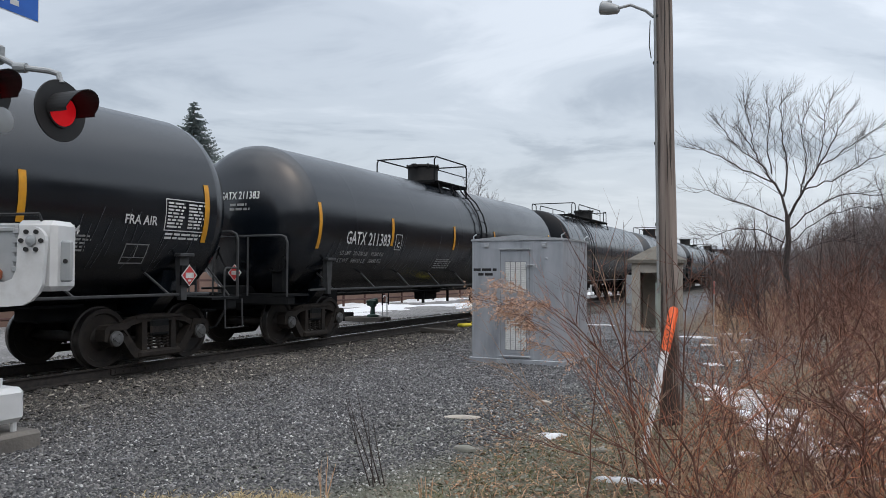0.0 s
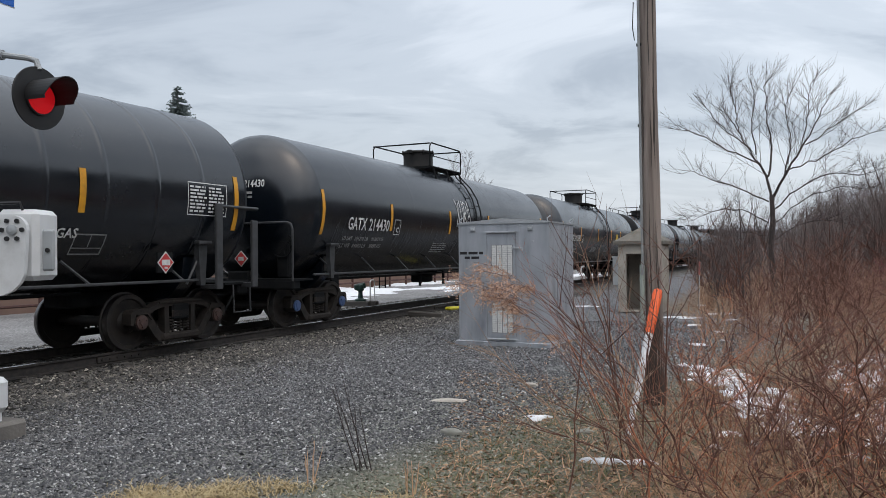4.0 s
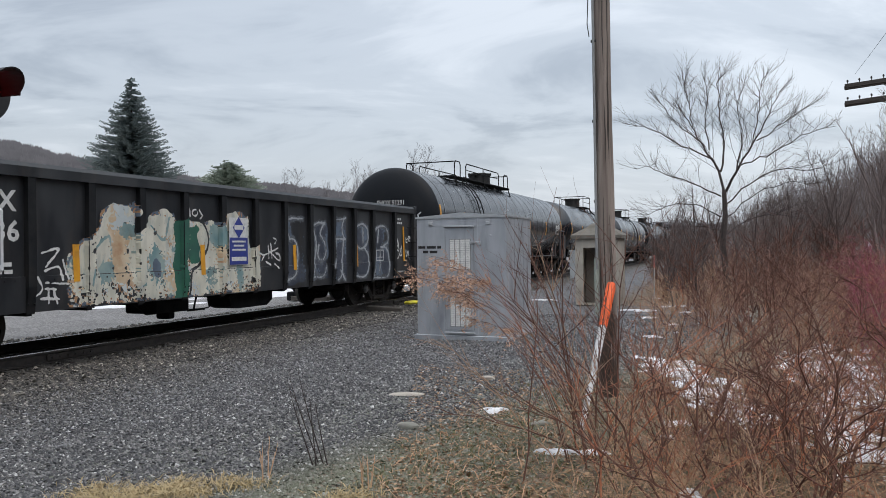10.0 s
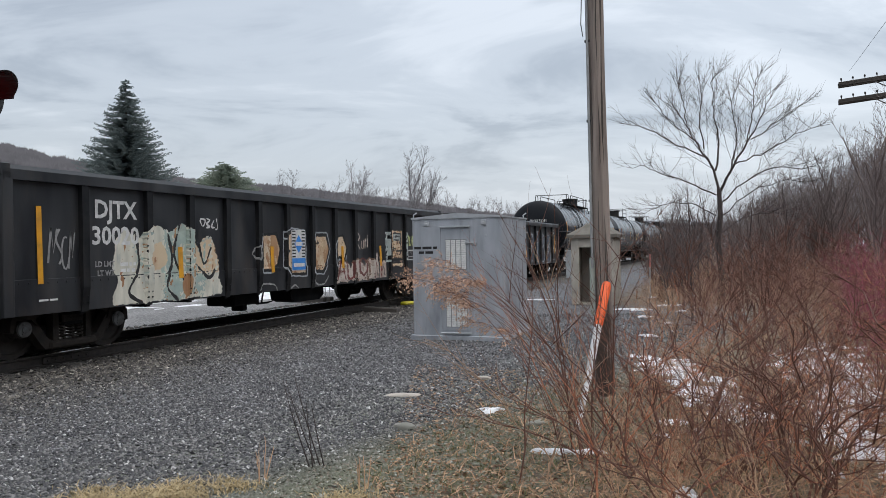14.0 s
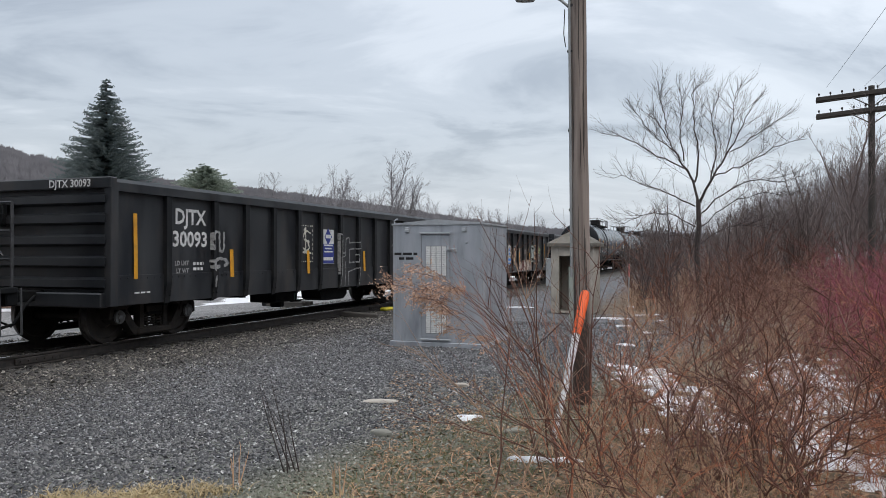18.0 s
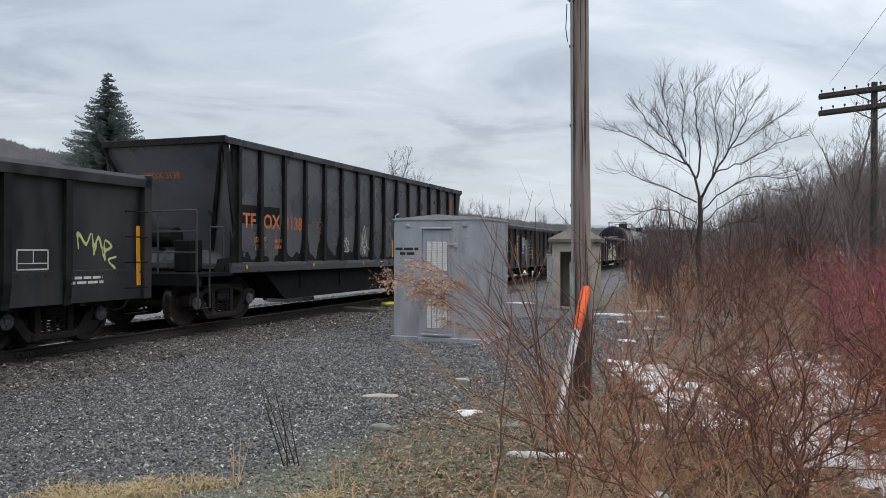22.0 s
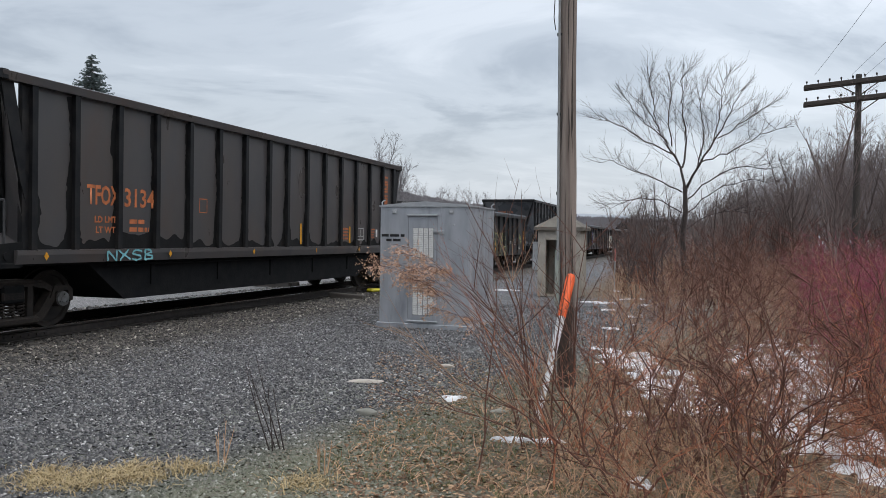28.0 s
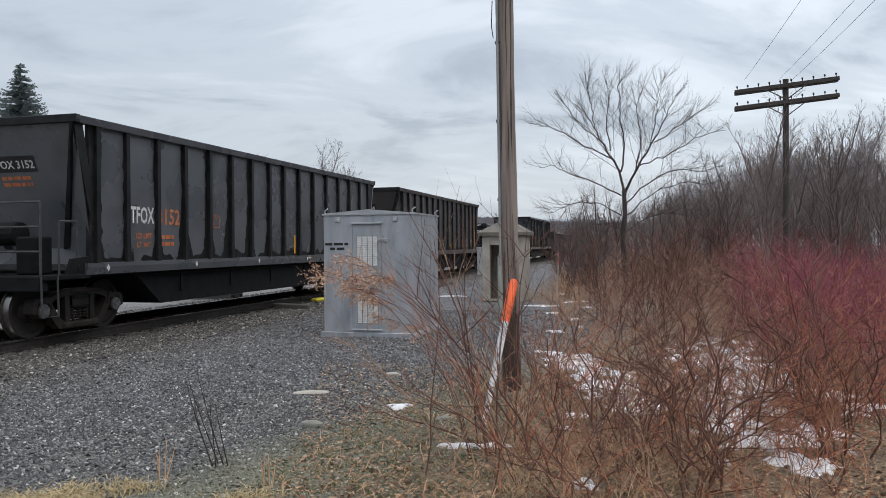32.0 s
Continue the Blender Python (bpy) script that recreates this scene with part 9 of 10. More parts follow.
# limbs of the tree by the line: radii at both ends, and their way across and up from the fork
CROWN = [(0.06, 0.007, [(0, 0), (-0.2, 1.0), (-0.6, 1.9), (-0.95, 2.6), (-1.35, 3.5), (-1.85, 4.2)]), (0.045, 0.008, [(-0.1, 0.9), (0, 2.1), (-0.1, 3.1), (-0.2, 4.3), (-0.1, 5.2)]),
         (0.058, 0.007, [(0.05, 0.1), (0.5, 1.05), (1.15, 2.2), (1.55, 3.1), (2.05, 4.1)]), (0.03, 0.007, [(0.5, 1.05), (1.45, 1.35), (2.5, 1.95), (3.5, 2.1)]),
         (0.032, 0.007, [(0.1, -0.4), (0.85, 0.3), (1.85, 0.95), (2.9, 0.85), (3.7, 1.05)]), (0.032, 0.007, [(-0.35, 1.45), (-1.35, 2.0), (-2.4, 2.8), (-3.4, 3.1)]),
         (0.034, 0.007, [(-0.1, -0.1), (-0.95, 0.5), (-1.8, 0.85), (-2.6, 1.35), (-3.2, 1.35)]), (0.028, 0.007, [(-0.65, 2.1), (-1.4, 2.9), (-2.0, 3.7), (-2.3, 4.3)]),
         (0.03, 0.007, [(-0.5, 1.9), (-0.65, 3.1), (-0.55, 4.1), (-0.65, 5.0)]), (0.03, 0.007, [(0.45, 0.95), (0.65, 2.3), (0.5, 3.5), (0.75, 4.7)]),
         (0.028, 0.007, [(1.15, 2.2), (1.9, 2.8), (2.7, 3.5), (3.1, 3.8)]), (0.026, 0.006, [(-0.1, -0.95), (-0.95, -0.4), (-2.0, -0.4), (-2.9, -0.75)]),
         (0.026, 0.006, [(0.1, -0.95), (1.15, 0.0), (2.4, 0.5), (3.1, 0.3)]), (0.024, 0.006, [(1.0, 1.9), (1.2, 3.0), (1.25, 3.9), (1.4, 4.6)]), (0.024, 0.006, [(-1.0, 2.7), (-1.1, 3.6), (-1.25, 4.3), (-1.3, 4.8)]),
         (0.022, 0.006, [(-0.05, -1.6), (-0.8, -1.3), (-1.6, -1.5), (-2.2, -2.0)]), (0.022, 0.006, [(0.05, -1.7), (0.8, -1.1), (1.7, -0.9), (2.4, -1.1)])]


def main_tree():
    rng = random.Random(23)
    base = Vector((-0.55, 24.2, -0.1))
    tree = thing("bare_tree", "leafless spreading tree with a forked grey trunk", "tree", pose(*base))
    g = Geo()
    g.tube([(0, 0, 0), (0.05, 0, 0.9), (-0.05, 0.03, 1.9), (0.03, 0, 2.7), (0, 0, 3.5)], [0.115, 0.092, 0.083, 0.076, 0.062], 10)
    part("trunk", g, TREE_DARK, tree, "", None, True)
    for k, (r0, r1, pts) in enumerate(CROWN):
        g = Geo()
        tilt = rng.uniform(-0.7, 0.7)
        leader(g, [(0.82 * x - 0.03 * abs(x), tilt * abs(x) + 0.15 * math.sin(3 * z + k), 3.4 + 0.72 * z) for x, z in pts], r0 * 0.7, r1 * 0.75, rng, 24 if r0 > 0.04 else 18, 1.15 if r0 > 0.04 else 1.0, 6, 0.3, 0.0068, 1, 0.75)
        part("limb", g, TREE_DARK, tree, "bare limb with fine twigs", None, True)


def tree_mesh(key, seed, height, shoots, mat, fine=0.0012):
    """A whole leafless tree as one mesh: a trunk and rising limbs."""
    def build(g):
        rng = random.Random(seed)
        top = [(rng.gauss(0, 0.02) * height * k / 4, rng.gauss(0, 0.02) * height * k / 4, height * 0.62 * k / 4 - 0.1) for k in range(5)]
        leader(g, top, height * 0.011, height * 0.004, rng, 6, height * 0.2, 4, 0.22, height * fine)
        for k in range(7):
            f = 0.3 + 0.1 * k
            i = min(3, int(f * 4))
            p = Vector(top[i]).lerp(Vector(top[i + 1]), f * 4 - i) if f < 1 else Vector(top[4])
            a, w = rng.uniform(0, 6.28), height * rng.uniform(0.1, 0.26) * (1.25 - 0.6 * f)
            h = height * rng.uniform(0.26, 0.42)
            leader(g, [p + Vector((math.cos(a) * w * t, math.sin(a) * w * t, h * t ** 1.2)) for t in (0, 0.35, 0.7, 1.0)], height * 0.006, height * 0.0015, rng, shoots, height * 0.16, 4, 0.22, height * fine)
    return shared(key, build, mat, False)


STEMS = {}


def stem_meshes(kind, mat, height, r, twigs, subs, bend, count=7, leaf=None):
    """A few stems of one kind, each with side twigs; shrubs are put together from them."""
    if kind in STEMS:
        return STEMS[kind]
    out = []
    for k in range(count):
        rng = random.Random(hash_of(kind) + k)
        g = Geo()
        a = rng.uniform(0, 6.28)
        side = Vector((math.cos(a), math.sin(a), 0))
        pts, rs = [], []
        seg = 7
        for i in range(seg + 1):
            t = i / seg
            w = Vector((rng.gauss(0, 0.035), rng.gauss(0, 0.035), 0)) * height * (i > 0)
            pts.append(side * (bend * height * t * t) + Vector((0, 0, height * t * (1 - 0.25 * bend * t) - 0.05)) + w)
            rs.append(r * (1 - 0.75 * t))
        g.tube(pts, rs, 4, False)
        for j in range(twigs):
            t = 0.15 + 0.83 * (j + rng.random()) / twigs
            i = min(seg - 1, int(t * seg))
            p = pts[i].lerp(pts[i + 1], t * seg - i)
            d = ((pts[i + 1] - pts[i]).normalized() * 0.7 + Vector((rng.gauss(0, 0.6), rng.gauss(0, 0.6), rng.uniform(-0.25, 0.3)))).normalized()
            L = height * rng.uniform(0.18, 0.42) * (1.15 - 0.6 * t)
            limb(g, p, d, L, r * 0.5 * (1.1 - 0.5 * t), rng, 1 if subs else 0, 3, 44, 0.05, subs, 0.35, 0.22, (3, 3, 3, 3, 3), (0.35, 0.7), 0.0019)
        if leaf:
            g.cur = 1
            for j in range(leaf):
                t = 0.45 + 0.55 * rng.random()
                i = min(seg - 1, int(t * seg))
                p = pts[i].lerp(pts[i + 1], t * seg - i) + Vector((rng.gauss(0, 0.10), rng.gauss(0, 0.10), rng.gauss(-0.03, 0.07))) * height * 0.75
                s = rng.uniform(0.006, 0.014)
                u = Vector((rng.gauss(0, 1), rng.gauss(0, 1), rng.gauss(0, 0.6))).normalized() * s
                v = u.orthogonal().normalized() * s * 0.5
                g.add([p - u, p + v, p + u * 1.4, p - v], [(0, 1, 2, 3)])
        out.append(g.mesh("stem_" + kind, mat))
    STEMS[kind] = out
    return out


def hash_of(text):
    return sum(ord(c) * (i + 7) for i, c in enumerate(text))


def shrub(name, label, meshes, x, y, n, scale, rng, lean=0.3, spread=0.12, tilt=None):
    ob = thing(name, label, "shrub", pose(x, y, ground_height(x, y)), "thicket beside the yard")
    for k in range(n):
        a = rng.uniform(0, 2 * math.pi)
        tl = rng.uniform(0.1, 1.0) * lean
        q = Matrix.Rotation(a, 4, "Z") @ Matrix.Rotation(tl, 4, "X") @ Matrix.Rotation(rng.uniform(0, 6.28), 4, "Z")
        if tilt is not None:
            q = Matrix.Rotation(tilt[1], 4, "Y") @ Matrix.Rotation(tilt[0], 4, "X") @ q
        m = Matrix.Translation((math.cos(a) * spread * rng.random(), math.sin(a) * spread * rng.random(), 0)) @ q @ Matrix.Scale(scale * rng.uniform(0.7, 1.1), 4)
        part("stem", rng.choice(meshes), None, ob, "", m)
    return ob


def arching_bush():
    """Long bare stems that fan out from one root and arch over the gravel; the outermost end in rusty seed heads."""
    rng = random.Random(61)
    for bx, by, n, reach in ((-0.95, 5.9, 15, 1.05), (-0.72, 6.35, 10, 0.95), (-0.55, 5.45, 7, 0.75)):
        bush = thing("arching_bush", "dark bush with long arching bare branches over the gravel", "shrub", pose(bx, by, ground_height(bx, by)), "thicket beside the yard")
        for k in range(n):
            f = (k + rng.random()) / n
            # from nearly level on the yard side to upright and over to the thicket
            ang = radians(36 + 92 * f + rng.gauss(0, 9))
            L = reach * rng.uniform(1.2, 2.05) * (1.0 if ang < 1.7 else 0.7)
            away = rng.gauss(0.05, 0.22)
            root = Vector((rng.gauss(0, 0.3), rng.gauss(0, 0.3), 0))
            sway = Vector((0, 0, 0))
            pts = []
            for i in range(8):
                t = i / 7
                sag = 0.32 * t * t * L * max(0.0, math.cos(ang))
                sway += Vector((rng.gauss(0, 0.022), rng.gauss(0, 0.022), rng.gauss(0, 0.012))) * (i > 0)
                pts.append(Vector((-math.cos(ang) * L * t, away * L * t, math.sin(ang) * L * t * (1 + 0.25 * (1 - t)) - sag * 0.6 - 0.03)) + root + sway)
            g = Geo()
            r = rng.uniform(0.004, 0.0102)
            g.tube(pts, [r * (1 - 0.75 * i / 7) for i in range(8)], 5, False)
            for j in range(11):
                t = 0.2 + 0.78 * (j + rng.random()) / 11
                i = min(6, int(t * 7))
                along = (pts[i + 1] - pts[i]).normalized()
                d = (along + Vector((rng.gauss(0, 0.55), rng.gauss(0, 0.55), rng.uniform(-0.15, 0.4)))).normalized()
                limb(g, pts[i], d, L * rng.uniform(0.14, 0.4), r * 0.45, rng, 1, 3, 34, 0.04, 3, 0.35, 0.13, (3, 3, 3, 3, 3), (0.35, 0.7))
            part("branch", g, (TWIG_DARK, TWIG_DARK, TWIG_GREY, TWIG_DARK, TWIG_BROWN)[k % 5], bush)


def rust_plume():
    """Dry weeds that lean out with drooping rusty seed heads."""
    rng = random.Random(8)
    for bx, by, n, (tx, ty, tz) in ((-1.35, 6.2, 4, (-2.95, 6.72, 1.6)), (-1.25, 6.5, 4, (-2.75, 6.8, 1.53)), (-1.15, 6.35, 3, (-2.55, 6.86, 1.45)), (-1.2, 6.3, 2, (-2.7, 6.8, 1.42)), (-1.1, 6.3, 2, (-2.3, 6.9, 1.28))):
        ob = thing("rust_weed_plume", "arching dry weeds with rust-coloured seed heads", "weed", pose(bx, by, ground_height(bx, by)), "thicket beside the yard")
        for k in range(n):
            tip = Vector((tx - bx + rng.gauss(0, 0.2), ty - by + rng.gauss(0, 0.14), tz + rng.gauss(-0.04, 0.1)))
            pts = [Vector((tip.x * t ** 1.25, tip.y * t, tip.z * (1.9 * t - 0.9 * t * t))) + Vector((rng.gauss(0, 0.01), rng.gauss(0, 0.01), 0)) for t in [i / 9 for i in range(10)]]
            pts[0].z = -0.02
            g = Geo()
            g.tube(pts, [0.004 - 0.00028 * i for i in range(10)], 4, False)
            for j in range(22):
                t = 0.8 + 0.2 * rng.random()
                i = min(8, int(t * 9))
                p = pts[i].lerp(pts[i + 1], t * 9 - i)
                d = Vector((rng.gauss(-0.55, 0.5), rng.gauss(0, 0.5), rng.gauss(0.05, 0.45))).normalized()
                L = rng.uniform(0.07, 0.24)
                g.cur = 0
                q = [p, p + d * L * 0.5, p + d * L + Vector((0, 0, -0.035))]
                g.tube(q, [0.0016, 0.0012, 0.0008], 3, False)
                g.cur = 1
                for m in range(13):
                    o = q[0].lerp(q[2], 0.25 + 0.8 * rng.random()) + Vector((rng.gauss(0, 0.012), rng.gauss(0, 0.012), rng.gauss(0, 0.012)))
                    s = rng.uniform(0.006, 0.013)
                    a = Vector((rng.gauss(0, 1), rng.gauss(0, 1), rng.gauss(0, 1))).normalized() * s
                    b = a.orthogonal().normalized() * s * 0.55
                    g.add([o - a, o + b, o + a, o - b], [(0, 1, 2, 3)])
            g.cur = 0
            part("stalk", g, [TWIG_DARK, LEAF_RUST], ob)


# the line of a snow-filled hollow through the thicket: y, then x
HOLLOW = ((5.8, 6.4, 7.3, 8.0, 9.4, 10.7, 14.8), (1.05, 1.02, 1.05, 0.85, 1.05, 1.25, 1.4))


def thicket():
    rng = random.Random(77)
    brown = stem_meshes("brown", TWIG_BROWN, 1.6, 0.0075, 9, 2, 0.45)
    brush = stem_meshes("brush", TWIG_FAR, 1.6, 0.007, 12, 3, 0.4)
    tan = stem_meshes("tan", TWIG_TAN, 1.15, 0.0048, 8, 1, 0.5)
    grey = stem_meshes("grey", TWIG_GREY, 1.4, 0.006, 8, 2, 0.55)
    red = stem_meshes("red", TWIG_RED, 1.75, 0.006, 12, 3, 0.22)
    dark = stem_meshes("dark", TWIG_DARK, 2.0, 0.014, 11, 3, 0.4)
    kinds = {"brown": ("brown_shrub", "leafless brown shrub with fine tangled stems", brown), "brush": ("brown_shrub", "leafless brown shrub in the tangled thicket", brush), "tan": ("dry_weed_clump", "clump of thin dry tan weed stalks", tan), "grey": ("grey_shrub", "leafless shrub with weathered grey-tan stems", grey),
             "red": ("red_stemmed_shrub", "leafless shrub with dark red stems", red), "dark": ("dark_sapling", "dark leafless sapling with forking branches", dark)}
    arching_bush()
    rust_plume()
    def row(count, y0, y1, a0, a1, pick, smin, smax, n0, n1, lean=0.38):
        for k in range(count):
            y = y0 + (y1 - y0) * (k + rng.random()) / count
            az = radians(rng.uniform(a0, a1))
            x = y * math.tan(az)
            if x < -1.2 - 0.11 * max(0.0, y - 12) and y < 24:
                continue
            # the snowy path stays clear
            if 7.6 < y < 13 and abs(x - float(np.interp(y, [8.3, 8.9, 10.8, 12.5], [0.1, -0.2, -0.7, -1.3]))) < 0.28:
                continue
            # so does the snow-filled hollow beside it, but for a few stems
            if 5.8 < y < 15 and abs(x - float(np.interp(y, HOLLOW[0], HOLLOW[1]))) < 0.12 + 0.02 * y and rng.random() < 0.8:
                continue
            nm, lb, ms = kinds[rng.choice(pick)]
            shrub(nm, lb, ms, x, y, rng.randint(n0, n1), rng.uniform(smin, smax), rng, lean, 0.25)
    # low tangle at the foot of the bush, then taller growth with the distance
    row(30, 4.3, 6.6, -10, 16, ["tan", "tan", "brown"], 0.28, 0.5, 5, 8, 1.15)
    row(30, 4.6, 6.8, -9, 14, ["brown", "dark", "tan", "grey"], 0.5, 0.78, 4, 6, 0.85)
    row(56, 6.4, 9.5, -7, 15, ["brown", "tan", "grey", "dark"], 0.5, 0.9, 5, 7, 0.8)
    row(46, 9.5, 15, -6, 18, ["brush", "brush", "tan", "grey", "grey", "dark"], 0.7, 1.0, 6, 8, 0.75)
    row(14, 6.0, 10.5, 1, 14, ["brown", "dark", "grey", "tan"], 0.5, 0.85, 5, 7, 1.0)
    row(10, 5.9, 8.8, 5, 12, ["brown", "tan", "brush", "grey"], 0.5, 0.85, 6, 9, 0.9)
    row(28, 8.6, 14, 7.5, 18, ["red", "red", "red", "brown"], 0.95, 1.15, 9, 12, 0.4)
    row(74, 15, 24, -6.5, 19, ["brush", "brush", "tan", "grey", "dark"], 0.85, 1.2, 7, 10, 0.7)
    row(24, 14, 24, 6.5, 19, ["red", "brush"], 0.95, 1.15, 8, 11, 0.35)
    row(44, 24.2, 42, -6.2, -1.5, ["tan", "grey", "brush"], 0.4, 0.75, 6, 9, 0.9)
    row(60, 23, 36, -6, 19, ["dark", "brush", "grey"], 1.1, 1.6, 7, 10, 0.5)


main_tree()
thicket()


def place_copies(name, mesh, spots, label, category, group):
    for k, (x, y, s, a) in enumerate(spots):
        ob = new(name, mesh)
        ob.matrix_basis = Matrix.Translation((x, y, ground_height(x, y) - 0.02)) @ Matrix.Rotation(a, 4, "Z") @ Matrix.Scale(s, 4)
        tagged(ob, label, category, group)


def woods():
    rng = random.Random(15)
    kinds = [tree_mesh("wood_%d" % k, 500 + k, 9.0, 7, TWIG_WOOD) for k in range(5)]
    young = [tree_mesh("young_%d" % k, 520 + k, 9.0, 8, SAPLING, 0.0009) for k in range(3)]
    # misty and hazy trees carry the haze of distance in their colour
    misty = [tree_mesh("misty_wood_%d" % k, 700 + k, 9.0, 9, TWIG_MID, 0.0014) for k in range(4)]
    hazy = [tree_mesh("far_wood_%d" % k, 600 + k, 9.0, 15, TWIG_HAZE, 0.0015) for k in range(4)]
    def put(name, pick, x, y, s, label, group):
        place_copies(name, rng.choice(pick), [(x, y, s, rng.uniform(0, 6.28))], label, "tree", group)
    # the wood's outline climbs to the right
    for k in range(290):
        d = 30 + 120 * rng.random() ** 1.2
        az = rng.uniform(-2.5, 14) if k % 6 else rng.uniform(14, 24)
        rise = float(np.interp(az, [-2.5, 0, 3, 7, 12, 24], [2.0, 3.3, 5.2, 7.2, 8.4, 8.0]))
        h = (1.9 + d * math.tan(radians(rise))) * rng.uniform(0.55, 1.02)
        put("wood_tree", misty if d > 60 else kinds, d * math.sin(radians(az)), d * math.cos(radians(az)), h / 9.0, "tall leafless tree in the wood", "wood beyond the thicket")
    for x, y, s in ((-1.9, 26.5, 0.36), (-2.6, 29, 0.34), (0.9, 27, 0.42), (2.6, 31, 0.5), (3.3, 22.5, 0.72), (-3.4, 33, 0.36), (-2.9, 38, 0.4), (-1.0, 31, 0.42), (1.6, 29, 0.45), (-1.5, 22.5, 0.36), (-1.75, 20.5, 0.3), (5.6, 25, 0.7), (-2.2, 24.5, 0.4), (-1.2, 25.5, 0.42), (-2.9, 27, 0.38), (-0.2, 22.0, 0.34), (0.6, 24.8, 0.42), (-1.05, 18.5, 0.28), (-1.4, 23.6, 0.44), (-0.9, 26.0, 0.46), (-2.0, 25.2, 0.4), (0.2, 23.2, 0.4), (-1.7, 21.6, 0.34)):
        put("young_tree", kinds if x > 2 else young, x, y, s, "young leafless tree by the line", "young trees by the line")
    # bare trees across the track
    for az, d, h in ((-32.5, 120, 13.0), (-27.8, 125, 15.0), (-26.6, 132, 13.5), (-23.4, 118, 16.4), (-22.3, 124, 13.5), (-29.7, 130, 12.5), (-20, 150, 11.0), (-18, 160, 11.0), (-34.2, 130, 11.0),
                     (-16.5, 170, 11.0), (-25, 140, 13.0), (-14.5, 180, 11.0), (-12.5, 190, 10.5), (-10.5, 200, 10), (-30.8, 140, 12), (-28.5, 150, 13), (-27.2, 160, 13), (-25.8, 155, 13), (-23.0, 150, 14), (-31.6, 150, 12), (-33.0, 165, 12), (-35.5, 150, 11), (-19.2, 170, 12), (-17.2, 180, 12), (-15.4, 190, 12), (-24.4, 150, 12), (-21.2, 145, 12), (-33.5, 150, 12)):
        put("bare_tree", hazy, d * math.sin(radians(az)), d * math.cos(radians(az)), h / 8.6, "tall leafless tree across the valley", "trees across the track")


def conifer(name, x, y, height, profile, seed, mat, label, tiers, droop, needle, crowd=2.0):
    """profile: radius of the crown by the fraction of the height, from the foot up."""
    rng = random.Random(seed)
    tree = thing(name, label, "tree", pose(x, y, ground_height(x, y)))
    g = Geo(); g.tube([(0, 0, -0.2), (0, 0, height * 0.98)], [height * 0.016, 0.03], 8); part("trunk", g, BARK_GREY, tree)
    g = Geo()
    for t in range(tiers):
        f = 0.06 + 0.93 * t / (tiers - 1)
        z = height * f + rng.gauss(0, 0.08)
        reach = float(np.interp(f, [p[0] for p in profile], [p[1] for p in profile]))
        n = max(4, int(3 + reach * crowd))
        for k in range(n):
            a = 2 * math.pi * (k + rng.random()) / n
            L = reach * rng.uniform(0.7, 1.12)
            ca, sa = math.cos(a), math.sin(a)
            zb = z + rng.gauss(0, 0.16)
            m = max(4, int(L / 0.1))
            for i in range(m):
                s = (i + 0.6) / m
                r = L * s
                zz = zb - droop * r + 0.28 * r * s * s + rng.gauss(0, 0.035)
                w = needle * (0.35 + 1.0 * (1 - s)) * rng.uniform(0.6, 1.25)
                px, py = ca * r + rng.gauss(0, 0.04), sa * r + rng.gauss(0, 0.04)
                for sgn in (1, -1):
                    # a short side twig with its hanging needles
                    tip = (px + ca * w * 1.0 - sa * sgn * w, py + sa * w * 1.0 + ca * sgn * w, zz - 0.03 - rng.random() * 0.14)
                    e = 0.035 + 0.03 * rng.random()
                    g.add([(px - ca * e, py - sa * e, zz), (px + ca * e, py + sa * e, zz + 0.03), tip, (px, py, zz - 0.07)], [(0, 1, 2), (0, 2, 3), (1, 3, 2)])
            g.tube([(0, 0, zb), (ca * L * 0.5, sa * L * 0.5, zb - droop * L * 0.5 + 0.06 * L), (ca * L, sa * L, zb - droop * L + 0.26 * L)], [0.03, 0.02, 0.006], 3, False)
    part("crown", g, mat, tree, "drooping boughs of dark needles")


def line_pole():
    cx, cy = 4.06, 24.2
    pole = thing("telegraph_pole", "old wooden telegraph pole with two crossarms and glass insulators", "telegraph pole", pose(cx, cy, 0))
    g = Geo(); g.tube([(0, 0, -0.3), (0, 0, 6.5)], [0.105, 0.08], 12); part("shaft", g, OLD_WOOD, pole, "", None, True)
    for z in (6.3, 5.82):
        m = pose(0, 0, z, 0, -4.2, -4)
        for d in (-0.13, 0.13):
            g = Geo(); g.box(-1.4, 1.4, d - 0.04, d + 0.04, -0.06, 0.06, 0.01, m)
            arm = part("crossarm", g, OLD_WOOD, pole, "dark weathered crossarm")
        for k in range(10):
            x = -1.32 + 2.64 * k / 9
            g = Geo(); g.lathe([(0.06, 0.01), (0.1, 0.01), (0.11, 0.024), (0.15, 0.026), (0.17, 0.012)], m @ Matrix.Translation((x, -0.13, 0)), 8)
            part("insulator", g, RAIL_RUST, arm)
        for s in (1, -1):
            g = Geo(); g.tube([m @ Vector((s * 0.55, -0.19, -0.05)), (0, -0.16, z - 0.42)], 0.016, 5); part("brace", g, OLD_WOOD, arm)
    # wires to the next pole, past the camera
    for k, (x, z) in enumerate(((-1.13, 6.54), (-0.18, 6.5), (0.18, 6.48))):
        g = Geo()
        pts = []
        for i in range(17):
            t = i / 16
            pts.append((cx + x, cy - 44 * t, z + 0.4 * t - 2.0 * t * (1 - t)))
        g.tube(pts, 0.004, 4)
        ob = part("line_wire", g, SIGNAL_BLACK, None); tagged(ob, "thin dark overhead line wire", "wire", "telegraph wires", "structure")


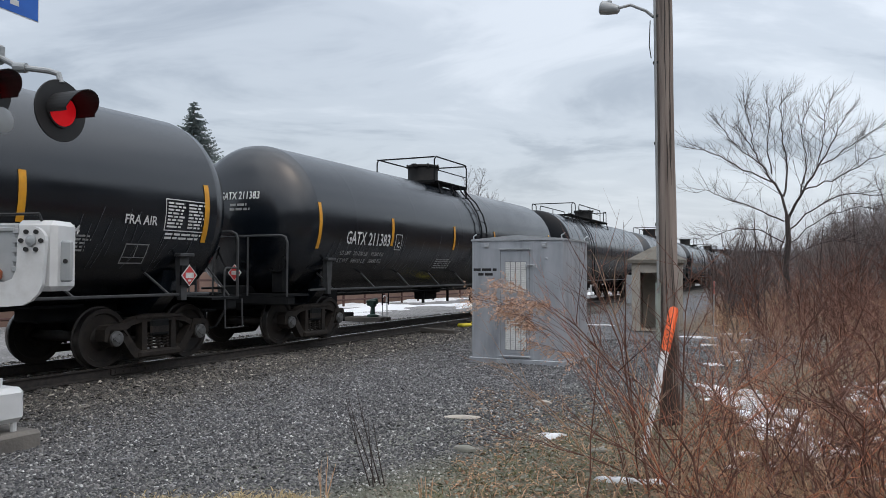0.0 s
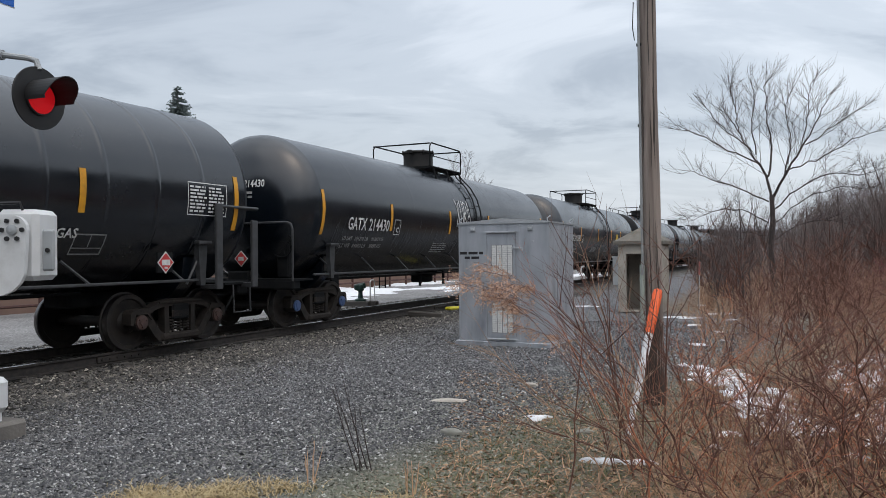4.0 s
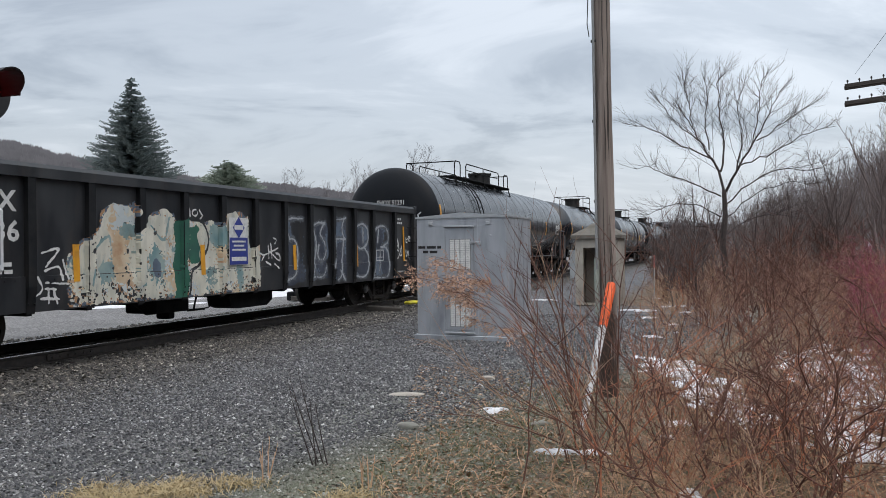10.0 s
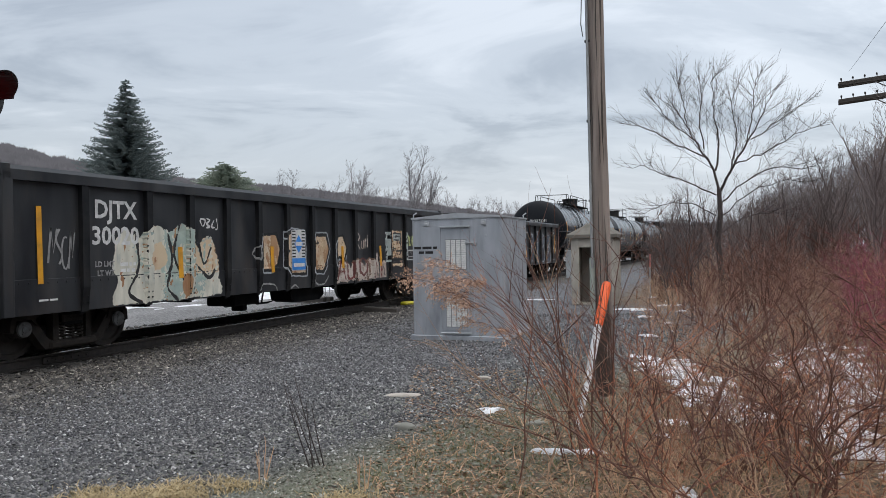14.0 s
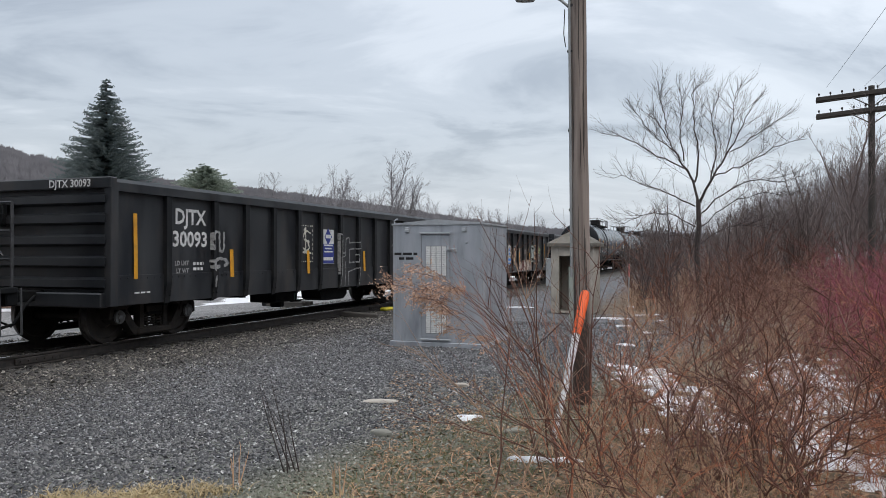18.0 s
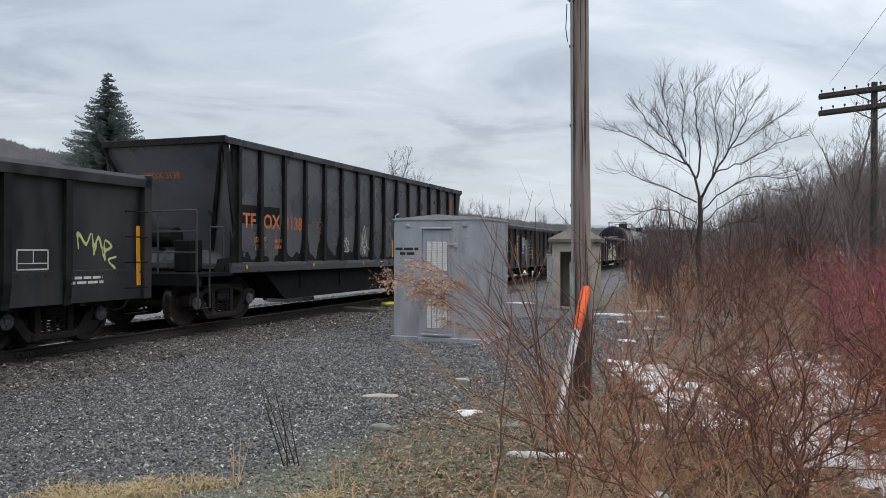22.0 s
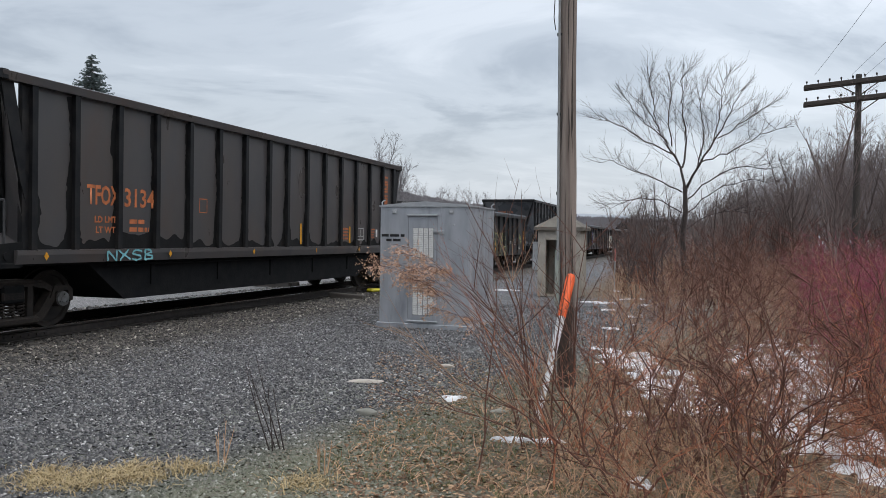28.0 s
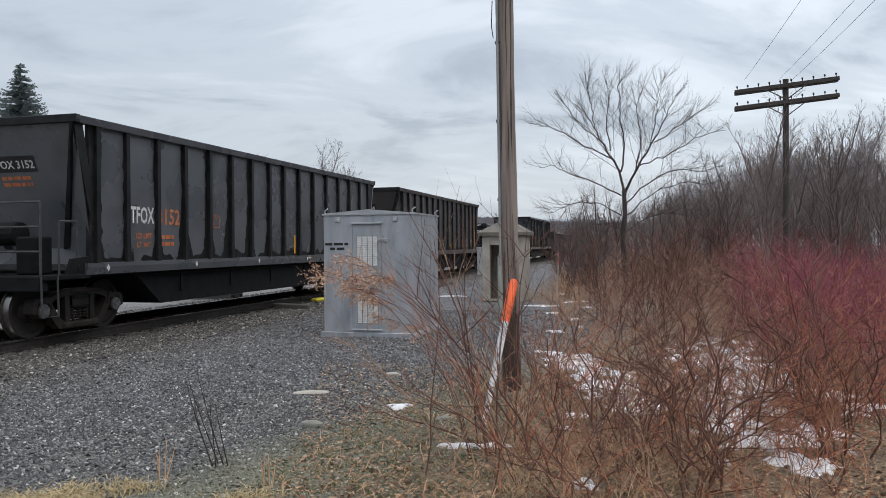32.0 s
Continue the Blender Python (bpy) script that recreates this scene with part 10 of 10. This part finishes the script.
def hills():
    far_rng = random.Random(2)
    def ridge(name, pts, dist, mat, label, seed, trees=0, tall=8.0):
        """A wooded ridge: pts of bearing (degrees from the line, left negative) and height."""
        g = Geo()
        cols = 160
        a0, a1 = pts[0][0], pts[-1][0]
        def top(a):
            h = float(np.interp(a, [p[0] for p in pts], [p[1] for p in pts]))
            return h * (1 + 0.03 * noise.noise(Vector((a * 0.9, seed, 0))) + 0.012 * noise.noise(Vector((a * 5.0, seed, 0))))
        rows = ((0, -0.45), (0.45, -0.25), (0.8, -0.1), (1.0, 0.0))
        for i in range(cols):
            a = a0 + (a1 - a0) * i / (cols - 1)
            for f, dd in rows:
                d = dist * (1 + dd)
                g.v.append((d * math.sin(radians(a)), d * math.cos(radians(a)), (top(a) - tall * 0.6 * (trees > 0)) * f - 1.0))
        g.f = [(i * 4 + k, (i + 1) * 4 + k, (i + 1) * 4 + k + 1, i * 4 + k + 1) for i in range(cols - 1) for k in range(3)]
        g.mi = [0] * len(g.f)
        tagged(part(name, g, mat, None, "", None, True), label, "hill", "", "structure")
        if trees:
            g = Geo()
            for k in range(trees):
                a = far_rng.uniform(a0, a1)
                f = 1 - 0.5 * far_rng.random() ** 2
                dd = float(np.interp(f, [r[0] for r in rows], [r[1] for r in rows]))
                d = dist * (1 + dd)
                x, y, z = d * math.sin(radians(a)), d * math.cos(radians(a)), (top(a) - tall * 0.6) * f - 1.5
                h = tall * far_rng.uniform(0.6, 1.15)
                w = far_rng.uniform(0.5, 1.5)
                c, s = math.cos(radians(a)), -math.sin(radians(a))
                # a leafless crown: a fan of thin upright sprays
                for q in range(4):
                    o = far_rng.uniform(-w, w)
                    b = far_rng.uniform(0.5, 1.2)
                    lean = o * 0.5
                    g.add([(x + c * (o * 0.3 - b), y + s * (o * 0.3 - b), z + h * 0.2), (x + c * (o * 0.3 + b), y + s * (o * 0.3 + b), z + h * 0.2), (x + c * (o + lean), y + s * (o + lean), z + h * far_rng.uniform(0.75, 1.0))], [(0, 1, 2)])
            tagged(part("far_wood", g, mat, None), "leafless wood along the hillside", "wood", "", "stuff")
    # both hill colours are paled towards blue-grey to paint in distance haze
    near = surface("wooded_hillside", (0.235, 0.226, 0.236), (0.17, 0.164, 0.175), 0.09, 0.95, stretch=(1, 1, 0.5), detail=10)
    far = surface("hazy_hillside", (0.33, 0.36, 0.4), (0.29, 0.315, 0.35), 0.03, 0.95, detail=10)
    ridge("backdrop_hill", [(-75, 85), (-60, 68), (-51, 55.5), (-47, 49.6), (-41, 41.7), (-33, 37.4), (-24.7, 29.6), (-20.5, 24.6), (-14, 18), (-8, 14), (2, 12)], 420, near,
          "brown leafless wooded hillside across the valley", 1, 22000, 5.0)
    # unseen slope added behind viewer and wood, dark so cars reflect less sky
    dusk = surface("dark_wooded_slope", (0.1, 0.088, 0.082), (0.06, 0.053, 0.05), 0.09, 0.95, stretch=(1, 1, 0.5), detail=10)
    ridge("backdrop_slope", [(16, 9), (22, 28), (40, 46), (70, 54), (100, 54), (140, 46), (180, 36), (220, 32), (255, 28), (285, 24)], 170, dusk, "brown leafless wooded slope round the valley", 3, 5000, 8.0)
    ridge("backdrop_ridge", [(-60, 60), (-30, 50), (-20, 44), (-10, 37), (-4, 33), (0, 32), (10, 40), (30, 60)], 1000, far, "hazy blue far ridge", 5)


woods()
conifer("spruce_tree", -54.5, 57.5, 17.2, [(0, 6.6), (0.25, 6.2), (0.5, 4.6), (0.75, 2.5), (0.9, 1.15), (1.0, 0.15)], 9, NEEDLE, "tall dark green spruce with drooping boughs", 92, 0.3, 0.26, 2.6)
conifer("pine_tree", -58.0, 77.0, 11.4, [(0, 3.6), (0.3, 4.9), (0.55, 5.0), (0.75, 4.3), (0.9, 3.0), (1.0, 0.6)], 10, NEEDLE_LIGHT, "rounded green pine behind the train", 64, 0.42, 0.4, 4.6)
line_pole()
hills()


# ---- small things in the yard ----
def snow_patch(x, y, r, seed, sx=1.0, ang=0.0, h=0.05):
    rng = random.Random(seed)
    g = Geo()
    n, rings = 28, 4
    g.v.append((0, 0, h))
    for k in range(1, rings + 1):
        for i in range(n):
            a = 2 * math.pi * i / n
            f = r * k / rings * max(0.18, 0.66 + 0.85 * noise.noise(Vector((math.cos(a) * 1.7, math.sin(a) * 1.7, seed * 3.3))) + 0.5 * noise.noise(Vector((math.cos(a) * 4, math.sin(a) * 4, seed * 1.3))) + 0.3 * noise.noise(Vector((math.cos(a) * 11, math.sin(a) * 11, seed * 2.3))))
            g.v.append((f * math.cos(a) * sx, f * math.sin(a), h * (1 - (k / rings) ** 2) - 0.012 * (k == rings)))
    g.f = [(0, 1 + i, 1 + (i + 1) % n) for i in range(n)]
    for k in range(rings - 1):
        for i in range(n):
            a, b = 1 + k * n, 1 + (k + 1) * n
            g.f.append((a + i, b + i, b + (i + 1) % n, a + (i + 1) % n))
    g.mi = [0] * len(g.f)
    ob = part("snow_patch", g, SNOW, None, "", pose(x, y, ground_height(x, y) + 0.012, 0, 0, ang), True)
    tagged(ob, "melting patch of old snow on the ground", "snow", "snow patches")


PATCHES = [(0.82, 8.0, 0.4, 1.2, 20), (0.98, 7.2, 0.36, 1.2, 60), (1.2, 6.6, 0.34, 1.1, 30), (1.12, 11.9, 0.6, 1.3, 10), (1.22, 10.2, 0.5, 1.2, 40), (0.75, 9.1, 0.35, 1.4, 0), (1.5, 7.6, 0.4, 1.2, 0), (-0.05, 8.2, 0.3, 1.2, 50), (-0.5, 9.6, 0.34, 1.2, 60), (-0.98, 11.1, 0.4, 1.2, 70), (-2.49, 7.91, 0.13, 1.7, 10), (-1.42, 6.42, 0.09, 2.4, 8), (-1.2, 6.5, 0.08, 2.0, 20), (-1.6, 6.4, 0.06, 1.6, 0), (-6.2, 25.0, 0.3, 2.0, 20), (-2.6, 21.5, 0.25, 2.4, 0), (-2.0, 23, 0.2, 2, 0)]


def scatter_snow():
    rng = random.Random(44)
    out = list(PATCHES)
    # remnants along the old path through the thicket and at the edge of the wood
    for k in range(60):
        t = (k + rng.random()) / 60
        y = float(np.interp(t, [0, 0.35, 0.75, 1], [12.5, 10.6, 8.9, 8.1]))
        x = float(np.interp(y, [8.1, 8.9, 10.8, 12.5], [0.15, -0.2, -0.7, -1.3])) + rng.gauss(0, 0.17)
        out.append((x, y, rng.uniform(0.08, 0.2), rng.uniform(0.9, 2.0), rng.uniform(-80, 30)))
    for x, y, w, n in ((0.75, 8.1, 0.16, 12), (0.9, 7.2, 0.16, 8), (1.1, 6.5, 0.16, 5), (1.2, 7.15, 0.2, 6), (1.35, 8.6, 0.2, 8), (0.95, 10.2, 0.24, 16), (1.05, 12.4, 0.35, 26), (1.3, 10.0, 0.3, 12), (-0.55, 7.65, 0.12, 4), (-0.4, 5.74, 0.08, 3)):
        for k in range(n):
            out.append((x + rng.gauss(0, w), y + rng.gauss(0, 1.6 * w), rng.uniform(0.05, 0.13), rng.uniform(0.9, 1.9), rng.uniform(0, 180)))
    # and in the hollow beside it
    for k in range(56):
        y = 6.3 + 8.6 * ((k + rng.random()) / 56) ** 1.1
        out.append((float(np.interp(y, HOLLOW[0], HOLLOW[1])) + rng.gauss(0, 0.07 + 0.016 * y), y, rng.uniform(0.05, 0.1) * (0.35 + 0.085 * y), rng.uniform(1.0, 2.2), rng.uniform(0, 180)))
    for k in range(16):
        y = rng.uniform(6.6, 15)
        out.append((y * math.tan(radians(rng.uniform(4.5, 15))), y, rng.uniform(0.08, 0.3) * (0.5 if y < 9 else 1.0), rng.uniform(1.0, 2.0), rng.uniform(0, 180)))
    for k in range(9):
        y = 15 + 1.6 * k + rng.uniform(-0.6, 0.6)
        out.append((-0.55 - 0.05 * y + rng.gauss(0, 0.35), y, rng.uniform(0.08, 0.26), rng.uniform(0.9, 2.0), rng.uniform(0, 180)))
    for k, (x, y, r, sx, a) in enumerate(out):
        snow_patch(x, y, r, k + 1, sx, a, 0.03)


scatter_snow()


def rock(x, y, s, seed, ang, mat=STONE_GREY, label="flat grey field stone lying in the gravel", flat=0.38):
    g = Geo()
    n, m = 12, 6
    for j in range(m + 1):
        w = math.pi * j / m
        for i in range(n):
            a = 2 * math.pi * i / n
            d = Vector((math.sin(w) * math.cos(a), math.sin(w) * math.sin(a), math.cos(w)))
            f = 1 + 0.22 * noise.noise(d * 1.7 + Vector((seed, 0, 0)))
            g.v.append((d.x * s * 1.3 * f, d.y * s * 0.6 * f, d.z * s * flat * f))
    g.f = [(j * n + i, (j + 1) * n + i, (j + 1) * n + (i + 1) % n, j * n + (i + 1) % n) for j in range(m) for i in range(n)]
    g.mi = [0] * len(g.f)
    ob = part("stone", g, mat, None, "", pose(x, y, ground_height(x, y) + s * flat * 0.45, 0, 0, ang), True)
    tagged(ob, label, "stone", "loose stones")


rock(-3.09, 6.88, 0.11, 3, -10)
rock(-3.77, 8.38, 0.17, 5, 20, CONCRETE, "pale flat slab of stone level with the gravel", 0.12)
rock(-3.2, 9.7, 0.09, 6, 0, CONCRETE, "pale flat stone in the gravel")
rock(-1.9, 7.4, 0.08, 8, 40)


def bare_weed(x, y, h, seed, n=5, mat=TWIG_DARK, lean=(0, 0)):
    rng = random.Random(seed)
    ob = thing("bare_weed", "thin dark leafless weed stalks", "weed", pose(x, y, ground_height(x, y)), "weeds at the yard's edge")
    for k in range(n):
        g = Geo()
        d = Vector((lean[0] + rng.gauss(0, 0.06), lean[1] + rng.gauss(0, 0.08), 1)).normalized()
        limb(g, Vector((rng.gauss(0, 0.03), rng.gauss(0, 0.03), -0.02)), d, h * rng.uniform(0.7, 1.0), 0.006, rng, 1, 2, 16, 0.05, 3, 0.3, 0.05, (5, 4, 4, 3, 3), (0.2, 0.4))
        part("stalk", g, mat, ob)


bare_weed(-3.25, 5.48, 1.05, 4, 3, TWIG_BLACK, (-0.36, -0.1))
bare_weed(-3.2, 5.46, 0.7, 14, 2, TWIG_BLACK, (-0.2, -0.05))
bare_weed(-3.45, 5.0, 0.35, 6, 4, TWIG_TAN)
bare_weed(-2.6, 5.0, 0.3, 8, 5, TWIG_TAN)


def grass_tufts():
    rng = np.random.default_rng(12)
    def blades(name, n, place, hgt, mat, label):
        v, f = [], []
        for k in range(n):
            x, y = place()
            a = rng.uniform(0, 6.28)
            h = hgt * rng.uniform(0.5, 1.2)
            lx, ly = rng.normal(0, 1.1, 2) * h
            z = ground_height(x, y) - 0.005
            w = 0.0035 + 0.002 * rng.random()
            o = len(v)
            ca, sa = math.cos(a) * w, math.sin(a) * w
            v += [(x - ca, y - sa, z), (x + ca, y + sa, z), (x + lx * 0.4 + ca * 0.8, y + ly * 0.4 + sa * 0.8, z + h * 0.6), (x + lx * 0.4 - ca * 0.8, y + ly * 0.4 - sa * 0.8, z + h * 0.6), (x + lx, y + ly, z + h * 0.75)]
            f += [(o, o + 1, o + 2, o + 3), (o + 3, o + 2, o + 4)]
        me = bpy.data.meshes.new(name)
        me.from_pydata(v, [], f)
        me.materials.append(mat)
        tagged(new(name, me), label, "grass", "", "stuff")
    cen = [(-4.3, 4.25), (-4.0, 4.5), (-3.75, 4.55), (-3.9, 4.7), (-4.4, 4.4), (-3.55, 4.9), (-2.6, 4.9), (-4.05, 4.3)]
    def straw():
        c = cen[rng.integers(len(cen))]
        return c[0] + rng.normal(0, 0.12), c[1] + rng.normal(0, 0.1) - 0.12
    blades("straw_grass", 3200, straw, 0.065, STRAW, "flattened pale straw grass at the yard's edge")
    def litter():
        y = 5.0 + 4.5 * rng.random() ** 1.3
        x = rng.uniform(-0.56 * y + 0.55 * (y - 5.0), 0.12 * y)
        return x + 0.12 * math.sin(9 * y), y + 0.1 * math.sin(11 * x)
    blades("winter_grass", 5000, litter, 0.06, GREEN_GRASS, "short winter grass and moss among leaf litter")
    blades("dry_grass", 1500, litter, 0.1, TWIG_TAN, "thin dry grass stems")


def leaf_litter():
    rng = np.random.default_rng(31)
    n = 24000
    y = 4.2 + 6.5 * rng.random(n) ** 1.4
    x = (0.3 - 0.82 * rng.random(n) ** 1.5) * y + 0.15 * (y - 4.2)
    s = rng.uniform(0.008, 0.028, n)
    a = rng.uniform(0, 6.28, n)
    v, f = [], []
    for k in range(n):
        z = ground_height(float(x[k]), float(y[k])) + 0.012
        c, d = math.cos(a[k]) * s[k], math.sin(a[k]) * s[k]
        t = rng.normal(0, 0.4) * s[k]
        o = len(v)
        v += [(x[k] - c, y[k] - d, z), (x[k] + d * 0.5, y[k] - c * 0.5, z + t), (x[k] + c, y[k] + d, z + 0.004), (x[k] - d * 0.5, y[k] + c * 0.5, z + abs(t) * 0.7)]
        f.append((o, o + 1, o + 2, o + 3))
    me = bpy.data.meshes.new("leaf_litter")
    me.from_pydata(v, [], f)
    mt = bpy.data.materials.new("fallen_leaves")
    mt.use_nodes = True
    nt = mt.node_tree
    ge = nt.nodes.new("ShaderNodeNewGeometry")
    rp = nt.nodes.new("ShaderNodeValToRGB")
    rp.color_ramp.elements[0].color, rp.color_ramp.elements[1].color = (0.13, 0.068, 0.042, 1), (0.5, 0.34, 0.21, 1)
    k = rp.color_ramp.elements.new(0.5); k.color = (0.28, 0.17, 0.1, 1)
    nt.links.new(ge.outputs["Random Per Island"], rp.inputs[0])
    nt.links.new(rp.outputs[0], nt.nodes["Principled BSDF"].inputs["Base Color"])
    nt.nodes["Principled BSDF"].inputs["Roughness"].default_value = 0.9
    me.materials.append(mt)
    tagged(new("leaf_litter", me), "brown fallen leaves and plant litter", "leaf litter", "", "stuff")


grass_tufts()
leaf_litter()
gravel("crushed_stone", 170000, 3, yard_places, (0.009, 0.019), CRUSHED, "loose grey crushed stone of the yard")
gravel("track_ballast", 26000, 4, track_places, (0.02, 0.036), CRUSHED, "grey track ballast stones")


# ---- what moves ----
def motions():
    ts, ss = [t for t, _ in RUN], [s for _, s in RUN]
    for car, u in CARS:
        walk(car, [(t, pose(TRACK_X, u + s, RAIL_Z)) for t, s in RUN])
    # the wheels roll, one row every seventh of a second
    times = [k * 4 / FPS for k in range(int(32 * FPS / 4) + 1)]
    for ws, y in WHEELSETS:
        walk(ws, [(t, pose(0, y, 0.457, -math.degrees(float(np.interp(t, ts, ss)) / 0.457), 0, 0)) for t in times])


motions()
